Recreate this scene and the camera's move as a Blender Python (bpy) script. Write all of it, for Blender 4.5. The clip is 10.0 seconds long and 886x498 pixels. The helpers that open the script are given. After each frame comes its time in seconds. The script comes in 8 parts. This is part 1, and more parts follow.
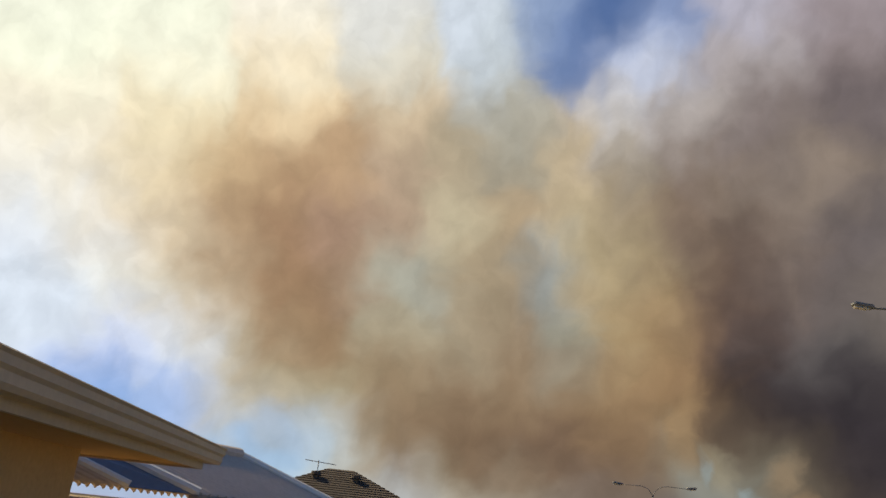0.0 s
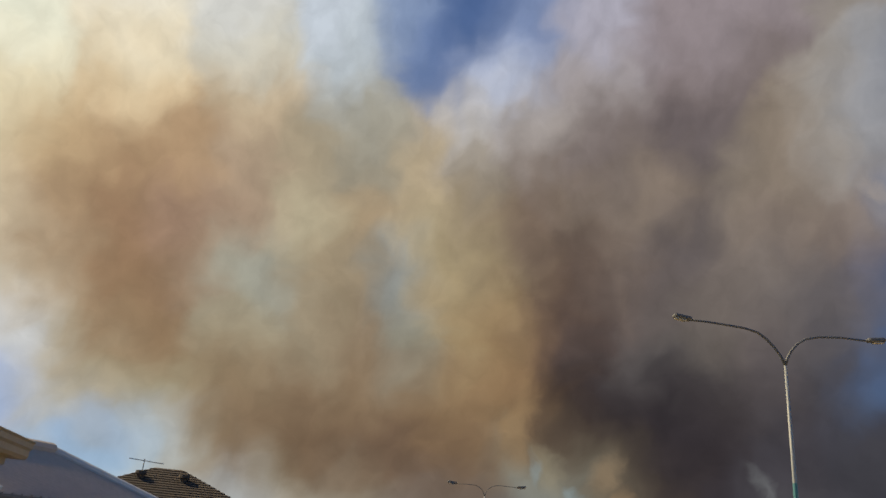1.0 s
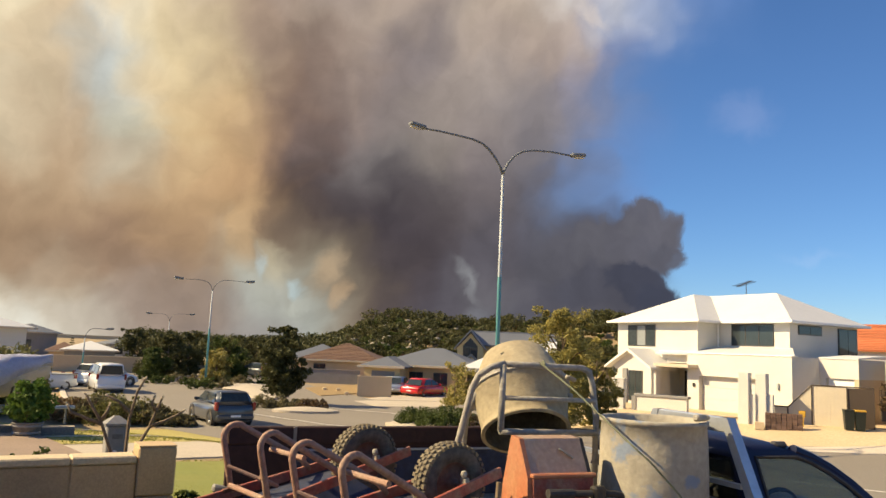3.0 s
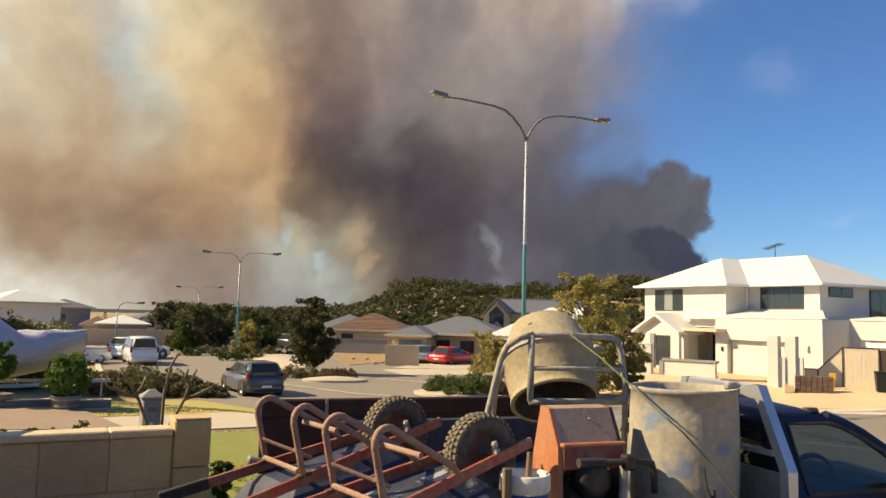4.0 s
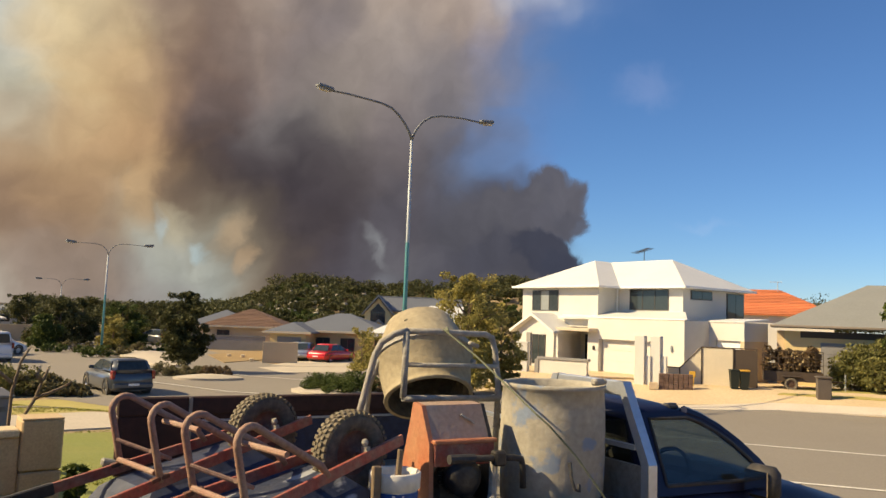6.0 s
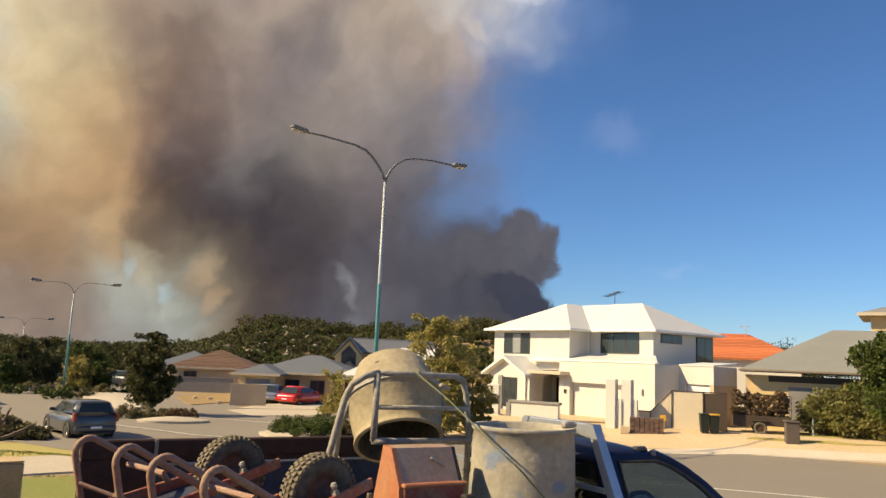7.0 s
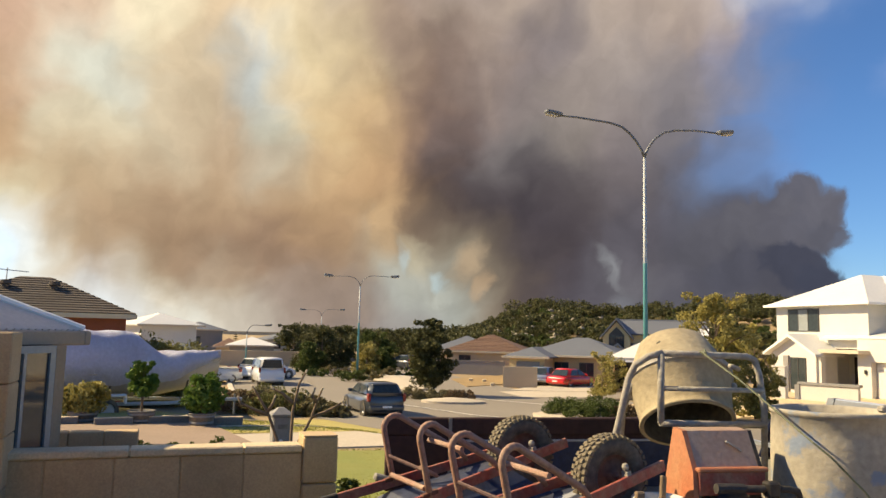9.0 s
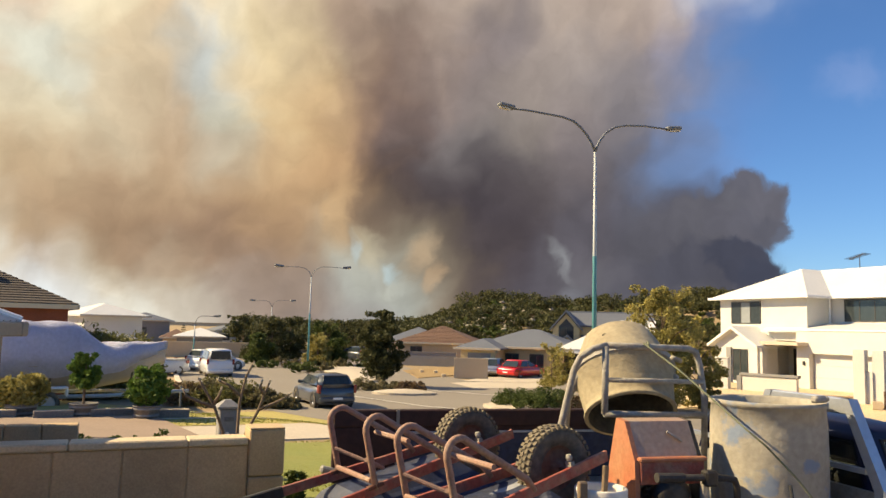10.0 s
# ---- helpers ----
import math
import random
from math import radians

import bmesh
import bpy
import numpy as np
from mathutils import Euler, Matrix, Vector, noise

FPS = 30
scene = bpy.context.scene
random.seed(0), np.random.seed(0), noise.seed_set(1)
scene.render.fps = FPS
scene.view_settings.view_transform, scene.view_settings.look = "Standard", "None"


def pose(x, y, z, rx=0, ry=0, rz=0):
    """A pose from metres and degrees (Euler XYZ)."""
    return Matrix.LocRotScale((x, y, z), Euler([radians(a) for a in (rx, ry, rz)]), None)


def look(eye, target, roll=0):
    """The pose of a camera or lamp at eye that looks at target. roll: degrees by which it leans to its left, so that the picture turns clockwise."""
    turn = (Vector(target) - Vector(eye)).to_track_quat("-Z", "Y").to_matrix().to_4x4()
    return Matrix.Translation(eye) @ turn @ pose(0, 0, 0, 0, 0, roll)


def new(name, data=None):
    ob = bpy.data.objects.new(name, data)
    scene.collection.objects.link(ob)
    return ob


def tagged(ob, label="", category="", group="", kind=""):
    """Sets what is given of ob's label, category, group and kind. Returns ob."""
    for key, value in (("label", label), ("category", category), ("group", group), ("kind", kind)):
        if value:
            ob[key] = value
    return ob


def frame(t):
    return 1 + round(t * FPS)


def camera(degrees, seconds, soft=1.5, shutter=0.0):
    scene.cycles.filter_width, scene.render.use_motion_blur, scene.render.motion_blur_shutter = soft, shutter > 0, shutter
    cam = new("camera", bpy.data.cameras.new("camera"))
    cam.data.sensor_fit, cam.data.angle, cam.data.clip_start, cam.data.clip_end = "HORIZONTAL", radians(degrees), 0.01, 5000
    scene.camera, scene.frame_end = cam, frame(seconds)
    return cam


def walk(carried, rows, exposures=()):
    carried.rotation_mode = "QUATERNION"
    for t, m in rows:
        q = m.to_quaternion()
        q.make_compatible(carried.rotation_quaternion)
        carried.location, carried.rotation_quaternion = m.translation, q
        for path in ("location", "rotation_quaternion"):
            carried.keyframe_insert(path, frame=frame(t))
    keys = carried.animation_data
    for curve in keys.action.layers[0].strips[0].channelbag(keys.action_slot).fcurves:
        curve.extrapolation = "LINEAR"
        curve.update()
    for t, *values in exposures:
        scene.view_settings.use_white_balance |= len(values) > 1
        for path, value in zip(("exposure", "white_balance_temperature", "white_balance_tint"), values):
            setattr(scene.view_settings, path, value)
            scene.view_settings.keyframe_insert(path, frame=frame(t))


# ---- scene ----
cam = camera(60.15, 10.0, soft=1.5)
PATH = [
    (0.0, pose(0.257, -0.111, 3.596, 110.21, -5.69, -1.60)),
    (0.5, pose(0.244, -0.056, 3.604, 107.83, -3.53, -1.32)),
    (1.0, pose(0.270, 0.003, 3.577, 111.26, -4.72, -13.29)),
    (1.5, pose(0.268, -0.029, 3.682, 104.76, -2.92, -23.55)),
    (2.0, pose(0.079, -0.138, 3.716, 100.06, -1.77, -29.57)),
    (2.5, pose(-0.060, 0.008, 3.702, 98.34, -2.70, -33.74)),
    (4.0, pose(-0.097, 0.020, 3.732, 95.01, -1.43, -31.26)),
    (4.5, pose(-0.092, 0.027, 3.726, 92.94, -2.07, -31.59)),
    (5.0, pose(-0.082, 0.029, 3.732, 94.45, -2.48, -35.58)),
    (5.5, pose(-0.020, 0.064, 3.726, 93.92, -1.96, -38.45)),
    (7.0, pose(-0.046, 0.028, 3.719, 98.34, -2.40, -42.19)),
    (7.5, pose(-0.062, 0.024, 3.719, 98.00, -1.75, -38.95)),
    (8.0, pose(-0.084, 0.038, 3.721, 98.31, -1.75, -34.16)),
    (8.5, pose(-0.104, 0.046, 3.722, 97.51, -1.14, -26.93)),
    (9.0, pose(-0.118, 0.056, 3.711, 96.41, -1.34, -22.58)),
    (9.5, pose(-0.101, 0.075, 3.710, 95.09, -1.26, -22.15)),
    (10.0, pose(-0.094, 0.053, 3.715, 95.86, -1.46, -26.16)),
]
walk(cam, PATH, [(0.0, -0.42), (0.5, -0.74), (1.0, -0.66), (1.5, -0.33), (2.0, 0.3), (2.5, 0.4), (4.0, 0.35), (4.5, 0.32), (5.0, 0.33), (5.5, 0.28), (7.0, 0.25), (8.5, 0.37), (9.0, 0.45), (9.5, 0.53), (10.0, 0.48)])

# ---- world and sun ----
SUN_AZ, SUN_EL = -60.0, 37.0
world = bpy.data.worlds.new("sky")
scene.world = world
world.use_nodes = True
wn, wl = world.node_tree.nodes, world.node_tree.links
wn.clear()
sky = wn.new("ShaderNodeTexSky")
sky.sky_type, sky.sun_disc = "NISHITA", False
sky.sun_elevation, sky.sun_rotation = radians(SUN_EL), radians(SUN_AZ)
sky.air_density, sky.dust_density, sky.ozone_density = 1.0, 0.0, 10.0
wbg = wn.new("ShaderNodeBackground")
wbg.inputs["Strength"].default_value = 0.10
wout = wn.new("ShaderNodeOutputWorld")
wl.new(sky.outputs[0], wbg.inputs[0])
wl.new(wbg.outputs[0], wout.inputs[0])
sun_data = bpy.data.lights.new("sun", "SUN")
sun_data.energy, sun_data.angle, sun_data.color = 6.6, radians(0.6), (1.0, 0.785, 0.455)
sun = new("sun", sun_data)
a_, e_ = radians(SUN_AZ), radians(SUN_EL)
sun.matrix_world = look((0, 0, 60), (-math.sin(a_) * math.cos(e_), -math.cos(a_) * math.cos(e_), 60 - math.sin(e_)))


# ---- placing and meshing helpers ----
def polar(az, dist, z=None):
    """A place by compass bearing from the y axis, clockwise, and distance; z None: on the ground."""
    x, y = dist * math.sin(radians(az)), dist * math.cos(radians(az))
    return Vector((x, y, ground_z(x, y) if z is None else z))


def smooth(a, b, v):
    k = min(1.0, max(0.0, (v - a) / (b - a)))
    return k * k * (3 - 2 * k)


def ground_z(x, y):
    s = x * math.sin(radians(50)) + y * math.cos(radians(50))
    k = 1 - smooth(7.5, 12, x * 0.985 + y * 0.174)
    z = (1.65 * (1 - smooth(13.5, 20.5, s)) + 0.35 * (1 - smooth(6, 11, s))) * k
    d, a = x * 0.9205 + y * 0.3907, x * 0.3907 - y * 0.9205
    z += 0.65 * smooth(36.5, 43, d) * smooth(-27, -20, a)
    r = math.hypot(x, y)
    az = math.degrees(math.atan2(x, y))
    hill = 7.2 * math.exp(-((az - 29.3) / 4.8) ** 2) + 6.0 * math.exp(-((az - 37.5) / 5.5) ** 2) + 9.0 * math.exp(-((az - 47) / 6) ** 2)
    z += hill * smooth(95, 165, r) * (1 - smooth(260, 420, r))
    return z


def srgb(r, g, b):
    return tuple(((c / 255 + 0.055) / 1.055) ** 2.4 if c > 10 else c / 255 / 12.92 for c in (r, g, b)) + (1.0,)


def to_mesh(name, bm, material, smooth_shade=False):
    me = bpy.data.meshes.new(name)
    bm.normal_update()
    bm.to_mesh(me)
    bm.free()
    for m in (material if isinstance(material, (list, tuple)) else [material]):
        me.materials.append(m)
    if smooth_shade:
        me.shade_smooth()
    return me


def part(name, bm, material, parent, label="", smooth_shade=False):
    ob = new(name, to_mesh(name, bm, material, smooth_shade))
    ob.parent = parent
    return tagged(ob, label)


def thing(name, m, label, category, group="", kind=""):
    ob = new(name)
    ob.empty_display_size = 0.2
    ob.matrix_basis = m
    return tagged(ob, label, category, group, kind)


def solo(name, bm, material, m, label, category, group="", kind="", smooth_shade=False):
    ob = new(name, to_mesh(name, bm, material, smooth_shade))
    ob.matrix_basis = m
    return tagged(ob, label, category, group, kind)


def box(bm, x0, x1, y0, y1, z0, z1, m=None, bevel=0.0):
    """An upright box between the given sides, with its edges bevelled."""
    g = bmesh.ops.create_cube(bm, size=1.0)
    vs = g["verts"]
    for v in vs:
        v.co = Vector((x0 + (v.co.x + 0.5) * (x1 - x0), y0 + (v.co.y + 0.5) * (y1 - y0), z0 + (v.co.z + 0.5) * (z1 - z0)))
    if bevel:
        es = list({e for v in vs for e in v.link_edges})
        r = bmesh.ops.bevel(bm, geom=es, offset=bevel, segments=1, affect="EDGES", profile=0.5)
        vs = list({v for f in r["faces"] for v in f.verts} | {v for v in vs if v.is_valid})
    if m is not None:
        bmesh.ops.transform(bm, matrix=m, verts=vs)
    return vs


def made_box(x0, x1, y0, y1, z0, z1, m=None, bevel=0.0):
    bm = bmesh.new()
    box(bm, x0, x1, y0, y1, z0, z1, m, bevel)
    return bm


def tube(bm, pts, radius, sides=8, caps=True):
    """A round bar through the points; radius may be a list."""
    pts = [Vector(p) for p in pts]
    n = len(pts)
    rad = radius if isinstance(radius, (list, tuple)) else [radius] * n
    up = Vector((0, 0, 1))
    rings = []
    side = None
    for i, p in enumerate(pts):
        d = (pts[min(i + 1, n - 1)] - pts[max(i - 1, 0)]).normalized()
        if side is None:
            side = d.cross(up if abs(d.z) < 0.9 else Vector((1, 0, 0))).normalized()
        else:
            side = (side - d * side.dot(d)).normalized()
        other = d.cross(side)
        rings.append([bm.verts.new(p + (side * math.cos(2 * math.pi * k / sides) + other * math.sin(2 * math.pi * k / sides)) * rad[i]) for k in range(sides)])
    for a, b in zip(rings, rings[1:]):
        for k in range(sides):
            bm.faces.new((a[k], a[(k + 1) % sides], b[(k + 1) % sides], b[k]))
    if caps:
        bm.faces.new(rings[0][::-1])
        bm.faces.new(rings[-1])


def made_tube(pts, radius, sides=8):
    bm = bmesh.new()
    tube(bm, pts, radius, sides)
    return bm


def arc(c, r, a0, a1, n, u, v):
    """Points on an arc about c, in the plane of u and v, from a0 to a1 degrees."""
    c, u, v = Vector(c), Vector(u), Vector(v)
    return [c + u * r * math.cos(radians(a0 + (a1 - a0) * i / n)) + v * r * math.sin(radians(a0 + (a1 - a0) * i / n)) for i in range(n + 1)]


def lathe(bm, prof, sides=32, m=None):
    """A turned shape about z from (radius, height) pairs."""
    rings = []
    for r, z in prof:
        if r < 1e-5:
            rings.append([bm.verts.new((0, 0, z))])
        else:
            rings.append([bm.verts.new((r * math.cos(2 * math.pi * k / sides), r * math.sin(2 * math.pi * k / sides), z)) for k in range(sides)])
    for a, b in zip(rings, rings[1:]):
        for k in range(sides):
            j = (k + 1) % sides
            if len(a) == 1 and len(b) > 1:
                bm.faces.new((a[0], b[j], b[k]))
            elif len(b) == 1 and len(a) > 1:
                bm.faces.new((a[k], a[j], b[0]))
            elif len(a) > 1:
                bm.faces.new((a[k], a[j], b[j], b[k]))
    if m is not None:
        bmesh.ops.transform(bm, matrix=m, verts=[v for r in rings for v in r])


def made_lathe(prof, sides=32, m=None):
    bm = bmesh.new()
    lathe(bm, prof, sides, m)
    return bm


def prism(bm, outline, y0, y1, m=None):
    """A solid with an outline in x and z, from y0 to y1."""
    a = [bm.verts.new((x, y0, z)) for x, z in outline]
    b = [bm.verts.new((x, y1, z)) for x, z in outline]
    n = len(a)
    for i in range(n):
        bm.faces.new((a[i], a[(i + 1) % n], b[(i + 1) % n], b[i]))
    bm.faces.new(a[::-1])
    bm.faces.new(b)
    bmesh.ops.recalc_face_normals(bm, faces=bm.faces[:])
    if m is not None:
        bmesh.ops.transform(bm, matrix=m, verts=a + b)


def made_prism(outline, y0, y1, m=None):
    bm = bmesh.new()
    prism(bm, outline, y0, y1, m)
    return bm


def slab(bm, pts, z_lift=0.0, thick=0.05, ground=True):
    """A flat piece over the outline pts (x, y), laid on the ground, with a rim."""
    top = [bm.verts.new((x, y, (ground_z(x, y) if ground else 0) + z_lift)) for x, y in pts]
    low = [bm.verts.new((v.co.x, v.co.y, v.co.z - thick)) for v in top]
    n = len(top)
    f = bm.faces.new(top)
    for i in range(n):
        bm.faces.new((top[i], low[i], low[(i + 1) % n], top[(i + 1) % n]))
    return f


def strip_mesh(line, lo, hi, lift, rim=0.0, step=1.5):
    """A band along a line of (x, y) from lo to hi metres across it, draped over the ground."""
    bm = bmesh.new()
    pts = []
    for p, q in zip(line, line[1:]):
        p, q = Vector(p), Vector(q)
        k = max(1, int((q - p).length / step))
        pts += [p.lerp(q, i / k) for i in range(k)]
    pts.append(Vector(line[-1]))
    m = max(1, int(abs(hi - lo) / 1.5))
    rows = []
    for i, p in enumerate(pts):
        d = (pts[min(i + 1, len(pts) - 1)] - pts[max(i - 1, 0)]).normalized()
        nrm = Vector((d.y, -d.x))
        row = []
        for j in range(m + 1):
            q = p + nrm * (lo + (hi - lo) * j / m)
            row.append(bm.verts.new((q.x, q.y, ground_z(q.x, q.y) + lift)))
        if rim:
            q0, q1 = row[0].co, row[-1].co
            row = [bm.verts.new(q0 - Vector((0, 0, rim)))] + row + [bm.verts.new(q1 - Vector((0, 0, rim)))]
        rows.append(row)
    for a, b in zip(rows, rows[1:]):
        for k in range(len(a) - 1):
            bm.faces.new((a[k], a[k + 1], b[k + 1], b[k]))
    bmesh.ops.recalc_face_normals(bm, faces=bm.faces[:])
    if sum(f.normal.z for f in bm.faces) < 0:
        bmesh.ops.reverse_faces(bm, faces=bm.faces[:])
    return bm


# ---- materials ----
def mat(name, base, rough=0.7, metal=0.0, grain=40.0, vary=0.25, stain=1.5, stain_by=0.3, dirt=None, bump=0.15, spec=0.5, coat=0.0, per_object=0.0):
    """A surface whose colour varies by fine grain and by broad stains towards the dirt colour."""
    m = bpy.data.materials.new(name)
    m.use_nodes = True
    n, l = m.node_tree.nodes, m.node_tree.links
    b = n["Principled BSDF"]
    tc = n.new("ShaderNodeTexCoord")
    fine = n.new("ShaderNodeTexNoise")
    fine.inputs["Scale"].default_value, fine.inputs["Detail"].default_value = grain, 5
    broad = n.new("ShaderNodeTexNoise")
    broad.inputs["Scale"].default_value, broad.inputs["Detail"].default_value = stain, 6
    broad.inputs["Roughness"].default_value = 0.65
    l.new(tc.outputs["Object"], fine.inputs["Vector"])
    l.new(tc.outputs["Object"], broad.inputs["Vector"])
    ramp = n.new("ShaderNodeMapRange")
    ramp.inputs[1].default_value, ramp.inputs[2].default_value = 0.4, 0.72
    ramp.inputs[4].default_value = stain_by
    l.new(broad.outputs[0], ramp.inputs[0])
    dirt = dirt or tuple(c * 0.55 for c in base[:3])
    mix = n.new("ShaderNodeMix")
    mix.data_type = "RGBA"
    mix.inputs[6].default_value, mix.inputs[7].default_value = (*base[:3], 1), (*dirt[:3], 1)
    l.new(ramp.outputs[0], mix.inputs[0])
    hsv = n.new("ShaderNodeHueSaturation")
    val = n.new("ShaderNodeMapRange")
    val.inputs[1].default_value, val.inputs[2].default_value = 0.25, 0.75
    val.inputs[3].default_value, val.inputs[4].default_value = 1 - vary, 1 + vary
    l.new(fine.outputs[0], val.inputs[0])
    l.new(mix.outputs[2], hsv.inputs["Color"])
    if per_object:
        info = n.new("ShaderNodeObjectInfo")
        pr = n.new("ShaderNodeMapRange")
        pr.inputs[3].default_value, pr.inputs[4].default_value = 1 - per_object, 1 + per_object
        mul = n.new("ShaderNodeMath")
        mul.operation = "MULTIPLY"
        l.new(info.outputs["Random"], pr.inputs[0])
        l.new(pr.outputs[0], mul.inputs[0])
        l.new(val.outputs[0], mul.inputs[1])
        l.new(mul.outputs[0], hsv.inputs["Value"])
    else:
        l.new(val.outputs[0], hsv.inputs["Value"])
    l.new(hsv.outputs[0], b.inputs["Base Color"])
    b.inputs["Roughness"].default_value, b.inputs["Metallic"].default_value = rough, metal
    b.inputs["Specular IOR Level"].default_value, b.inputs["Coat Weight"].default_value = spec, coat
    b.inputs["Coat Roughness"].default_value = 0.06
    if bump:
        bp = n.new("ShaderNodeBump")
        bp.inputs["Strength"].default_value, bp.inputs["Distance"].default_value = bump, 0.02
        l.new(fine.outputs[0], bp.inputs["Height"])
        l.new(bp.outputs[0], b.inputs["Normal"])
    return m


def leaf_mat(name, light, dark, rough=0.6):
    m = bpy.data.materials.new(name)
    m.use_nodes = True
    n, l = m.node_tree.nodes, m.node_tree.links
    b = n["Principled BSDF"]
    geo = n.new("ShaderNodeNewGeometry")
    tc = n.new("ShaderNodeTexCoord")
    ns = n.new("ShaderNodeTexNoise")
    ns.inputs["Scale"].default_value = 1.3
    l.new(tc.outputs["Object"], ns.inputs["Vector"])
    add = n.new("ShaderNodeMath")
    add.operation = "MULTIPLY_ADD"
    add.inputs[1].default_value = 0.6
    l.new(geo.outputs["Random Per Island"], add.inputs[0])
    off = n.new("ShaderNodeMapRange")
    off.inputs[1].default_value, off.inputs[2].default_value, off.inputs[4].default_value = 0.3, 0.7, 0.4
    l.new(ns.outputs[0], off.inputs[0])
    l.new(off.outputs[0], add.inputs[2])
    mix = n.new("ShaderNodeMix")
    mix.data_type = "RGBA"
    mix.inputs[6].default_value, mix.inputs[7].default_value = (*dark, 1), (*light, 1)
    l.new(add.outputs[0], mix.inputs[0])
    l.new(mix.outputs[2], b.inputs["Base Color"])
    b.inputs["Roughness"].default_value = rough
    b.inputs["Specular IOR Level"].default_value = 0.25
    tr = n.new("ShaderNodeBsdfTranslucent")
    l.new(mix.outputs[2], tr.inputs[0])
    ms = n.new("ShaderNodeMixShader")
    ms.inputs[0].default_value = 0.25
    l.new(b.outputs[0], ms.inputs[1])
    l.new(tr.outputs[0], ms.inputs[2])
    l.new(ms.outputs[0], n["Material Output"].inputs["Surface"])
    return m


def glass_mat(name, tint, rough=0.04):
    """Dark window glass: a glossy sheet before an unlit room."""
    m = mat(name, tint, rough, 0, 8, 0.2, 0.8, 0.3, bump=0, spec=0.45, coat=0.0)
    return m


def clear_glass(name, tint):
    """A thin tinted pane that lets the view through, with a weak gloss."""
    m = bpy.data.materials.new(name)
    m.use_nodes = True
    n, l = m.node_tree.nodes, m.node_tree.links
    tr = n.new("ShaderNodeBsdfTransparent")
    tr.inputs[0].default_value = (*tint, 1)
    gl = n.new("ShaderNodeBsdfGlossy")
    gl.inputs["Roughness"].default_value = 0.05
    ms = n.new("ShaderNodeMixShader")
    ms.inputs[0].default_value = 0.06
    l.new(tr.outputs[0], ms.inputs[1])
    l.new(gl.outputs[0], ms.inputs[2])
    l.new(ms.outputs[0], n["Material Output"].inputs["Surface"])
    return m


M_LIMESTONE = mat("limestone", (0.52, 0.38, 0.22), 0.9, 0, 60, 0.14, 1.6, 0.7, (0.36, 0.25, 0.14), 0.2, per_object=0.06)
M_MORTAR = mat("mortar", (0.45, 0.33, 0.19), 0.95, 0, 70, 0.15, 3, 0.3)
M_CAP = mat("limestone_cap", (0.62, 0.50, 0.33), 0.85, 0, 50, 0.15, 2, 0.35, bump=0.3)
M_RENDER_CREAM = mat("cream_render", (0.55, 0.38, 0.19), 0.85, 0, 30, 0.08, 0.7, 0.2, bump=0.1)
M_RENDER_WHITE = mat("white_render", (0.60, 0.58, 0.53), 0.85, 0, 25, 0.06, 0.5, 0.35, (0.50, 0.47, 0.41), 0.08)
M_RENDER_TAN = mat("tan_render", (0.55, 0.43, 0.28), 0.85, 0, 30, 0.1, 0.6, 0.2)
M_YELLOW = mat("yellow_render", (0.68, 0.52, 0.26), 0.85, 0, 30, 0.08, 0.6, 0.2)
M_GUTTER = mat("cream_painted_steel", (0.52, 0.44, 0.33), 0.45, 0, 30, 0.08, 1.2, 0.2, bump=0.03)
M_TRIM_WHITE = mat("white_trim", (0.80, 0.79, 0.76), 0.5, 0, 30, 0.05, 1, 0.15, bump=0.02)
M_ROOF_WHITE = mat("white_roof", (0.66, 0.65, 0.62), 0.55, 0, 8, 0.05, 0.5, 0.15, bump=0.03)
M_ROOF_GREY = mat("grey_roof", (0.13, 0.14, 0.16), 0.6, 0, 10, 0.1, 0.5, 0.25, bump=0.05)
M_ROOF_TAUPE = mat("taupe_roof", (0.24, 0.24, 0.22), 0.6, 0, 10, 0.08, 0.5, 0.2, bump=0.05)
M_ROOF_CORR = mat("corrugated_steel", (0.62, 0.53, 0.46), 0.6, 0.0, 20, 0.08, 0.8, 0.25, bump=0.03)
M_ROOF_BROWN = mat("brown_tile", (0.15, 0.085, 0.055), 0.8, 0, 12, 0.25, 0.6, 0.4, per_object=0.2)
M_ROOF_DARK = mat("dark_tile", (0.085, 0.065, 0.05), 0.8, 0, 14, 0.25, 0.8, 0.4, per_object=0.2)
M_ROOF_ORANGE = mat("terracotta_tile", (0.52, 0.16, 0.06), 0.75, 0, 12, 0.25, 0.8, 0.3, per_object=0.2)
M_BRICK_RED = mat("red_brick", (0.22, 0.065, 0.035), 0.85, 0, 20, 0.2, 1, 0.35)
M_GLASS = glass_mat("window_glass", (0.035, 0.045, 0.05))
M_FRAME_DARK = mat("dark_frame", (0.05, 0.045, 0.04), 0.4, 0, 20, 0.1, 1, 0.2, bump=0)
M_FRAME_GREY = mat("grey_frame", (0.25, 0.28, 0.31), 0.4, 0.3, 20, 0.1, 1, 0.2, bump=0)
# near-black colour that stands in for shade inside open recesses
M_RECESS_SHADE = mat("recess_shade", (0.03, 0.025, 0.02), 0.9, 0, 4, 0.3, 1, 0.3, bump=0)
M_CURTAIN = mat("curtain_cloth", (0.24, 0.26, 0.27), 0.9, 0, 30, 0.1, 3, 0.3)
M_ASPHALT = mat("asphalt", (0.235, 0.205, 0.165), 0.9, 0, 18, 0.12, 0.12, 0.35, (0.18, 0.155, 0.125), 0.25)
M_PAINT = mat("road_paint", (0.70, 0.66, 0.58), 0.7, 0, 12, 0.15, 1.5, 0.3)
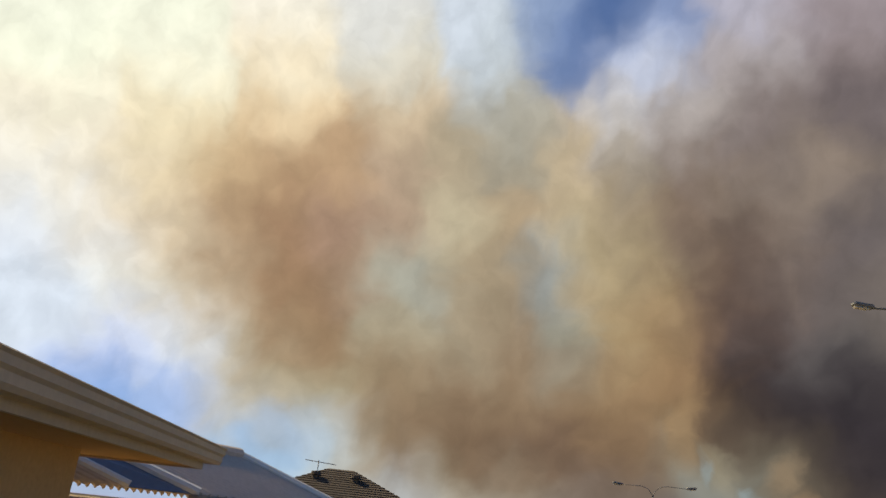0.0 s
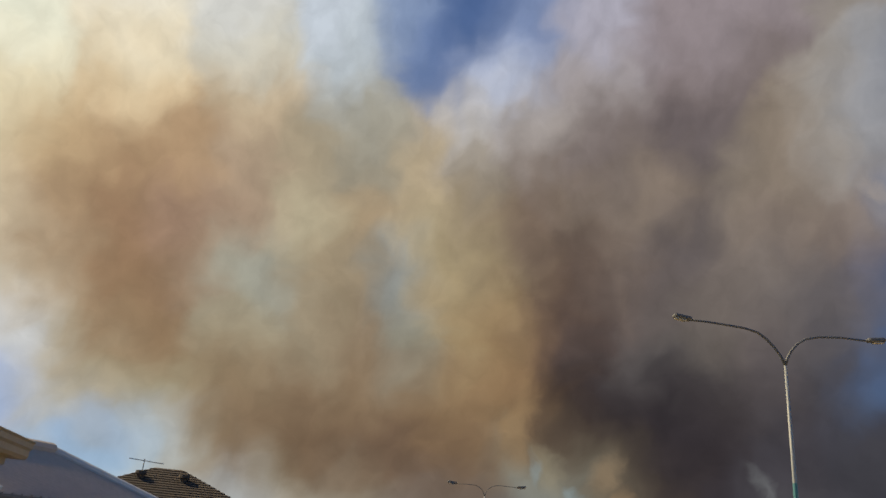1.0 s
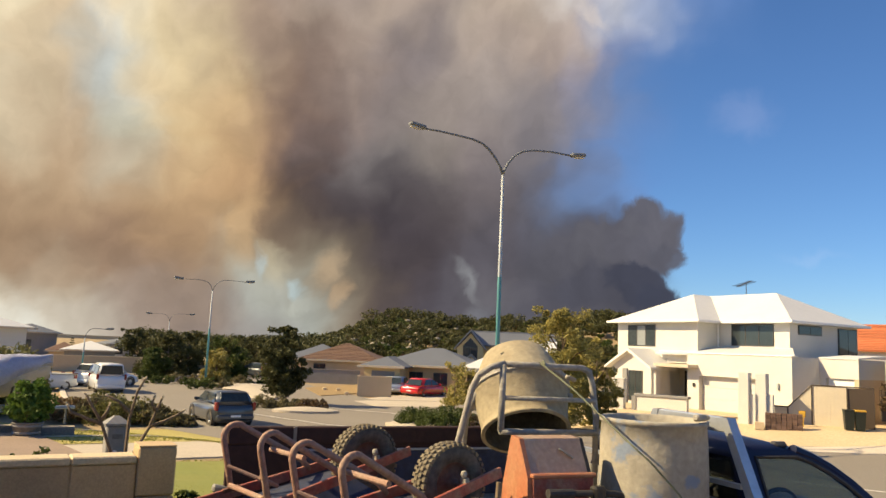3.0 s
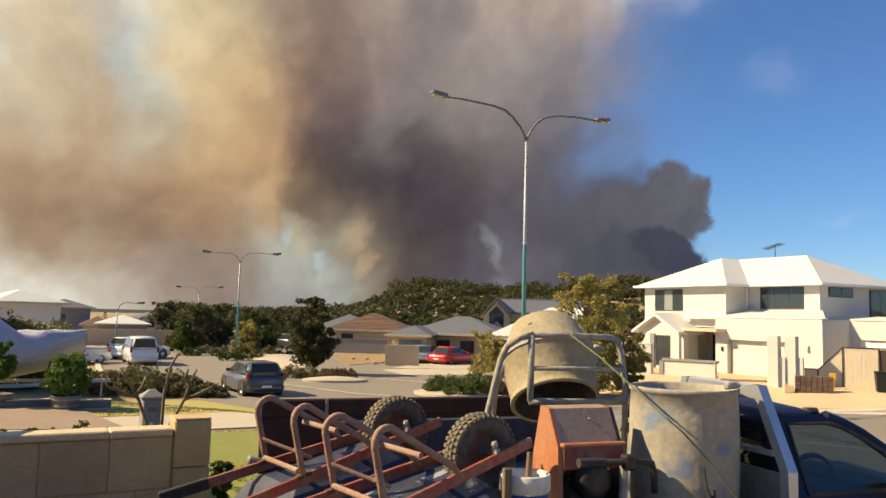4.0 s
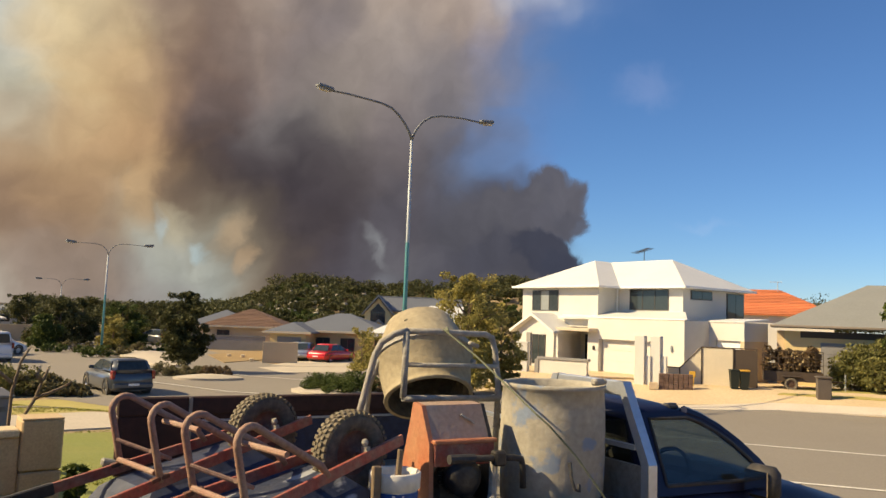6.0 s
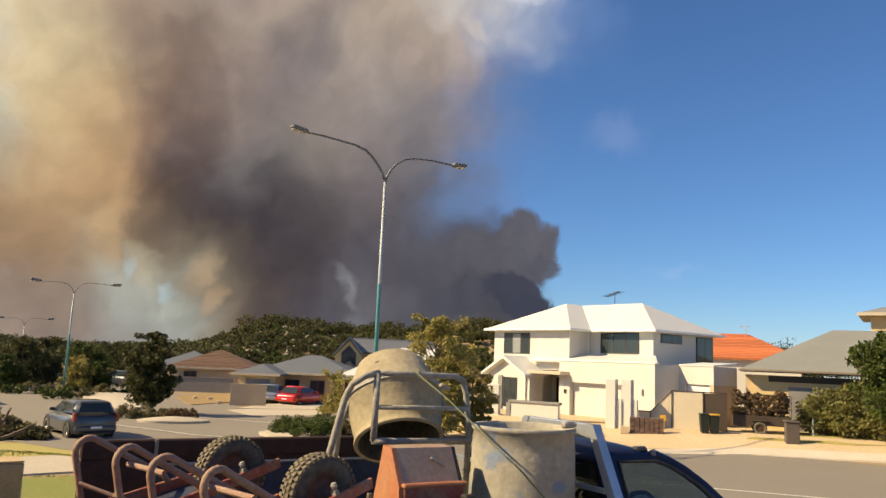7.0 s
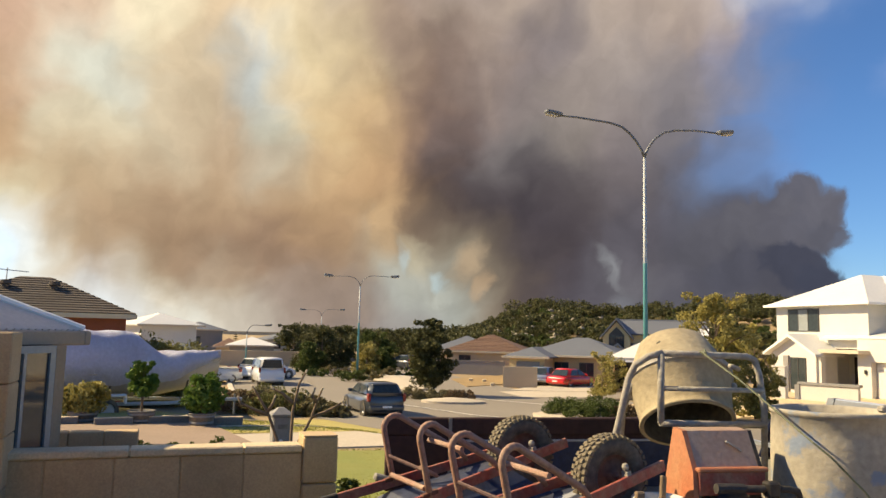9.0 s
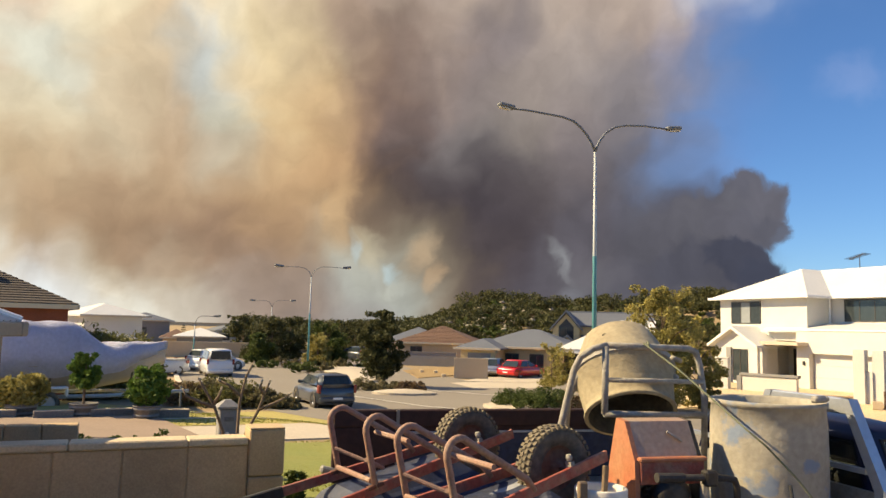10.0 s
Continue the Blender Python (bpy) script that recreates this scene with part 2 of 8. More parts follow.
M_CONCRETE = mat("concrete", (0.50, 0.43, 0.33), 0.9, 0, 20, 0.1, 0.5, 0.3, bump=0.15)
M_KERB = mat("kerb_concrete", (0.60, 0.52, 0.41), 0.9, 0, 20, 0.12, 0.6, 0.3)
M_SAND = mat("sand", (0.60, 0.46, 0.28), 0.95, 0, 9, 0.15, 0.25, 0.4, (0.42, 0.29, 0.15), 0.4)
M_DRIVE_PINK = mat("brown_paving", (0.30, 0.22, 0.16), 0.9, 0, 25, 0.15, 0.6, 0.3)
M_DRY = mat("dry_ground", (0.36, 0.26, 0.14), 0.95, 0, 6, 0.3, 0.12, 0.7, (0.16, 0.12, 0.06), 0.6)
M_LAWN = mat("lawn_soil", (0.20, 0.22, 0.045), 0.95, 0, 25, 0.2, 0.35, 0.5, (0.30, 0.25, 0.07), 0.6)
M_VERGE = mat("dry_mown_grass", (0.40, 0.33, 0.10), 0.95, 0, 25, 0.2, 0.35, 0.5, (0.27, 0.26, 0.07), 0.6)
M_STRAW = mat("dry_straw_grass", (0.31, 0.21, 0.09), 0.95, 0, 14, 0.25, 0.4, 0.5, (0.22, 0.15, 0.07), 0.6)
# wall colour darkened to brown: the shade on it is in the colour
M_RENDER_SHADED = mat("shaded_wall_render", (0.34, 0.25, 0.16), 0.85, 0, 30, 0.1, 0.7, 0.25, bump=0.15)
# cream gutter steel at half brightness, shade put into the colour
M_GUTTER_DARK = mat("darkened_gutter", (0.27, 0.22, 0.17), 0.5, 0, 30, 0.08, 1.2, 0.2, bump=0.03)
M_GALV = mat("galvanised_steel", (0.42, 0.45, 0.46), 0.55, 0.15, 25, 0.1, 0.6, 0.25, bump=0.03)
M_TEAL = mat("teal_paint", (0.10, 0.30, 0.32), 0.5, 0.1, 25, 0.1, 0.6, 0.25, bump=0.03)
M_BARK = mat("bark", (0.16, 0.11, 0.07), 0.95, 0, 30, 0.3, 3, 0.4, bump=0.6)
M_TWIG = mat("pale_twig", (0.19, 0.135, 0.085), 0.9, 0, 30, 0.3, 3, 0.4, bump=0.4)
L_DARK = leaf_mat("dark_foliage", (0.13, 0.125, 0.04), (0.034, 0.038, 0.015))
L_HEDGE = leaf_mat("hedge_foliage", (0.25, 0.23, 0.07), (0.08, 0.085, 0.028))
L_MID = leaf_mat("green_foliage", (0.12, 0.15, 0.03), (0.035, 0.05, 0.012))
L_BRIGHT = leaf_mat("bright_foliage", (0.17, 0.26, 0.04), (0.05, 0.09, 0.015))
L_OLIVE = leaf_mat("olive_foliage", (0.46, 0.38, 0.10), (0.15, 0.14, 0.045))
L_DRY = leaf_mat("dry_foliage", (0.22, 0.14, 0.07), (0.07, 0.05, 0.025))
L_GREY = leaf_mat("grey_green_foliage", (0.27, 0.22, 0.10), (0.08, 0.075, 0.035))
L_GRASS = leaf_mat("grass_blades", (0.38, 0.36, 0.08), (0.26, 0.27, 0.055))
M_ROCK = mat("pale_limestone_rock", (0.33, 0.285, 0.215), 0.9, 0, 3, 0.2, 0.6, 0.4, bump=0.4)


# ---- smoke, far behind everything ----
def smoke_material():
    """Tints that flow into one another and puffs laid over them, on coordinates stirred by noise."""
    m = bpy.data.materials.new("bushfire_smoke")
    m.use_nodes = True
    n, l = m.node_tree.nodes, m.node_tree.links
    n.clear()
    uv = n.new("ShaderNodeUVMap")
    uv.uv_map = "bearing"

    def stirred(source, scale, amount, detail, rough=0.55):
        t = n.new("ShaderNodeTexNoise")
        t.noise_dimensions = "2D"
        t.inputs["Scale"].default_value, t.inputs["Detail"].default_value = scale, detail
        t.inputs["Roughness"].default_value = rough
        l.new(source, t.inputs["Vector"])
        s = n.new("ShaderNodeVectorMath")
        s.operation = "SUBTRACT"
        s.inputs[1].default_value = (0.5, 0.5, 0.5)
        l.new(t.outputs["Color"], s.inputs[0])
        w = n.new("ShaderNodeVectorMath")
        w.operation = "MULTIPLY_ADD"
        w.inputs[1].default_value = (amount, amount, 0)
        l.new(s.outputs[0], w.inputs[0])
        l.new(source, w.inputs[2])
        return w.outputs[0]

    v = stirred(uv.outputs[0], 0.10, 1.4, 1.0)
    v = stirred(v, 0.28, 2.0, 2.0)
    v = stirred(v, 0.75, 1.0, 3.0, 0.55)
    v = stirred(v, 2.2, 0.30, 3.0, 0.55)
    tint = n.new("ShaderNodeAttribute")
    tint.attribute_name = "tint"
    state = {"col": tint.outputs["Color"], "alpha": tint.outputs["Alpha"]}

    def puff(az, el, rx, ry, turn, rgb, dens=1.0, soft=0.9):
        mp = n.new("ShaderNodeMapping")
        mp.vector_type = "TEXTURE"
        mp.inputs["Location"].default_value = (az, el, 0)
        mp.inputs["Rotation"].default_value = (0, 0, radians(turn))
        mp.inputs["Scale"].default_value = (rx, ry, 1)
        l.new(v, mp.inputs["Vector"])
        ln = n.new("ShaderNodeVectorMath")
        ln.operation = "LENGTH"
        l.new(mp.outputs[0], ln.inputs[0])
        mr = n.new("ShaderNodeMapRange")
        mr.interpolation_type = "SMOOTHSTEP"
        mr.inputs[1].default_value, mr.inputs[2].default_value = 1.0, 1.0 - soft
        mr.inputs[3].default_value, mr.inputs[4].default_value = 0.0, dens
        l.new(ln.outputs["Value"], mr.inputs[0])
        c = n.new("ShaderNodeMix")
        c.data_type = "RGBA"
        c.inputs[7].default_value = srgb(rgb[0] * 0.993, rgb[1] * 1.006, rgb[2] * 1.02)
        l.new(state["col"], c.inputs[6])
        inv = n.new("ShaderNodeMath")
        inv.operation = "SUBTRACT"
        inv.inputs[0].default_value = 1.0
        l.new(mr.outputs[0], inv.inputs[1])
        ma = n.new("ShaderNodeMath")
        ma.operation = "MULTIPLY_ADD"
        l.new(state["alpha"], ma.inputs[0])
        l.new(inv.outputs[0], ma.inputs[1])
        l.new(mr.outputs[0], ma.inputs[2])
        state["alpha"] = ma.outputs[0]
        l.new(mr.outputs[0], c.inputs[0])
        state["col"] = c.outputs[2]

    # lobe towards the open sky, a heap of billows
    puff(42.5, 6.8, 5.0, 4.0, 0, (80, 78, 84), 0.95, 0.5)
    puff(44.6, 7.9, 2.6, 2.4, 0, (84, 82, 88), 0.97, 0.35)
    puff(47.8, 8.7, 3.2, 2.6, 8, (86, 84, 91), 0.98, 0.3)
    puff(49.3, 9.1, 1.9, 1.9, 0, (90, 88, 95), 0.9, 0.35)
    puff(49.4, 7.5, 2.0, 1.5, 0, (84, 83, 91), 0.95, 0.4)
    puff(46.8, 9.3, 1.4, 1.0, 0, (94, 92, 98), 0.6, 0.8)
    puff(45, 4.3, 5.6, 3.0, 0, (72, 71, 79), 0.97, 0.4)
    puff(47.4, 5.2, 2.9, 1.7, -22, (62, 63, 74), 0.95, 0.35)
    puff(49.0, 4.2, 2.2, 1.4, -35, (60, 62, 74), 0.95, 0.4)
    puff(50.6, 3.0, 1.5, 1.0, -40, (66, 68, 80), 0.9, 0.6)
    puff(43, 2.3, 8, 2.4, 0, (78, 76, 82), 0.8, 0.6)
    # fringe high on the column, its sunlight painted in as pale puffs
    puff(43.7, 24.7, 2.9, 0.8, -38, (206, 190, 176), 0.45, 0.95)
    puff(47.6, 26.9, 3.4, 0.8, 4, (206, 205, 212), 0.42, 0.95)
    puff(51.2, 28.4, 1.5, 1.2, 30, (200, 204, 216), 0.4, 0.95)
    # light between the columns near the ground, painted in as paler puffs
    puff(18.2, 8.6, 1.5, 4.2, -8, (196, 160, 116), 0.45)
    puff(20.3, 6.0, 1.8, 2.2, 30, (186, 172, 142), 0.5)
    puff(24.4, 5.4, 1.7, 2.6, -24, (176, 150, 118), 0.6, 0.95)
    puff(25.4, 3.6, 1.1, 1.8, -30, (170, 142, 110), 0.6, 0.7)
    puff(22.6, 3.0, 2.2, 1.0, 10, (176, 176, 164), 0.45)
    puff(34.5, 5.3, 0.9, 2.6, 40, (140, 140, 140), 0.55, 1.0)
    puff(36.0, 2.6, 1.6, 1.4, 0, (112, 112, 116), 0.5)
    puff(22.3, 4.2, 0.9, 1.3, 25, (172, 190, 192), 0.5)
    puff(19.3, 5.6, 0.9, 1.4, -12, (172, 186, 186), 0.5)
    puff(54.5, 17, 3.2, 2.2, 0, (180, 180, 206), 0.14)
    puff(58.8, 7.2, 2.8, 0.6, 4, (200, 202, 222), 0.09, 1.0)

    grain = n.new("ShaderNodeTexNoise")
    grain.noise_dimensions = "2D"
    grain.inputs["Scale"].default_value, grain.inputs["Detail"].default_value = 0.4, 4
    grain.inputs["Roughness"].default_value = 0.5
    l.new(v, grain.inputs["Vector"])
    gr = n.new("ShaderNodeMapRange")
    gr.inputs[1].default_value, gr.inputs[2].default_value = 0.25, 0.75
    gr.inputs[3].default_value, gr.inputs[4].default_value = 0.90, 1.10
    l.new(grain.outputs[0], gr.inputs[0])
    # the smoke glows by itself; its sun and shade are in the tints
    em = n.new("ShaderNodeEmission")
    l.new(state["col"], em.inputs[0])
    l.new(gr.outputs[0], em.inputs[1])
    tr = n.new("ShaderNodeBsdfTransparent")
    rest = n.new("ShaderNodeMath")
    rest.operation = "SUBTRACT"
    rest.inputs[0].default_value = 1.0
    l.new(state["alpha"], rest.inputs[1])
    l.new(rest.outputs[0], tr.inputs[0])
    ms = n.new("ShaderNodeAddShader")
    l.new(tr.outputs[0], ms.inputs[0])
    l.new(em.outputs[0], ms.inputs[1])
    o = n.new("ShaderNodeOutputMaterial")
    l.new(ms.outputs[0], o.inputs[0])
    return m


WISPS = []


def wisp(az, el, r, g, b, thick=1.0):
    """A tint of the smoke about a bearing and a height; neighbours flow into one another."""
    c = srgb(r, g, b)
    WISPS.append((az, el, c[0] * thick, c[1] * thick, c[2] * thick, thick))


def plume_tints():
    """From the high veil down to the haze over the ground."""
    wisp(-33.8, 30.0, 255, 255, 232)
    wisp(-24.9, 33.1, 255, 255, 231)
    wisp(-16.2, 35.4, 255, 248, 229)
    wisp(-7.6, 37.0, 232, 231, 225)
    wisp(-0.6, 37.8, 212, 220, 229)
    wisp(6.5, 38.1, 178, 195, 225, 0.6)
    wisp(12.5, 38.1, 130, 152, 205, 0.25)
    wisp(17.3, 37.8, 162, 178, 216, 0.6)
    wisp(22.8, 37.3, 186, 182, 195)
    wisp(30.3, 36.2, 162, 149, 152)
    wisp(-31.4, 27.4, 255, 255, 229)
    wisp(-23.9, 29.9, 255, 251, 225)
    wisp(-15.4, 32.0, 250, 234, 201)
    wisp(-6.0, 33.6, 225, 219, 201)
    wisp(2.9, 34.5, 203, 211, 216)
    wisp(9.2, 34.6, 152, 171, 216, 0.4)
    wisp(15.0, 34.5, 200, 207, 227)
    wisp(22.6, 34.0, 178, 168, 166)
    wisp(30.8, 32.9, 132, 119, 117)
    wisp(-30.3, 23.9, 253, 242, 216)
    wisp(-22.9, 26.1, 247, 230, 192)
    wisp(-14.5, 28.1, 240, 214, 173)
    wisp(-5.3, 29.6, 211, 189, 157)
    wisp(4.2, 30.5, 178, 173, 158)
    wisp(12.7, 30.7, 203, 197, 192)
    wisp(18.2, 30.5, 178, 168, 162)
    wisp(23.3, 30.1, 132, 119, 115)
    wisp(30.4, 29.3, 109, 99, 100)
    wisp(-29.9, 20.1, 250, 244, 229)
    wisp(-25.7, 21.4, 242, 227, 197)
    wisp(-21.6, 22.4, 233, 212, 173)
    wisp(-17.9, 23.3, 212, 182, 141)
    wisp(-13.7, 24.1, 186, 154, 119)
    wisp(-9.3, 24.9, 195, 162, 126)
    wisp(-4.7, 25.5, 186, 162, 137)
    wisp(-0.1, 26.0, 182, 166, 139)
    wisp(4.6, 26.4, 162, 154, 136)
    wisp(9.2, 26.6, 203, 183, 151)
    wisp(13.7, 26.6, 162, 150, 134)
    wisp(19.0, 26.5, 139, 123, 112)
    wisp(24.7, 26.1, 127, 115, 109)
    wisp(30.8, 25.5, 102, 92, 94)
    wisp(-29.6, 16.4, 231, 236, 243)
    wisp(-25.5, 17.4, 240, 235, 225)
    wisp(-21.8, 18.3, 225, 205, 173)
    wisp(-17.9, 19.1, 177, 148, 117)
    wisp(-12.9, 20.1, 164, 131, 102)
    wisp(-8.6, 20.8, 171, 140, 118)
    wisp(-4.1, 21.4, 179, 153, 129)
    wisp(0.4, 21.8, 203, 190, 159)
    wisp(4.9, 22.2, 190, 164, 130)
    wisp(9.4, 22.4, 203, 183, 147)
    wisp(13.8, 22.5, 162, 144, 117)
    wisp(18.1, 22.5, 131, 111, 96)
    wisp(22.2, 22.4, 89, 76, 71)
    wisp(29.7, 21.9, 92, 86, 89)
    wisp(-28.0, 12.9, 222, 231, 242)
    wisp(-23.8, 13.8, 242, 242, 235)
    wisp(-20.5, 14.5, 229, 219, 197)
    wisp(-18.2, 14.9, 201, 179, 147)
    wisp(-15.4, 15.4, 169, 140, 110)
    wisp(-11.3, 16.1, 160, 128, 98)
    wisp(-7.1, 16.7, 162, 134, 108)
    wisp(-1.8, 17.4, 162, 165, 157)
    wisp(3.0, 17.8, 162, 139, 110)
    wisp(7.4, 18.1, 141, 143, 137)
    wisp(11.8, 18.3, 182, 150, 112)
    wisp(16.0, 18.4, 139, 115, 89)
    wisp(20.1, 18.4, 104, 82, 68)
    wisp(22.8, 18.4, 77, 66, 65)
    wisp(29.4, 18.1, 91, 84, 89)
    wisp(-22.9, 10.1, 205, 216, 244)
    wisp(-18.5, 10.8, 233, 238, 244)
    wisp(-15.4, 11.3, 205, 192, 162)
    wisp(-12.6, 11.8, 168, 141, 111)
    wisp(-9.4, 12.2, 154, 126, 96)
    wisp(-3.1, 13.0, 164, 146, 119)
    wisp(2.1, 13.5, 162, 148, 124)
    wisp(5.5, 13.8, 149, 126, 101)
    wisp(8.9, 14.0, 141, 137, 125)
    wisp(13.1, 14.3, 164, 139, 101)
    wisp(16.4, 14.4, 152, 118, 83)
    wisp(19.2, 14.5, 107, 84, 71)
    wisp(21.9, 14.5, 64, 58, 60)
    wisp(27.0, 14.5, 108, 104, 104)
    wisp(30.4, 14.4, 79, 76, 79)
    wisp(-22.0, 6.3, 162, 184, 240, 0.5)
    wisp(-17.3, 7.0, 178, 199, 248, 0.7)
    wisp(-14.7, 7.4, 214, 209, 192)
    wisp(-11.9, 7.8, 186, 171, 141)
    wisp(-8.3, 8.2, 182, 170, 139)
    wisp(-5.0, 8.6, 149, 125, 96)
    wisp(-0.5, 9.1, 130, 106, 83)
    wisp(5.8, 9.7, 136, 113, 88)
    wisp(12.0, 10.2, 134, 108, 80)
    wisp(17.2, 10.4, 139, 110, 78)
    wisp(19.9, 10.6, 90, 72, 57)
    wisp(22.5, 10.7, 52, 46, 49)
    wisp(28.8, 10.8, 48, 44, 50)
    wisp(-11.6, 3.9, 178, 207, 244, 0.6)
    wisp(-7.7, 4.3, 211, 225, 233, 0.8)
    wisp(-5.3, 4.6, 190, 177, 149)
    wisp(-2.1, 4.9, 126, 100, 78)
    wisp(2.8, 5.4, 119, 98, 76)
    wisp(10.1, 6.0, 109, 89, 72)
    wisp(14.9, 6.4, 126, 99, 74)
    wisp(22.6, 24.8, 143, 125, 108)
    wisp(28.7, 25.4, 161, 143, 125)
    wisp(33.2, 25.6, 150, 137, 123)
    wisp(36.7, 25.7, 150, 134, 118)
    wisp(40.3, 25.8, 170, 162, 154)
    wisp(44.2, 25.7, 162, 162, 166)
    wisp(48.5, 25.5, 150, 154, 167, 0.9)
    wisp(51.6, 25.2, 100, 124, 167, 0.3)
    wisp(35.5, 23.0, 145, 130, 119)
    wisp(39.5, 23.0, 132, 116, 106)
    wisp(43.0, 23.0, 152, 132, 116)
    wisp(45.4, 22.9, 92, 108, 148, 0.25)
    wisp(50.6, 22.7, 70, 100, 167, 0)
    wisp(26.5, 18.4, 109, 95, 88)
    wisp(30.9, 18.7, 128, 116, 108)
    wisp(35.7, 18.9, 134, 123, 116)
    wisp(40.1, 19.0, 116, 108, 106)
    wisp(43.5, 19.0, 111, 106, 113)
    wisp(45.9, 19.0, 101, 110, 132, 0.45)
    wisp(49.8, 18.9, 79, 114, 190, 0)
    wisp(-3.2, 17.3, 191, 188, 167)
    wisp(1.7, 18.2, 179, 164, 136)
    wisp(5.0, 18.7, 169, 153, 126)
    wisp(8.5, 19.1, 150, 167, 177)
    wisp(11.4, 19.4, 188, 173, 131)
    wisp(14.7, 19.8, 178, 162, 129)
    wisp(17.6, 20.0, 141, 123, 104)
    wisp(21.9, 20.3, 127, 108, 95)
    wisp(26.3, 20.4, 145, 128, 115)
    wisp(-2.9, 13.4, 183, 174, 148)
    wisp(2.0, 14.1, 172, 157, 131)
    wisp(5.7, 14.5, 165, 141, 113)
    wisp(10.0, 15.0, 164, 167, 152)
    wisp(13.6, 15.3, 197, 173, 130)
    wisp(16.1, 15.5, 165, 140, 107)
    wisp(18.7, 15.7, 124, 103, 88)
    wisp(22.1, 15.8, 102, 86, 80)
    wisp(26.4, 16.0, 108, 96, 91)
    wisp(30.8, 16.0, 131, 120, 108)
    wisp(35.0, 16.0, 106, 97, 96)
    wisp(39.2, 15.9, 97, 92, 94)
    wisp(42.6, 15.7, 103, 100, 106)
    wisp(45.2, 15.6, 85, 111, 164, 0.15)
    wisp(-2.6, 9.7, 167, 146, 117)
    wisp(2.2, 10.2, 158, 135, 108)
    wisp(7.8, 10.8, 160, 136, 108)
    wisp(13.0, 11.2, 167, 138, 106)
    wisp(17.6, 11.5, 179, 145, 107)
    wisp(19.7, 11.6, 112, 90, 70)
    wisp(21.8, 11.7, 68, 57, 56)
    wisp(26.5, 11.8, 64, 57, 57)
    wisp(30.8, 11.9, 71, 64, 64)
    wisp(35.1, 11.9, 89, 82, 83)
    wisp(39.2, 11.8, 80, 76, 80)
    wisp(41.2, 11.8, 83, 81, 87)
    wisp(43.0, 11.7, 94, 111, 155, 0.3)
    wisp(-3.0, 6.3, 148, 124, 96)
    wisp(2.5, 6.8, 131, 106, 83)
    wisp(9.2, 7.3, 129, 104, 83)
    wisp(14.0, 7.5, 148, 120, 90)
    wisp(17.7, 7.7, 162, 139, 107)
    wisp(20.2, 7.8, 109, 90, 72)
    wisp(22.6, 7.9, 64, 55, 55)
    wisp(27.5, 8.1, 57, 51, 55)
    wisp(31.7, 8.1, 62, 56, 58)
    wisp(37.2, 8.2, 68, 65, 71)
    wisp(42.4, 8.1, 68, 66, 74)
    wisp(-0.5, 4.2, 153, 134, 106)
    wisp(4.4, 4.6, 124, 101, 82)
    wisp(10.1, 4.9, 120, 99, 82)
    wisp(14.9, 5.1, 131, 110, 89)
    wisp(18.2, 5.2, 155, 162, 153)
    wisp(21.6, 5.3, 121, 112, 92)
    wisp(24.1, 5.4, 112, 97, 76)
    wisp(26.3, 5.5, 72, 64, 59)
    wisp(29.7, 5.6, 57, 51, 55)
    wisp(36.4, 5.7, 77, 73, 78)
    wisp(42.4, 5.7, 61, 59, 68)
    wisp(-2.0, 2.1, 191, 200, 205)
    wisp(1.7, 2.3, 178, 164, 137)
    wisp(6.4, 2.5, 144, 127, 104)
    wisp(11.0, 2.7, 125, 108, 94)
    wisp(15.1, 2.8, 111, 97, 89)
    wisp(20.0, 3.0, 143, 144, 137)
    wisp(23.2, 3.1, 141, 147, 141)
    wisp(25.5, 3.1, 119, 102, 80)
    wisp(28.0, 3.2, 70, 61, 59)
    wisp(33.1, 3.3, 68, 64, 70)
    wisp(36.4, 3.4, 89, 87, 90)
    wisp(41.2, 3.4, 70, 68, 75)
    wisp(-0.6, 0.3, 195, 202, 205)
    wisp(4.0, 0.4, 197, 195, 183)
    wisp(8.0, 0.5, 167, 158, 144)
    wisp(12.3, 0.7, 129, 115, 104)
    wisp(18.4, 0.8, 108, 97, 94)
    wisp(53.5, 22.0, 79, 106, 167, 0)
    wisp(56.0, 14.0, 90, 120, 190, 0)
    wisp(58.0, 26.0, 90, 120, 190, 0)
    wisp(60.0, 8.0, 90, 120, 190, 0)
    wisp(62.0, 18.0, 90, 120, 190, 0)
    wisp(70.0, 12.0, 90, 120, 190, 0)
    wisp(55.0, 30.0, 90, 120, 190, 0)
    wisp(66.0, 28.0, 90, 120, 190, 0)
    wisp(54.5, 8.5, 90, 120, 190, 0)
    wisp(56.0, 3.5, 90, 120, 190, 0)
    wisp(72.0, 24.0, 90, 120, 190, 0)
    wisp(72.0, 4.0, 90, 120, 190, 0)


def stirred_places(azs, els):
    """Bearings and heights rolled about by turbulence of several sizes."""
    out = np.empty((len(azs), len(els), 2))
    for i, a in enumerate(azs):
        for j, e in enumerate(els):
            p = Vector((a, e, 0.0))
            for size, amount in ((8.0, 1.2), (3.4, 1.5), (1.5, 0.8), (0.75, 0.4)):
                d = noise.noise_vector(p / size + Vector((size * 7, 3, 1)))
                p = p + Vector((d.x, d.y, 0)) * amount
            out[i, j] = p.x, p.y
    return out.reshape(-1, 2)


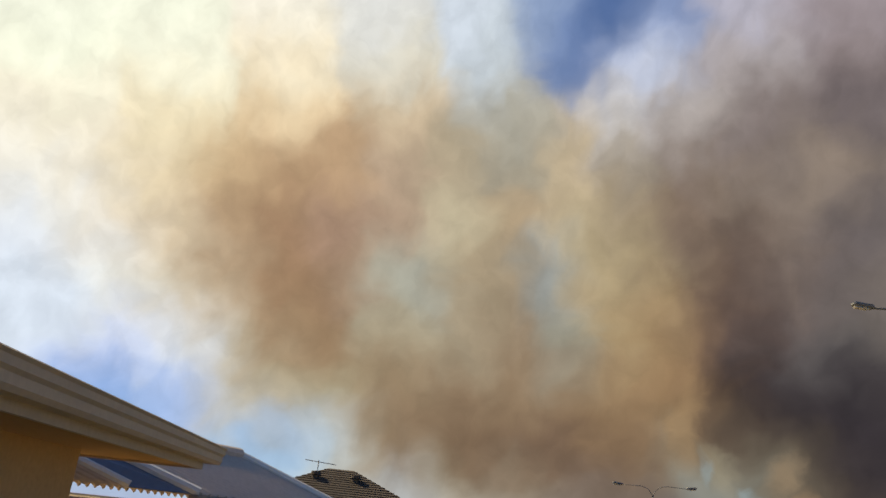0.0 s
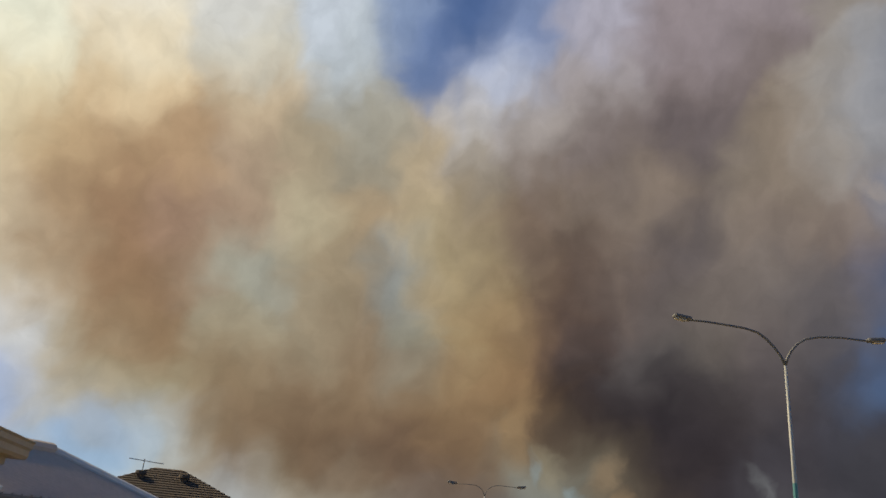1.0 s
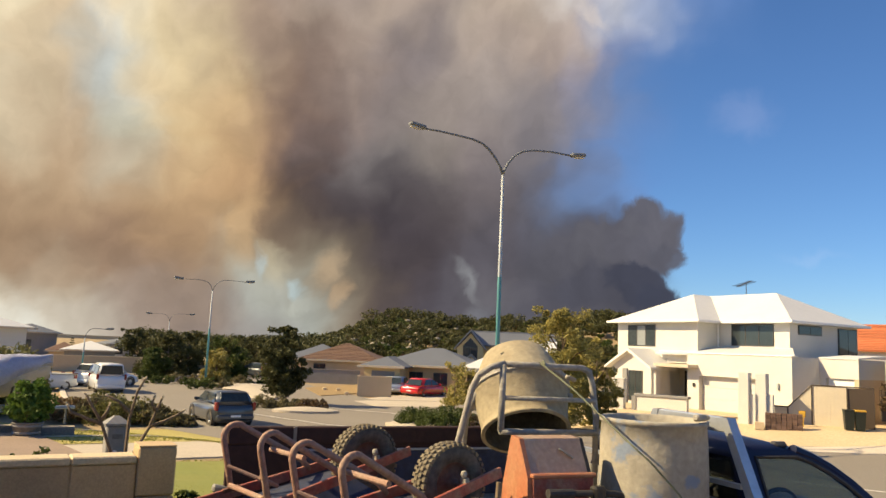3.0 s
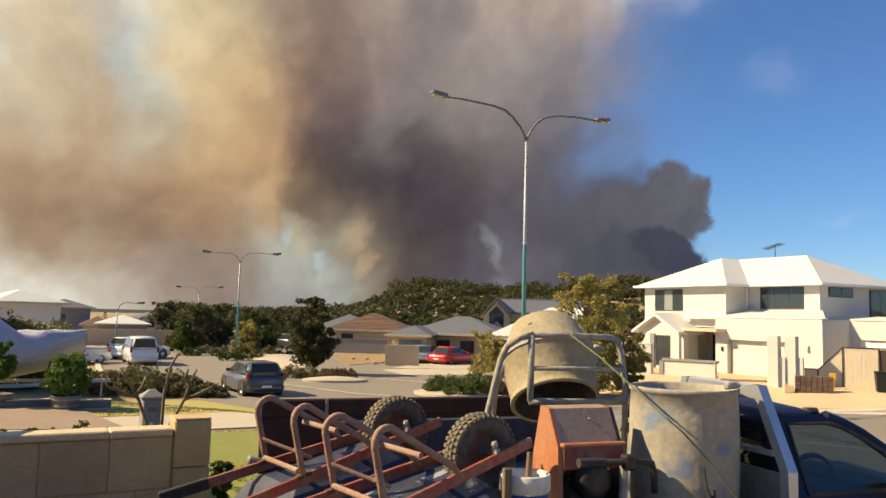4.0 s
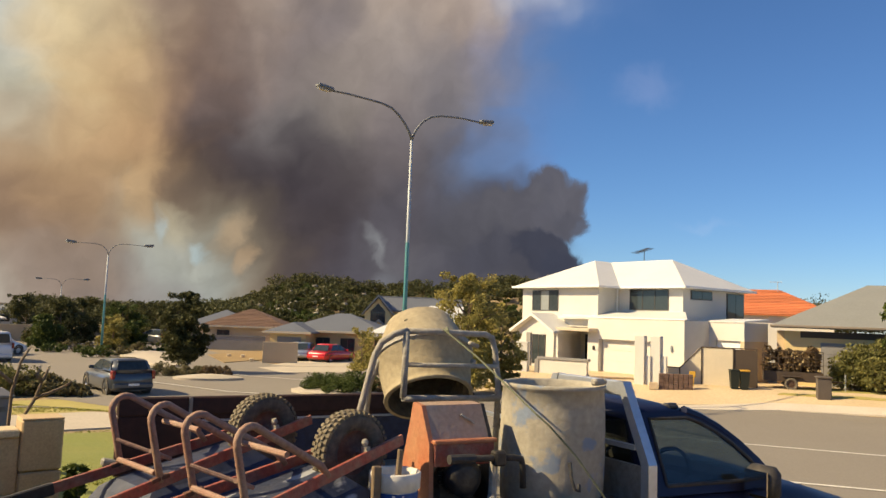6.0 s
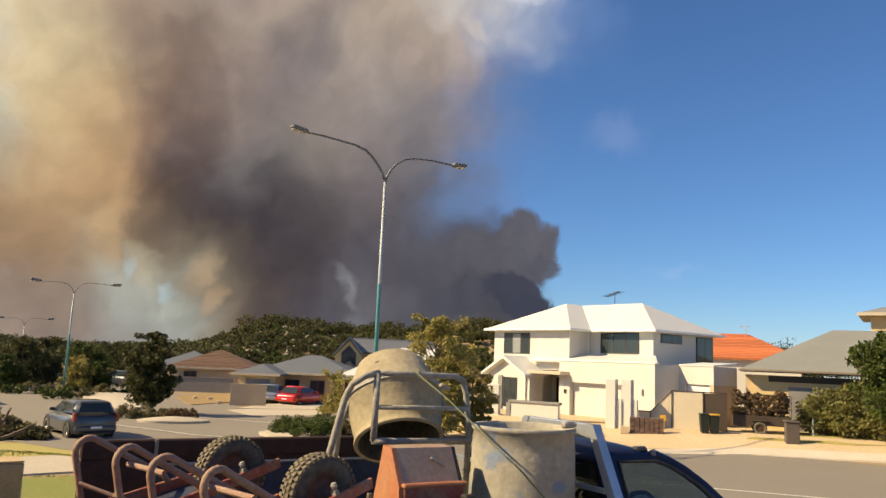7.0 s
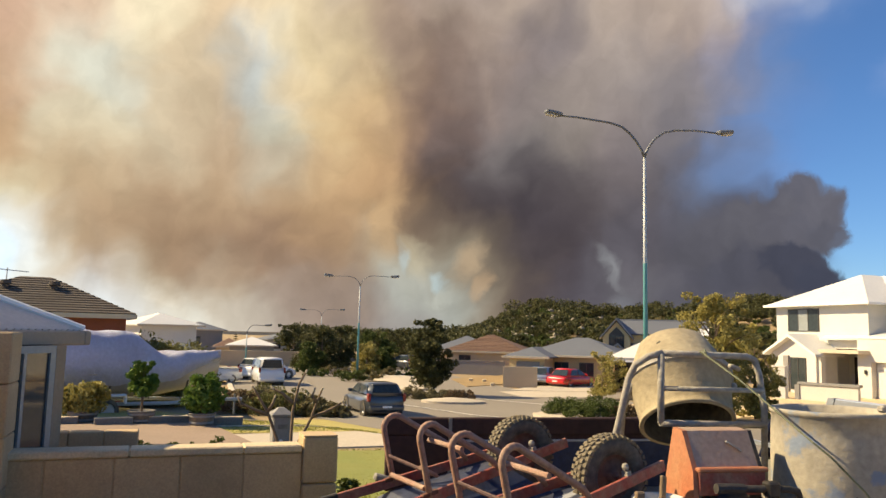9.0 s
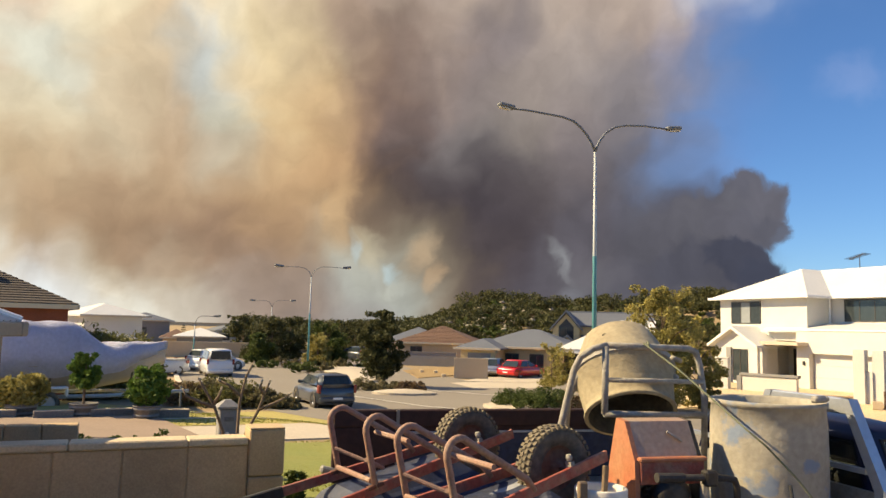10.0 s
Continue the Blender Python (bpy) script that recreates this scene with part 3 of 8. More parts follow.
def smoke_backdrop():
    plume_tints()
    bm = bmesh.new()
    lay = bm.loops.layers.uv.new("bearing")
    azs = [-44 + 0.32 * i for i in range(332)]
    els = [-2 + 0.32 * i for i in range(150)]
    grid = [[bm.verts.new((2600 * math.sin(radians(a)) * math.cos(radians(e)), 2600 * math.cos(radians(a)) * math.cos(radians(e)), 3.7 + 2600 * math.sin(radians(e)))) for e in els] for a in azs]
    for i in range(len(azs) - 1):
        for j in range(len(els) - 1):
            f = bm.faces.new((grid[i][j], grid[i + 1][j], grid[i + 1][j + 1], grid[i][j + 1]))
            for loop, (p, q) in zip(f.loops, ((i, j), (i + 1, j), (i + 1, j + 1), (i, j + 1))):
                loop[lay].uv = (azs[p], els[q])
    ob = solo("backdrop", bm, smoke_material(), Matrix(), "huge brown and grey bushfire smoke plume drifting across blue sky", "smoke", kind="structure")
    places, total, weight = stirred_places(azs, els), 0.0, 0.0
    for az, el, *tint in WISPS:
        k = np.exp(((places - (az, el)) ** 2).sum(1) / -6.5) + 1e-9
        total, weight = total + k[:, None] * np.array(tint) * (1.26, 1.28, 1.30, 1.0), weight + k
    colours = ob.data.color_attributes.new("tint", "FLOAT_COLOR", "POINT")
    colours.data.foreach_set("color", (total / weight[:, None]).astype(np.float32).ravel())


smoke_backdrop()


# ---- ground, road and paving ----
def ground_sheet():
    bm = bmesh.new()
    rs = [0.0, 2, 4, 6, 8] + [9 + 0.8 * i for i in range(40)] + [42, 45, 49, 54, 60, 68, 76, 86, 96, 106, 116, 126, 136, 146, 156, 166, 180, 200, 230, 260, 300, 350, 420, 600, 1000, 1800, 3000, 4800]
    azs = [-180 + 10 * i for i in range(14)] + [-40 + 1.5 * i for i in range(81)] + [82 + 10 * i for i in range(10)]
    centre = bm.verts.new((0, 0, ground_z(0, 0)))
    rings = [[bm.verts.new(polar(a, r)) for a in azs] for r in rs[1:]]
    k = len(azs)
    for i in range(k):
        bm.faces.new((centre, rings[0][(i + 1) % k], rings[0][i]))
    for a, b in zip(rings, rings[1:]):
        for i in range(k):
            bm.faces.new((a[i], a[(i + 1) % k], b[(i + 1) % k], b[i]))
    solo("ground", bm, M_DRY, Matrix(), "dry sandy ground with patches of weeds and dead grass", "ground", kind="structure", smooth_shade=True)


ground_sheet()
ROAD = [(34.0, -24.0), (25.5, 2.0), (20.5, 16.5), (16.0, 28.0), (12.5, 38.0), (12.2, 48.0), (13.4, 60.0), (17.0, 78.0), (20.0, 110.0)]
solo("road", strip_mesh(ROAD[:3], -11.5, -5.9, 0.016), M_ASPHALT, Matrix(), "grey-brown asphalt parking lane of the road", "road", kind="structure")
solo("road", strip_mesh(ROAD, -6.0, 13.5, 0.02), M_ASPHALT, Matrix(), "grey-brown worn asphalt road through the suburb", "road", kind="structure")


# ---- the loaded utility truck in the driveway ----
TRUCK = Matrix.Translation((1.394, 3.859, 2.835)) @ Matrix.Rotation(math.atan2(-0.186, 0.983), 4, "Z")
M_NAVY = mat("navy_car_paint", (0.010, 0.013, 0.04), 0.35, 0, 60, 0.1, 1.5, 0.3, (0.016, 0.02, 0.04), 0, coat=0.0, spec=0.25)
M_TRAY = mat("worn_tray_steel", (0.30, 0.29, 0.26), 0.6, 0.4, 30, 0.25, 3, 0.5, (0.16, 0.12, 0.09), 0.15)
M_ALU = mat("aluminium", (0.52, 0.55, 0.60), 0.4, 0.7, 30, 0.08, 2, 0.3, bump=0.04)
M_MAROON = mat("rusted_maroon_steel", (0.045, 0.018, 0.014), 0.75, 0.1, 20, 0.3, 3, 0.6, (0.02, 0.012, 0.01), 0.2)
M_BLUE_TRAY = mat("dark_blue_steel", (0.018, 0.03, 0.075), 0.6, 0.1, 25, 0.3, 4, 0.5, (0.10, 0.09, 0.08), 0.15)
M_RUBBER = mat("dusty_rubber", (0.075, 0.065, 0.052), 0.9, 0, 35, 0.3, 6, 0.8, (0.22, 0.185, 0.13), 0.3)
M_TREAD = mat("cement_caked_tread", (0.20, 0.165, 0.11), 0.95, 0, 50, 0.3, 12, 0.6, (0.07, 0.06, 0.045), 0.4)
M_RED = mat("worn_red_paint", (0.30, 0.062, 0.04), 0.6, 0, 45, 0.25, 7, 0.85, (0.28, 0.20, 0.14), 0.25)
M_PINKISH = mat("cement_dusted_red_tube", (0.31, 0.165, 0.115), 0.7, 0, 45, 0.25, 6, 0.7, (0.34, 0.27, 0.20), 0.3)
M_RUSTY = mat("rusty_rim", (0.13, 0.055, 0.035), 0.8, 0.2, 40, 0.3, 8, 0.6, (0.20, 0.17, 0.13), 0.3)
M_GRIP = mat("dark_grip", (0.02, 0.02, 0.022), 0.7, 0, 40, 0.3, 9, 0.5, (0.10, 0.08, 0.06), 0.2)
M_CEMENT = mat("cement_crust", (0.37, 0.31, 0.20), 0.95, 0, 30, 0.16, 5, 0.6, (0.25, 0.20, 0.125), 0.25)
M_CEMENT_GREY = mat("grey_cement_crust", (0.36, 0.33, 0.28), 0.95, 0, 30, 0.22, 5, 0.6, (0.22, 0.20, 0.16), 0.5)
# cement crust darkened: the shade inside the drum is in the colour
M_MIX_SHADE = mat("shaded_mixer_interior", (0.16, 0.14, 0.10), 0.95, 0, 25, 0.3, 5, 0.6, (0.10, 0.085, 0.06), 0.6)
M_ORANGE = mat("worn_orange_paint", (0.40, 0.13, 0.06), 0.55, 0, 40, 0.12, 4, 0.6, (0.42, 0.25, 0.13), 0.15)
M_HOOD = mat("dust_covered_orange", (0.40, 0.27, 0.19), 0.45, 0, 40, 0.15, 5, 0.7, (0.40, 0.33, 0.25), 0.12)
M_CLEAR = clear_glass("cab_glass", (0.62, 0.66, 0.64))
M_ENGINE = mat("oily_engine", (0.035, 0.032, 0.03), 0.5, 0.4, 30, 0.3, 6, 0.5, (0.12, 0.10, 0.07), 0.3)
M_PAIL_WHITE = mat("white_pail_plastic", (0.70, 0.66, 0.58), 0.5, 0, 30, 0.12, 5, 0.5, (0.42, 0.36, 0.28), 0.1)
M_PAIL_BLUE = mat("blue_pail_label", (0.02, 0.06, 0.22), 0.5, 0, 30, 0.15, 4, 0.4, (0.16, 0.15, 0.15), 0.1)
M_PAIL_RED = mat("red_pail_label", (0.38, 0.03, 0.02), 0.5, 0, 30, 0.12, 4, 0.3, bump=0.05)
# pale colour of the added lump below the barrows
M_PALE_LUMP = mat("pale_lump_cover", (0.32, 0.28, 0.20), 0.9, 0, 30, 0.15, 3, 0.4)
M_ROPE = mat("green_rope", (0.17, 0.18, 0.11), 0.9, 0, 120, 0.3, 10, 0.4, bump=0.5)
M_CHROME = mat("chrome", (0.70, 0.70, 0.70), 0.12, 1.0, 20, 0.05, 2, 0.1, bump=0)
M_LAMPGLASS = mat("lamp_lens", (0.5, 0.48, 0.42), 0.2, 0, 40, 0.1, 2, 0.2, bump=0.1, coat=0.5)
M_TAIL = mat("red_lamp_lens", (0.22, 0.012, 0.01), 0.2, 0, 40, 0.1, 2, 0.2, bump=0.1, coat=0.5)


def barrel_material():
    """Plastic barrel whose cement crust is worn through to blue in places."""
    m = mat("cement_coated_barrel", (0.37, 0.335, 0.265), 0.85, 0, 28, 0.16, 3, 0.8, (0.22, 0.20, 0.17), 0.2)
    n, l = m.node_tree.nodes, m.node_tree.links
    b = n["Principled BSDF"]
    src = b.inputs["Base Color"].links[0].from_socket
    tc = n.new("ShaderNodeTexCoord")
    sp = n.new("ShaderNodeTexNoise")
    sp.inputs["Scale"].default_value, sp.inputs["Detail"].default_value = 6.5, 6
    l.new(tc.outputs["Object"], sp.inputs["Vector"])
    mr = n.new("ShaderNodeMapRange")
    mr.inputs[1].default_value, mr.inputs[2].default_value, mr.inputs[4].default_value = 0.57, 0.64, 0.8
    l.new(sp.outputs[0], mr.inputs[0])
    mx = n.new("ShaderNodeMix")
    mx.data_type = "RGBA"
    mx.inputs[7].default_value = (0.16, 0.22, 0.33, 1)
    l.new(mr.outputs[0], mx.inputs[0])
    l.new(src, mx.inputs[6])
    l.new(mx.outputs[2], b.inputs["Base Color"])
    return m


M_BARREL = barrel_material()


def ring_sheet(pts, k, thick=0.02):
    """A flat frame: the outline with an opening of the same shape, k times its size; also the opening's corners."""
    p = [Vector(q) for q in pts]
    mid = sum(p, Vector()) / len(p)
    hole = [mid + (q - mid) * k for q in p]
    nrm = (p[1] - p[0]).cross(p[3] - p[0]).normalized() * thick
    bm = bmesh.new()
    rows = [[bm.verts.new(v + o) for v in row] for row, o in ((p, Vector()), (hole, Vector()), (hole, nrm * -1), (p, nrm * -1))]
    n = len(p)
    for a, b in zip(rows, rows[1:] + rows[:1]):
        for i in range(n):
            bm.faces.new((a[i], a[(i + 1) % n], b[(i + 1) % n], b[i]))
    bmesh.ops.recalc_face_normals(bm, faces=bm.faces[:])
    return bm, hole


def splash_material():
    """Dark blue steel with thick smears of pale mortar."""
    m = mat("mortar_smeared_blue", (0.016, 0.026, 0.06), 0.6, 0, 30, 0.3, 5, 0.4, (0.07, 0.06, 0.05), 0.3)
    n, l = m.node_tree.nodes, m.node_tree.links
    b = n["Principled BSDF"]
    src = b.inputs["Base Color"].links[0].from_socket
    tc = n.new("ShaderNodeTexCoord")
    mp = n.new("ShaderNodeMapping")
    mp.inputs["Scale"].default_value = (1.0, 2.2, 2.2)
    sp = n.new("ShaderNodeTexNoise")
    sp.inputs["Scale"].default_value, sp.inputs["Detail"].default_value = 4.5, 5
    l.new(tc.outputs["Object"], mp.inputs[0])
    l.new(mp.outputs[0], sp.inputs["Vector"])
    mr = n.new("ShaderNodeMapRange")
    mr.inputs[1].default_value, mr.inputs[2].default_value, mr.inputs[4].default_value = 0.53, 0.60, 0.85
    l.new(sp.outputs[0], mr.inputs[0])
    mx = n.new("ShaderNodeMix")
    mx.data_type = "RGBA"
    mx.inputs[7].default_value = (0.36, 0.37, 0.38, 1)
    l.new(mr.outputs[0], mx.inputs[0])
    l.new(src, mx.inputs[6])
    l.new(mx.outputs[2], b.inputs["Base Color"])
    return m


M_SPLASH = splash_material()


def loft(bm, rings, close=True):
    """Skin between rings of points that have the same count."""
    vs = [[bm.verts.new(p) for p in r] for r in rings]
    n = len(vs[0])
    for a, b in zip(vs, vs[1:]):
        for k in range(n if close else n - 1):
            bm.faces.new((a[k], a[(k + 1) % n], b[(k + 1) % n], b[k]))
    if close:
        bm.faces.new(vs[0][::-1])
        bm.faces.new(vs[-1])
    bmesh.ops.recalc_face_normals(bm, faces=bm.faces[:])
    return vs


def quad_sheet(pts, thick=0.012):
    """A flat pane with the given corners and a little thickness."""
    bm = bmesh.new()
    p = [Vector(q) for q in pts]
    nrm = (p[1] - p[0]).cross(p[2] - p[0]).normalized() * thick
    a = [bm.verts.new(q) for q in p]
    b = [bm.verts.new(q - nrm) for q in p]
    k = len(a)
    bm.faces.new(a)
    bm.faces.new(b[::-1])
    for i in range(k):
        bm.faces.new((a[i], b[i], b[(i + 1) % k], a[(i + 1) % k]))
    bmesh.ops.recalc_face_normals(bm, faces=bm.faces[:])
    return bm


def road_wheel(parent, centre, radius, width, rim_mat=None):
    """A car wheel on a sideways axle: tyre with a rim of five spokes."""
    m = Matrix.Translation(centre) @ Matrix.Rotation(radians(90), 4, "X")
    w = width / 2
    tyre = part("wheel", made_lathe([(radius * 0.62, -w), (radius * 0.93, -w), (radius, -w * 0.7), (radius, w * 0.7), (radius * 0.93, w), (radius * 0.62, w), (radius * 0.60, w * 0.5), (radius * 0.60, -w * 0.5), (radius * 0.62, -w)], 28, m), M_RUBBER, parent, "black rubber tyre", True)
    bm = made_lathe([(radius * 0.60, -w * 0.6), (radius * 0.52, -w * 0.35), (0.0, -w * 0.35)], 20, m)
    lathe(bm, [(radius * 0.60, w * 0.6), (radius * 0.52, w * 0.35), (0.0, w * 0.35)], 20, m)
    for k in range(5):
        for s in (-1, 1):
            box(bm, radius * 0.08, radius * 0.58, -0.028, 0.028, s * w * 0.5 - 0.012, s * w * 0.5 + 0.012, m @ Matrix.Rotation(2 * math.pi * k / 5, 4, "Z"))
    part("rim", bm, rim_mat or M_ALU, tyre, "silver alloy rim")


def utility_truck():
    t = thing("utility_truck", TRUCK, "dark navy utility truck with a steel tray, loaded with building gear", "truck")
    tray = part("tray", made_box(-0.05, 2.40, -0.935, 0.935, -0.20, -0.11, bevel=0.01), M_TRAY, t, "worn steel tray floor")
    rail = made_box(-0.05, 2.40, -0.965, -0.935, -0.22, -0.095, bevel=0.006)
    part("side_rail", rail, M_ALU, tray, "aluminium edge rail")
    # tall side board on the far side: maroon top rail over a blue board
    board = part("side_board", made_box(0.32, 2.36, 0.90, 0.935, -0.11, 0.19, bevel=0.006), M_BLUE_TRAY, t, "dark blue side board")
    part("top_rail", made_box(-0.10, 2.36, 0.89, 0.95, 0.235, 0.345, bevel=0.008), M_MAROON, board, "rusty maroon top rail")
    part("mid_rail", made_box(0.32, 2.36, 0.895, 0.94, 0.19, 0.205, bevel=0.003), M_ALU, board)
    part("gap_board", made_box(0.32, 2.36, 0.905, 0.93, 0.205, 0.235), M_MAROON, board)
    part("end_board", made_box(-0.10, 0.32, 0.895, 0.935, -0.11, 0.235, bevel=0.006), M_MAROON, board, "rusty maroon end board")
    part("latch", made_box(-0.16, -0.02, 0.86, 0.93, -0.075, -0.03, Matrix.Rotation(radians(12), 4, "Y"), 0.01), M_TRAY, board)
    part("post", made_box(0.305, 0.325, 0.88, 0.895, -0.11, 0.345), M_TRAY, board)
    # headboard: two legs with sloping shoulders and a top channel
    hb = part("headboard", made_box(2.335, 2.385, -0.72, -0.08, 0.485, 0.565, bevel=0.006), M_ALU, t, "aluminium headboard frame")
    for s in (-1, 1):
        bm = bmesh.new()
        prism(bm, [(s * 0.72, 0.565), (s * 0.665, 0.565), (s * 0.87, 0.13), (s * 0.87, -0.20), (s * 0.93, -0.20), (s * 0.93, 0.14)], 0, 0.06, Matrix.Translation((2.33, 0, 0)) @ Matrix(((0, 1, 0, 0), (1, 0, 0, 0), (0, 0, 1, 0), (0, 0, 0, 1))))
        if s > 0:
            bmesh.ops.translate(bm, verts=bm.verts[:], vec=(0, -0.80, 0))
        part("upright", bm, M_ALU, hb)
    part("lower_panel", made_box(2.35, 2.375, -0.87, 0.87, -0.20, 0.12), M_TRAY, hb)
    part("middle_bar", made_box(2.345, 2.38, -0.80, 0.80, 0.20, 0.225), M_ALU, hb)
    # cab
    bm = bmesh.new()

    def ring(x, half, low, high, crown):
        return [(x, -half, low), (x, -half - 0.02, (low + high) * 0.5), (x, -half + 0.015, high - 0.05), (x, -half + 0.09, high), (x, 0, high + crown), (x, half - 0.09, high), (x, half - 0.015, high - 0.05), (x, half + 0.02, (low + high) * 0.5), (x, half, low)]

    loft(bm, [ring(2.43, 0.84, -0.58, -0.03, 0.0), ring(2.9, 0.87, -0.6, -0.04, 0.0), ring(3.45, 0.88, -0.6, -0.06, 0.02), ring(3.75, 0.88, -0.6, -0.085, 0.05), ring(4.2, 0.86, -0.58, -0.20, 0.05), ring(4.52, 0.80, -0.52, -0.33, 0.03), ring(4.66, 0.70, -0.48, -0.40, 0.01)])
    body = part("body", bm, M_NAVY, t, "glossy dark navy bodywork", True)
    bm = bmesh.new()

    def roof_ring(x, half, z, crown):
        return [(x, -half - 0.03, z - 0.05), (x, -half + 0.04, z), (x, 0, z + crown), (x, half - 0.04, z), (x, half + 0.03, z - 0.05), (x, 0, z - 0.04)]

    loft(bm, [roof_ring(2.47, 0.62, 0.36, 0.02), roof_ring(2.60, 0.63, 0.405, 0.035), roof_ring(2.80, 0.625, 0.405, 0.035), roof_ring(2.92, 0.62, 0.39, 0.035), roof_ring(3.02, 0.61, 0.355, 0.03)])
    part("roof", bm, M_NAVY, t, "navy roof", True)
    for s in (-1, 1):
        bm = bmesh.new()
        tube(bm, [(2.90, s * 0.625, 0.375), (3.02, s * 0.635, 0.335), (3.14, s * 0.66, 0.275), (3.27, s * 0.70, 0.185), (3.40, s * 0.745, 0.07), (3.52, s * 0.79, -0.065)], 0.035, 8)
        part("pillar", bm, M_NAVY, body)
        bm = bmesh.new()
        prism(bm, [(2.44, -0.05), (2.47, 0.36), (2.62, 0.385), (2.60, 0.22), (2.66, -0.05)], -0.02, 0.02, Matrix.Translation((0, s * 0.735, 0)) @ Matrix.Rotation(radians(s * 22), 4, "X"))
        part("rear_pillar", bm, M_NAVY, body)
        bm, hole = ring_sheet([(2.46, s * 0.85, -0.05), (3.50, s * 0.855, -0.07), (3.38, s * 0.79, 0.075), (3.25, s * 0.735, 0.19), (3.12, s * 0.69, 0.275), (2.98, s * 0.66, 0.345), (2.86, s * 0.648, 0.38), (2.48, s * 0.645, 0.385)], 0.80)
        door = part("door_frame", bm, M_NAVY, t, "navy door frame")
        pane = part("side_window", quad_sheet(hole, 0.005), M_CLEAR, t, "tinted side window")
        pane.visible_shadow = False
        part("window_seal", made_tube(hole + hole[:1], 0.012, 6), M_GRIP, door)
        bm = made_box(2.56, 2.70, -0.24, 0.24, -0.10, 0.17, Matrix.Translation((0, s * 0.36, 0)), 0.05)
        box(bm, 2.60, 2.68, -0.12, 0.12, 0.18, 0.31, Matrix.Translation((0, s * 0.36, 0)), 0.03)
        part("seat", bm, M_FRAME_DARK, t, "dark seat with a headrest")
        part("door_handle", made_box(2.62, 2.82, s * 0.88 - 0.02, s * 0.88 + 0.03, -0.20, -0.165, bevel=0.012), M_CHROME, body)
        bm = made_box(3.13, 3.25, -0.10, 0.10, -0.09, 0.10, bevel=0.035)
        bmesh.ops.transform(bm, matrix=Matrix.Translation((0, s * 0.97, 0)), verts=bm.verts[:])
        mir = part("mirror", bm, M_GRIP, t, "black side mirror", True)
        part("mirror_glass", made_box(3.12, 3.13, s * 0.97 - 0.075, s * 0.97 + 0.075, -0.06, 0.075), M_CHROME, mir)
        part("mirror_stalk", made_box(3.2, 3.3, min(s * 0.84, s * 0.93), max(s * 0.84, s * 0.93), -0.06, -0.01, bevel=0.01), M_FRAME_DARK, mir)
        road_wheel(t, (3.98, s * 0.78, -0.51), 0.32, 0.21)
        road_wheel(t, (0.75, s * 0.75, -0.51), 0.32, 0.21)
    part("dashboard", made_box(3.10, 3.44, -0.70, 0.70, -0.10, -0.01, bevel=0.03), M_GRIP, t, "black dashboard")
    part("steering_wheel", made_lathe([(0.165, -0.012), (0.185, -0.012), (0.185, 0.012), (0.165, 0.012), (0.165, -0.012)], 24, Matrix.Translation((3.04, -0.36, -0.06)) @ Matrix.Rotation(radians(-65), 4, "Y")), M_GRIP, t, "black steering wheel")
    part("windscreen", quad_sheet([(3.26, -0.68, 0.185), (3.26, 0.68, 0.185), (3.50, 0.77, -0.06), (3.50, -0.77, -0.06)]), M_CLEAR, t, "raked windscreen").visible_shadow = False
    part("windscreen", quad_sheet([(3.01, -0.60, 0.34), (3.01, 0.60, 0.34), (3.26, 0.68, 0.185), (3.26, -0.68, 0.185)]), M_CLEAR, t, "raked windscreen").visible_shadow = False
    part("rear_window", quad_sheet([(2.455, -0.60, 0.34), (2.455, 0.60, 0.34), (2.44, 0.74, -0.03), (2.44, -0.74, -0.03)]), M_CLEAR, t, "tinted rear window").visible_shadow = False
    part("aerial_base", made_box(2.80, 2.90, -0.60, -0.54, 0.38, 0.42, bevel=0.015), M_FRAME_DARK, t)
    part("chassis", made_box(-0.0, 4.3, -0.42, 0.42, -0.55, -0.20), M_ENGINE, t)
    for x in (0.4, 1.2, 2.0):
        part("cross_member", made_box(x, x + 0.08, -0.9, 0.9, -0.26, -0.20), M_TRAY, t)


utility_truck()


def barrow_wheel(parent):
    """Pneumatic wheel with a block tread on a sideways axle."""
    m = Matrix.Rotation(radians(90), 4, "X")
    tyre = part("wheel", made_lathe([(0.105, -0.035), (0.13, -0.050), (0.165, -0.052), (0.188, -0.038), (0.196, 0.0), (0.188, 0.038), (0.165, 0.052), (0.13, 0.050), (0.105, 0.035), (0.10, 0.0), (0.105, -0.035)], 40, m), M_RUBBER, parent, "dusty black rubber tyre", True)
    bm = bmesh.new()
    for k in range(38):
        a = 2 * math.pi * k / 38
        for row in range(4):
            ya = -0.040 + row * 0.0267
            r = 0.196 - abs(ya) * 0.22
            aa = a + (0.5 if row % 2 else 0.0) * 2 * math.pi / 38
            box(bm, -0.010, 0.010, ya - 0.010, ya + 0.010, r - 0.008, r + 0.008, Matrix.Rotation(aa, 4, "Y"))
    tagged(part("tread", bm, M_TREAD, tyre, "tread blocks caked with cement"), kind="stuff")
    part("rim", made_lathe([(0.108, -0.034), (0.10, -0.030), (0.085, -0.012), (0.03, -0.02), (0.025, -0.05), (0.0, -0.05)], 28, m), M_RUSTY, tyre, "rusty pressed steel rim", True)
    part("rim", made_lathe([(0.108, 0.034), (0.10, 0.030), (0.085, 0.012), (0.03, 0.02), (0.025, 0.05), (0.0, 0.05)], 28, m), M_RUSTY, tyre, "rusty pressed steel rim", True)
    part("axle", made_tube([(0, -0.13, 0), (0, 0.13, 0)], 0.011, 8), M_RUSTY, tyre)


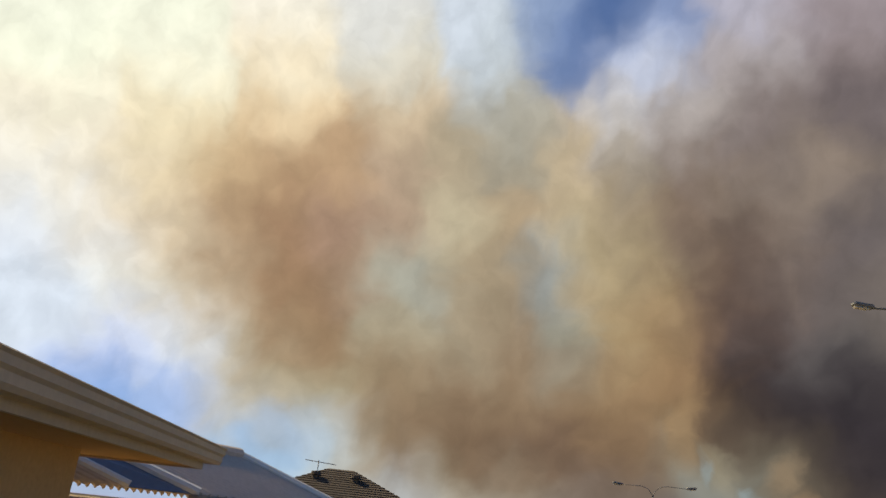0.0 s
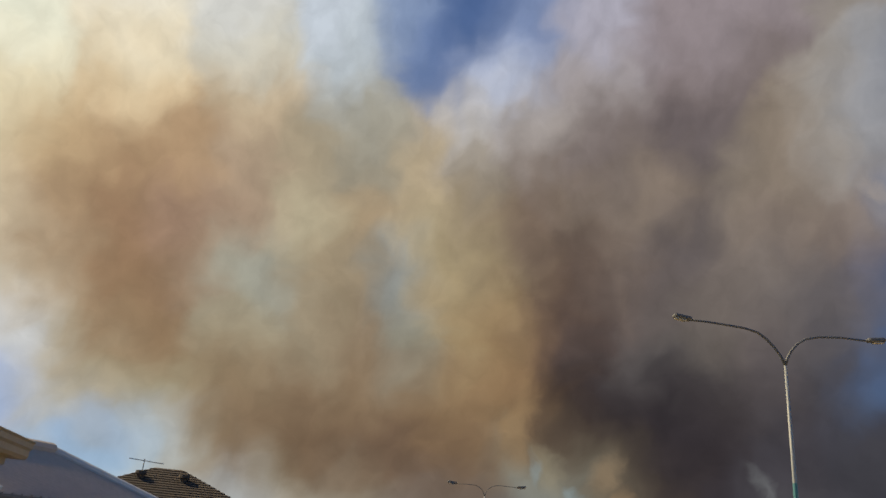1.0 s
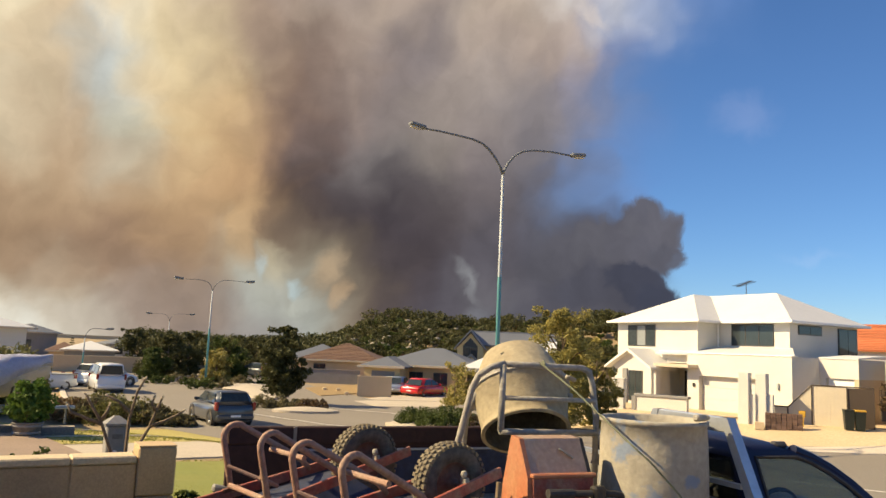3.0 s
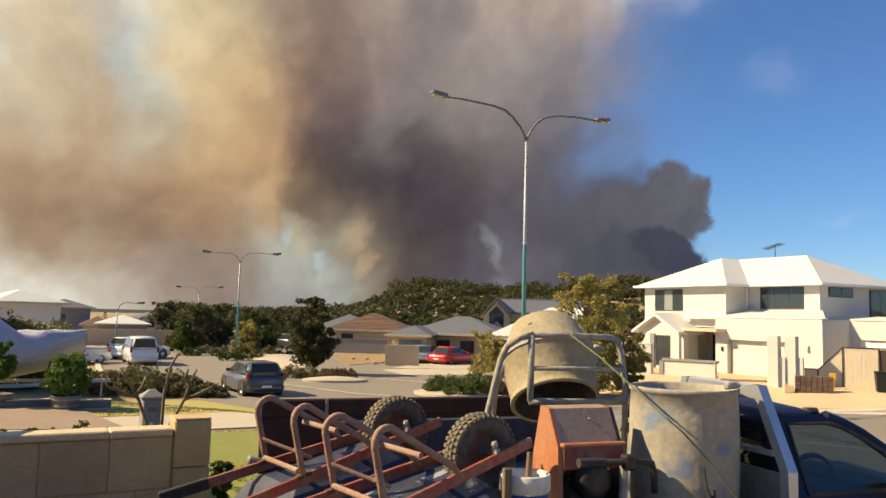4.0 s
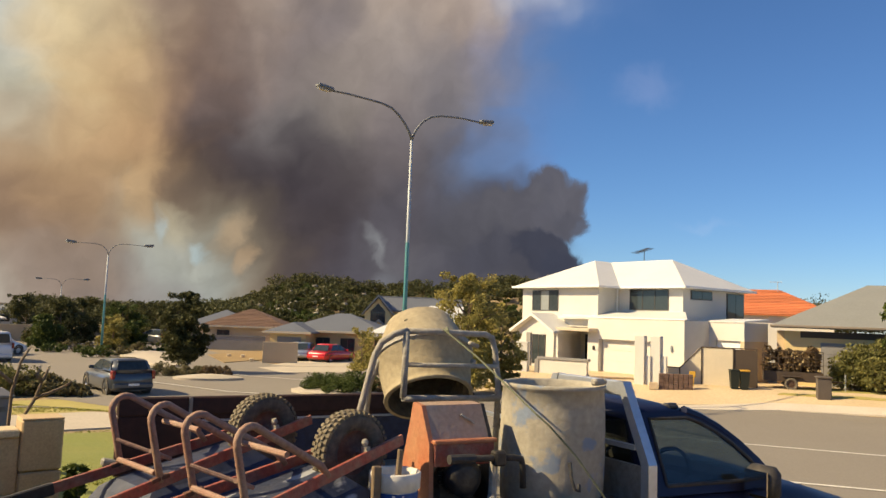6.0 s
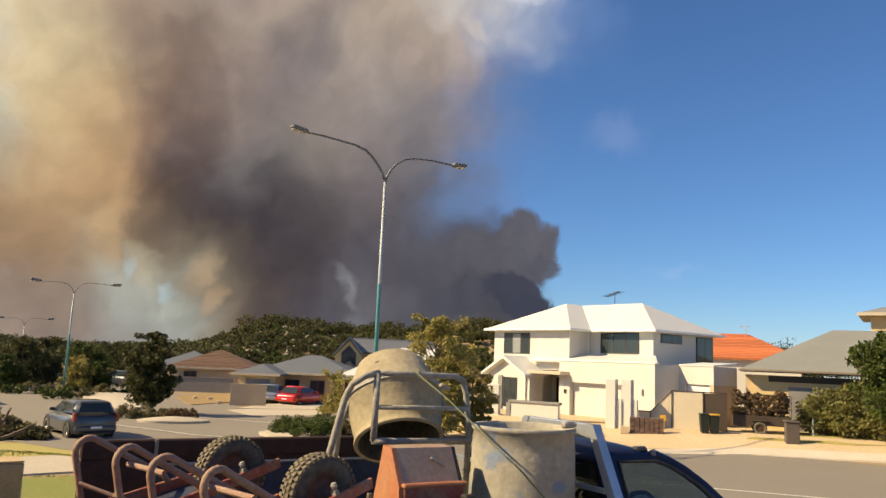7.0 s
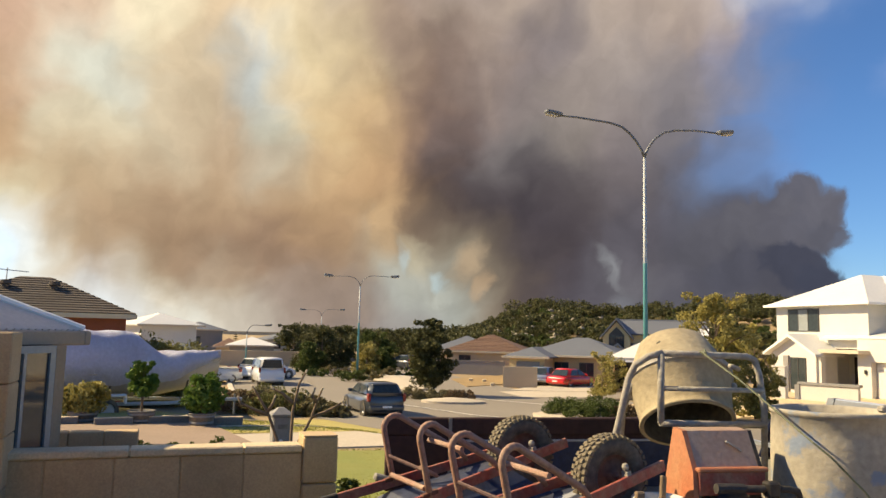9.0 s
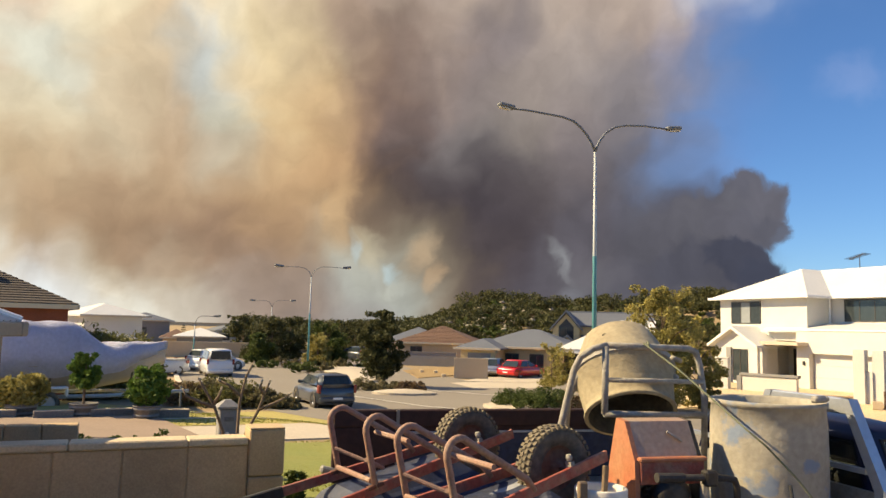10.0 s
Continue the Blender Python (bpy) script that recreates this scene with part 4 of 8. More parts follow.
def wheelbarrow(m, label, tub_mat):
    """An upturned wheelbarrow: the hub at the origin, the grips towards -x, the legs in the air."""
    t = thing("wheelbarrow", m, label, "wheelbarrow", "upturned wheelbarrows")
    barrow_wheel(t)
    for s in (-1, 1):
        def rail_at(u):
            return Vector((-u, s * (0.115 + (0.275 - 0.115) * (u + 0.22) / 1.42), 0.0))
        a, b = rail_at(-0.24), rail_at(1.02)
        d = (b - a).normalized()
        turn = Matrix.Rotation(math.atan2(d.y, d.x), 4, "Z")
        rail = part("rail", made_box(0, (b - a).length, -0.010, 0.010, -0.026, 0.026, Matrix.Translation(a) @ turn, 0.003), M_RED, t, "worn red steel rail")
        part("grip", made_box((b - a).length - 0.01, (b - a).length + 0.24, -0.016, 0.016, -0.030, 0.030, Matrix.Translation(a) @ turn, 0.006), M_GRIP, rail, "dark rubber grip")
        foot, back = rail_at(0.70), rail_at(0.26)
        up = Vector((0, 0, 1))
        k = (back - foot).normalized()
        pts = [foot + up * 0.0, foot + up * 0.10, foot + up * 0.28]
        pts += arc(foot + up * 0.285 + k * 0.065, 0.065, 180, 35, 7, k, up)
        pts += [back + up * 0.06 - k * 0.03, back + up * 0.0]
        part("leg", made_tube(pts, 0.0165, 10), M_PINKISH, t, "looped tubular leg", True)
        part("bracket", made_box(-0.045, 0.045, -0.016, 0.016, -0.01, 0.01, Matrix.Translation(foot + up * 0.02) @ turn, 0.003), M_RUSTY, rail)
        bm = made_box(-0.012, 0.012, -0.02, 0.02, 0.0, 0.05)
        bmesh.ops.transform(bm, matrix=Matrix.Translation((0, s * 0.125, -0.005)), verts=bm.verts[:])
        lathe(bm, [(0.0, 0.05), (0.014, 0.052), (0.017, 0.065), (0.012, 0.078), (0.0, 0.08)], 10, Matrix.Translation((0, s * 0.125, 0)))
        part("axle_clamp", bm, M_CEMENT_GREY, rail)
    part("cross_bar", made_tube([(-0.46, -0.185, 0.17), (-0.46, 0.185, 0.17)], 0.014, 8), M_PINKISH, t)
    part("cross_bar", made_tube([(-0.71, -0.20, 0.045), (-0.71, 0.20, 0.045)], 0.014, 8), M_PINKISH, t)
    part("brace", made_tube([(-0.71, -0.19, 0.15), (-0.55, -0.02, 0.03)], 0.011, 8), M_PINKISH, t)
    part("brace", made_tube([(-0.71, 0.19, 0.15), (-0.55, 0.02, 0.03)], 0.011, 8), M_PINKISH, t)
    bm = bmesh.new()
    loft(bm, [[(-0.16, -0.13, -0.03), (-0.16, 0.13, -0.03), (-0.74, 0.20, -0.035), (-0.74, -0.20, -0.035)],
              [(-0.10, -0.20, -0.10), (-0.10, 0.20, -0.10), (-0.80, 0.27, -0.07), (-0.80, -0.27, -0.07)],
              [(0.02, -0.30, -0.21), (0.02, 0.30, -0.21), (-0.88, 0.34, -0.16), (-0.88, -0.34, -0.16)]])
    part("tub", bm, tub_mat, t, "upturned steel tub smeared with mortar")


def barrow_pose(hub, grips):
    hub, grips = Vector(hub), Vector(grips)
    x = (hub - grips).normalized()
    y = Vector((0, 0, 1)).cross(x).normalized()
    z = x.cross(y)
    return TRUCK @ Matrix(((x.x, y.x, z.x, hub.x), (x.y, y.y, z.y, hub.y), (x.z, y.z, z.z, hub.z), (0, 0, 0, 1)))


wheelbarrow(barrow_pose((0.57, 0.20, 0.235), (-0.52, -0.12, -0.03)), "upturned red wheelbarrow lying on the truck tray", M_BLUE_TRAY)
wheelbarrow(barrow_pose((0.79, -0.51, 0.225), (-0.30, -0.82, -0.04)), "upturned red wheelbarrow with mortar-smeared blue tub", M_SPLASH)


def cement_mixer():
    t = thing("cement_mixer", TRUCK @ Matrix.Translation((1.5, 0.0, 0.0)), "cement-crusted portable mixer with an orange motor housing, on the tray", "cement mixer")
    axis = Vector((-0.13, -0.56, -0.82)).normalized()
    side = Vector((1, 0, 0))
    side = (side - axis * side.dot(axis)).normalized()
    oth = axis.cross(side)
    m = Matrix(((side.x, oth.x, axis.x, 0.085), (side.y, oth.y, axis.y, 0.27), (side.z, oth.z, axis.z, 0.625), (0, 0, 0, 1)))
    shell = [(r * 0.93, h * 0.88) for r, h in ((0.0, -0.335), (0.10, -0.332), (0.19, -0.31), (0.225, -0.285), (0.30, -0.10), (0.318, -0.04), (0.325, -0.03), (0.325, 0.03), (0.316, 0.04), (0.285, 0.26), (0.278, 0.30), (0.292, 0.305), (0.292, 0.32), (0.266, 0.32))]
    lining = [(r * 0.93, h * 0.88) for r, h in ((0.266, 0.32), (0.266, 0.29), (0.30, 0.02), (0.285, -0.10), (0.20, -0.29), (0.0, -0.31))]
    drum = part("drum", made_lathe(shell, 44, m), M_CEMENT, t, "cement-crusted steel drum", True)
    # lining and paddles take the darkened crust for the shaded mouth
    part("lining", made_lathe(lining, 44, m), M_MIX_SHADE, drum, "caked drum interior, its shade put into a darker colour", True)
    bm = bmesh.new()
    for k in range(3):
        box(bm, 0.10, 0.25, -0.012, 0.012, -0.16, 0.10, m @ Matrix.Rotation(2 * math.pi * k / 3, 4, "Z") @ Matrix.Rotation(radians(25), 4, "X"))
    part("paddle", bm, M_MIX_SHADE, drum)
    part("rim_band", made_lathe([(0.304, -0.022), (0.314, -0.018), (0.314, 0.018), (0.304, 0.022)], 44, m), M_CEMENT_GREY, drum)
    # guard and tilting frame of bent tube
    def bar(name, pts, r=0.019):
        part(name, made_tube(pts, r, 10), M_CEMENT_GREY, t, "cement-caked steel tube", True)
    bar("frame_leg", [(-0.52, 0.03, -0.11), (-0.46, 0.0, 0.30), (-0.385, -0.03, 0.66), (-0.36, -0.06, 0.735), (-0.30, -0.10, 0.785), (-0.225, -0.12, 0.805)])
    bar("frame_top", [(-0.225, -0.12, 0.805), (0.02, -0.11, 0.80), (0.30, -0.10, 0.795), (0.35, -0.10, 0.775), (0.375, -0.10, 0.70), (0.405, -0.10, 0.50), (0.42, -0.06, -0.11)])
    bar("frame_upright", [(-0.235, -0.12, 0.80), (-0.245, -0.13, 0.43)])
    bar("frame_rail", [(-0.25, -0.13, 0.43), (0.0, -0.14, 0.425), (0.40, -0.11, 0.415)])
    bar("frame_rail", [(-0.24, -0.125, 0.615), (0.39, -0.11, 0.605)], 0.014)
    bar("frame_leg", [(-0.24, 0.45, -0.11), (-0.22, 0.40, 0.45), (-0.20, 0.30, 0.62)])
    bar("frame_leg", [(0.42, 0.45, -0.11), (0.38, 0.40, 0.45), (0.36, 0.12, 0.62)])
    bar("base_rail", [(-0.52, 0.03, -0.09), (-0.24, 0.45, -0.09)])
    bar("tilt_arm", [(0.30, -0.02, 0.72), (0.22, -0.06, 0.74)], 0.014)
    HOUSING = Matrix(((0, 1, 0, 0), (1, 0, 0, -0.12), (0, 0, 1, -0.012), (0, 0, 0, 1)))
    # motor housing
    bm = bmesh.new()
    prism(bm, [(-0.48, -0.098), (-0.46, 0.265), (-0.36, 0.445), (-0.27, 0.452), (-0.10, -0.098)], -0.315, -0.29, HOUSING)
    house_ = part("motor_housing", bm, M_ORANGE, t, "faded orange sheet-steel housing")
    bm = bmesh.new()
    prism(bm, [(-0.46, 0.255), (-0.36, 0.445), (-0.27, 0.452), (-0.27, 0.43), (-0.35, 0.425), (-0.44, 0.255)], -0.29, 0.065, HOUSING)
    part("hood", bm, M_HOOD, house_, "dusty sloping hood")
    part("front_panel", made_box(-0.29, 0.065, -0.595, -0.575, 0.14, 0.262, bevel=0.004), M_RED, house_, "red front panel")
    part("front_lip", made_box(-0.30, 0.075, -0.61, -0.57, 0.25, 0.272, bevel=0.006), M_ORANGE, house_)
    bm = bmesh.new()
    prism(bm, [(-0.48, -0.098), (-0.46, 0.265), (-0.36, 0.445), (-0.27, 0.452), (-0.10, -0.098)], 0.045, 0.065, HOUSING)
    part("side_panel", bm, M_ENGINE, house_)
    part("scuff", made_tube([(-0.10, -0.518, 0.385), (-0.06, -0.532, 0.36), (-0.03, -0.542, 0.34)], 0.007, 6), M_CEMENT_GREY, house_)
    eng = part("engine", made_box(-0.24, 0.02, -0.52, -0.12, -0.10, 0.12, bevel=0.03), M_ENGINE, t, "oily black engine")
    part("cylinder", made_lathe([(0.0, 0.0), (0.085, 0.0), (0.095, 0.03), (0.095, 0.10), (0.06, 0.12), (0.0, 0.12)], 20, Matrix.Translation((-0.12, -0.52, 0.08)) @ Matrix.Rotation(radians(90), 4, "X")), M_ENGINE, eng, "", True)
    bm = bmesh.new()
    for i in range(6):
        box(bm, -0.23, 0.0, -0.54, -0.52, 0.03 + i * 0.022, 0.04 + i * 0.022)
    part("cooling_fins", bm, M_ENGINE, eng)
    # crank and tilting lever
    part("lever", made_tube([(-0.24, -0.68, 0.19), (0.03, -0.68, 0.185), (0.13, -0.68, 0.18), (0.18, -0.675, 0.17), (0.195, -0.67, 0.135), (0.20, -0.67, 0.02)], 0.017, 10), M_GRIP, t, "black steel lever", True)
    part("lever_grip", made_tube([(-0.255, -0.68, 0.191), (-0.11, -0.68, 0.188)], 0.024, 10), M_GRIP, t)
    part("lever_joint", made_box(0.0, 0.07, -0.71, -0.65, 0.145, 0.22, bevel=0.01), M_ENGINE, t)
    part("stand_leg", made_tube([(0.02, -0.66, 0.17), (0.01, -0.67, 0.0), (-0.08, -0.75, -0.10)], 0.022, 8), M_CEMENT_GREY, t)


cement_mixer()


def barrel():
    t = thing("barrel", TRUCK @ Matrix.Translation((2.005, -0.51, 0.0)), "tall plastic barrel coated with dried cement on the tray", "barrel")
    prof = [(0.0, -0.106), (0.272, -0.106), (0.282, -0.09), (0.289, 0.06), (0.291, 0.15), (0.291, 0.28), (0.288, 0.42), (0.282, 0.515), (0.292, 0.52), (0.294, 0.54), (0.284, 0.546), (0.270, 0.538), (0.277, 0.40), (0.28, 0.20), (0.26, -0.08), (0.0, -0.09)]
    part("shell", made_lathe(prof, 56), M_BARREL, t, "cement-coated shell with blue showing through", True)
    bm = bmesh.new()
    box(bm, -0.05, 0.05, -0.02, 0.02, 0.0, 0.035, Matrix.Translation((0.10, -0.26, 0.552)) @ Matrix.Rotation(radians(20), 4, "Z"), 0.01)
    box(bm, -0.03, 0.03, -0.02, 0.02, 0.0, 0.03, Matrix.Translation((0.19, -0.20, 0.552)) @ Matrix.Rotation(radians(50), 4, "Z"), 0.01)
    part("cement_lump", bm, M_CEMENT_GREY, t, "lumps of dried cement on the rim")
    part("hook", made_tube([(-0.10, -0.285, 0.16), (-0.11, -0.315, 0.08), (-0.10, -0.33, 0.03), (-0.07, -0.33, 0.02), (-0.06, -0.315, 0.05)], 0.008, 6), M_GRIP, t)


barrel()


def pail():
    t = thing("pail", TRUCK @ Matrix.Translation((0.925, -0.735, -0.11)) @ Matrix.Diagonal((1, 1, 1.6, 1)), "white plastic pail with a blue label beside the barrows", "bucket")
    part("shell", made_lathe([(0.0, 0.0), (0.095, 0.0), (0.112, 0.165), (0.112, 0.165), (0.106, 0.165), (0.09, 0.01), (0.0, 0.01)], 32), M_PAIL_WHITE, t, "", True)
    part("rim", made_lathe([(0.110, 0.125), (0.120, 0.13), (0.121, 0.172), (0.114, 0.176), (0.105, 0.172), (0.104, 0.13)], 32), M_PAIL_WHITE, t, "white rim", True)
    part("label", made_lathe([(0.0985, 0.03), (0.1105, 0.122), (0.112, 0.122), (0.100, 0.03)], 32), M_PAIL_BLUE, t, "torn blue label", True)
    bm = bmesh.new()
    for i in range(1):
        box(bm, 0.1115, 0.1135, -0.03, 0.024, 0.065, 0.118, Matrix.Rotation(radians(-105), 4, "Z") @ Matrix.Translation((-0.004, 0, 0)))
    part("lettering_bar", bm, M_PAIL_WHITE, t)
    part("red_band", made_lathe([(0.0975, 0.012), (0.100, 0.036), (0.1015, 0.036), (0.099, 0.012)], 32), M_PAIL_RED, t)
    part("stick", made_box(-0.012, 0.012, -0.012, 0.012, 0.05, 0.235, Matrix.Rotation(radians(6), 4, "Y"), 0.003), M_TWIG, t)


pail()


ROPE = [(1.50, -0.12, 0.82), (1.56, -0.40, 0.68), (1.66, -0.82, 0.42), (1.72, -0.86, 0.36), (1.86, -0.90, 0.21), (2.03, -0.955, -0.02)]


def odds_and_ends():
    t = thing("timber_prop", TRUCK @ Matrix.Translation((0.80, -0.80, -0.11)) @ Matrix.Diagonal((1, 1, 1.45, 1)), "short weathered timber prop standing on the tray", "timber")
    part("shaft", made_box(-0.02, 0.02, -0.015, 0.015, 0.0, 0.22, bevel=0.004), M_TWIG, t)
    part("foot", made_box(-0.05, 0.05, -0.04, 0.04, 0.0, 0.02, bevel=0.004), M_TWIG, t)
    # added lump in place of the pale tub edge between the rails
    t = thing("pale_lump", TRUCK @ Matrix.Translation((0.02, -0.50, -0.11)) @ Matrix.Diagonal((0.8, 0.9, 1.2, 1)), "added pale lump standing in for the edge of the barrow tub", "bag")
    bm = bmesh.new()
    loft(bm, [[(-0.30, -0.18, 0.0), (0.22, -0.2, 0.0), (0.24, 0.18, 0.0), (-0.28, 0.2, 0.0)], [(-0.33, -0.2, 0.05), (0.25, -0.22, 0.05), (0.26, 0.2, 0.05), (-0.3, 0.22, 0.05)], [(-0.24, -0.13, 0.10), (0.17, -0.14, 0.11), (0.18, 0.12, 0.10), (-0.22, 0.14, 0.09)]])
    part("lump_body", bm, M_PALE_LUMP, t, "", True)
    part("lump_edge", made_tube([(-0.33, -0.2, 0.05), (-0.3, 0.22, 0.05)], 0.008, 6), M_PALE_LUMP, t)
    t = thing("rope", TRUCK, "thin green rope tied over the mixer down to the tray", "rope")
    pts = ROPE
    part("strand", made_tube(pts, 0.005, 6), M_ROPE, t)
    part("knot", made_tube([(1.50, -0.10, 0.80), (1.52, -0.145, 0.81), (1.54, -0.10, 0.825), (1.52, -0.085, 0.79)], 0.009, 6), M_ROPE, t)
    t = thing("hose_coil", TRUCK @ Matrix.Translation((2.0, -0.80, -0.11)), "dirty black hose coiled on the tray edge", "hose")
    for i in range(3):
        part("hose", made_tube([(0.26 * (1 - 0.1 * i) * math.cos(a / 20 * 2 * math.pi), 0.085 * math.sin(a / 20 * 2 * math.pi), 0.018 + 0.022 * i + 0.012 * math.sin(a * 0.9 + i)) for a in range(21)], 0.012, 7), M_GRIP, t)
    t = thing("rag", TRUCK @ Matrix.Translation((1.2, -0.85, -0.11)), "dark greasy rag lying on the tray", "rag")
    bm = bmesh.new()
    bmesh.ops.create_grid(bm, x_segments=14, y_segments=8, size=0.5)
    for v in bm.verts:
        v.co = Vector((v.co.x * 0.36, v.co.y * 0.14, 0.02 + 0.03 * noise.noise(v.co * 6.0) + 0.012))
    bmesh.ops.solidify(bm, geom=bm.faces[:], thickness=0.006)
    part("cloth", bm, M_ENGINE, t, "", True)
    part("hem", made_tube([(-0.18, -0.07, 0.02), (0.18, -0.07, 0.02)], 0.006, 6), M_ENGINE, t)


odds_and_ends()


# ---- limestone wall, own house and the neighbouring roof ----
WALL_TURN = Matrix.Rotation(radians(-2.8), 4, "Z")


def limestone_wall():
    """Two courses of sawn blocks under a cap, ending in a pillar."""
    base = Matrix.Translation((-0.115, 0, 0)) @ WALL_TURN
    t = thing("garden_wall", base, "low cream limestone block wall with a pale cap", "wall")
    y = 6.86
    part("core", made_box(-1.13, 1.17, y + 0.006, y + 0.19, 1.80, 2.672), M_MORTAR, t)
    rnd = random.Random(4)
    for row, (z0, z1) in enumerate(((1.83, 2.235), (2.245, 2.665))):
        x = -1.13 + (0.29 if row else 0.0)
        if row:
            part("block", made_box(-1.13, -0.85, y, y + 0.2, z0, z1, bevel=0.008), M_LIMESTONE, t)
        while x < 1.165:
            x1 = min(1.165, x + 0.495)
            if x1 - x > 0.05:
                part("block", made_box(x + 0.003, x1, y - rnd.uniform(0, 0.004), y + 0.2, z0, z1, bevel=0.005), M_LIMESTONE, t)
            x += 0.505
    x = -1.13
    while x < 1.16:
        x1 = min(1.165, x + 0.9)
        part("cap", made_box(x + 0.002, x1 - 0.002, y - 0.025, y + 0.225, 2.672, 2.735, bevel=0.012), M_CAP, t, "pale cap stone")
        x += 0.9
    p = thing("wall_pillar", base, "square limestone pillar at the end of the garden wall", "pillar")
    part("block", made_box(1.172, 1.475, y - 0.03, y + 0.26, 1.75, 2.40, bevel=0.012), M_LIMESTONE, p)
    part("block", made_box(1.172, 1.475, y - 0.03, y + 0.26, 2.408, 2.80, bevel=0.012), M_LIMESTONE, p)
    part("cap", made_box(1.172, 1.475, y - 0.03, y + 0.26, 2.801, 2.815, bevel=0.005), M_LIMESTONE, p)
    q = thing("planter_wall", base, "short row of limestone blocks behind the garden wall", "wall")
    for x0, x1 in ((-1.30, -0.80), (-0.795, -0.50), (-0.495, -0.195)):
        part("block", made_box(x0, x1, 7.95, 8.12, 2.46, 2.742, bevel=0.01), M_LIMESTONE, q)
    part("base_course", made_box(-1.30, -0.195, 7.97, 8.10, 1.7, 2.455), M_MORTAR, q)


limestone_wall()


def own_house():
    t = thing("house", Matrix.Translation((-1.16, 5.54, 0.025)) @ Matrix.Rotation(radians(2.2), 4, "Z") @ Matrix.Translation((1.03, -5.54, 0)), "cream rendered single-storey house with a painted steel gutter", "house")
    part("wall", made_box(-6.0, -1.76, -3.0, 4.80, 1.7, 3.84), M_RENDER_CREAM, t, "cream rendered wall")
    part("soffit", made_box(-6.5, -1.19, -3.6, 5.40, 3.815, 3.835), M_RENDER_CREAM, t, "cream soffit")
    part("fascia", made_box(-1.19, -1.16, -3.6, 5.42, 3.80, 3.94), M_GUTTER, t, "cream fascia board")
    part("fascia", made_box(-6.5, -1.16, 5.40, 5.43, 3.80, 3.94), M_GUTTER, t)
    prof = [(0.0, 0.0), (0.085, 0.0), (0.10, 0.02), (0.10, 0.055), (0.115, 0.07), (0.115, 0.10), (0.128, 0.112), (0.120, 0.118), (0.105, 0.105), (0.09, 0.03), (0.01, 0.012), (0.0, 0.10)]
    gutter = part("gutter", made_prism(prof, -3.6, 5.54, Matrix.Translation((-1.16, 0, 3.845))), M_GUTTER, t, "cream quad-profile gutter")
    part("end_gutter", made_prism(prof, 0.0, 5.3, Matrix.Translation((-1.14, 5.43, 3.845)) @ Matrix.Rotation(radians(90), 4, "Z")), M_GUTTER, gutter)
    bm = bmesh.new()
    a = [bm.verts.new(p) for p in ((-6.5, -3.6, 3.95), (-1.14, -3.6, 3.95), (-1.14, 5.43, 3.95), (-6.5, 5.43, 3.95))]
    b = [bm.verts.new(p) for p in ((-3.8, -1.0, 4.36), (-3.8, 2.8, 4.36))]
    bm.faces.new((a[0], a[1], b[0]))
    bm.faces.new((a[1], a[2], b[1], b[0]))
    bm.faces.new((a[2], a[3], b[1]))
    bm.faces.new((a[3], a[0], b[0], b[1]))
    bm.faces.new(a[::-1])
    part("roof", bm, M_ROOF_CORR, t)
    w = part("window", made_box(-1.775, -1.74, 2.3, 3.75, 2.2, 3.52), M_FRAME_DARK, t, "dark window frame")
    part("pane", made_box(-1.745, -1.735, 2.36, 3.69, 2.26, 3.46), M_GLASS, w)


own_house()


def corrugated(bm, a, b, c, d, pitch=0.095, rise=0.024):
    """Corrugated sheet on the plane of the eave a-b and the top d-c; the ribs run up the slope."""
    a, b, c, d = map(Vector, (a, b, c, d))
    n = max(2, int((b - a).length / pitch))
    nrm = (b - a).cross(d - a).normalized()
    if nrm.z < 0:
        nrm = -nrm
    prev = None
    for i in range(n * 4 + 1):
        k = i / (n * 4)
        off = nrm * rise * math.sin(2 * math.pi * i / 4 + 0.4)
        p, q = bm.verts.new(a.lerp(b, k) + off), bm.verts.new(d.lerp(c, k) + off)
        if prev:
            bm.faces.new((prev[0], p, q, prev[1]))
        prev = (p, q)


# roof steel tinted blue-grey: shade and reflected sky are in the colour
M_TRAY_SHADED = mat("shaded_roof_steel", (0.22, 0.25, 0.32), 0.35, 0.3, 20, 0.06, 0.8, 0.2, bump=0.02)


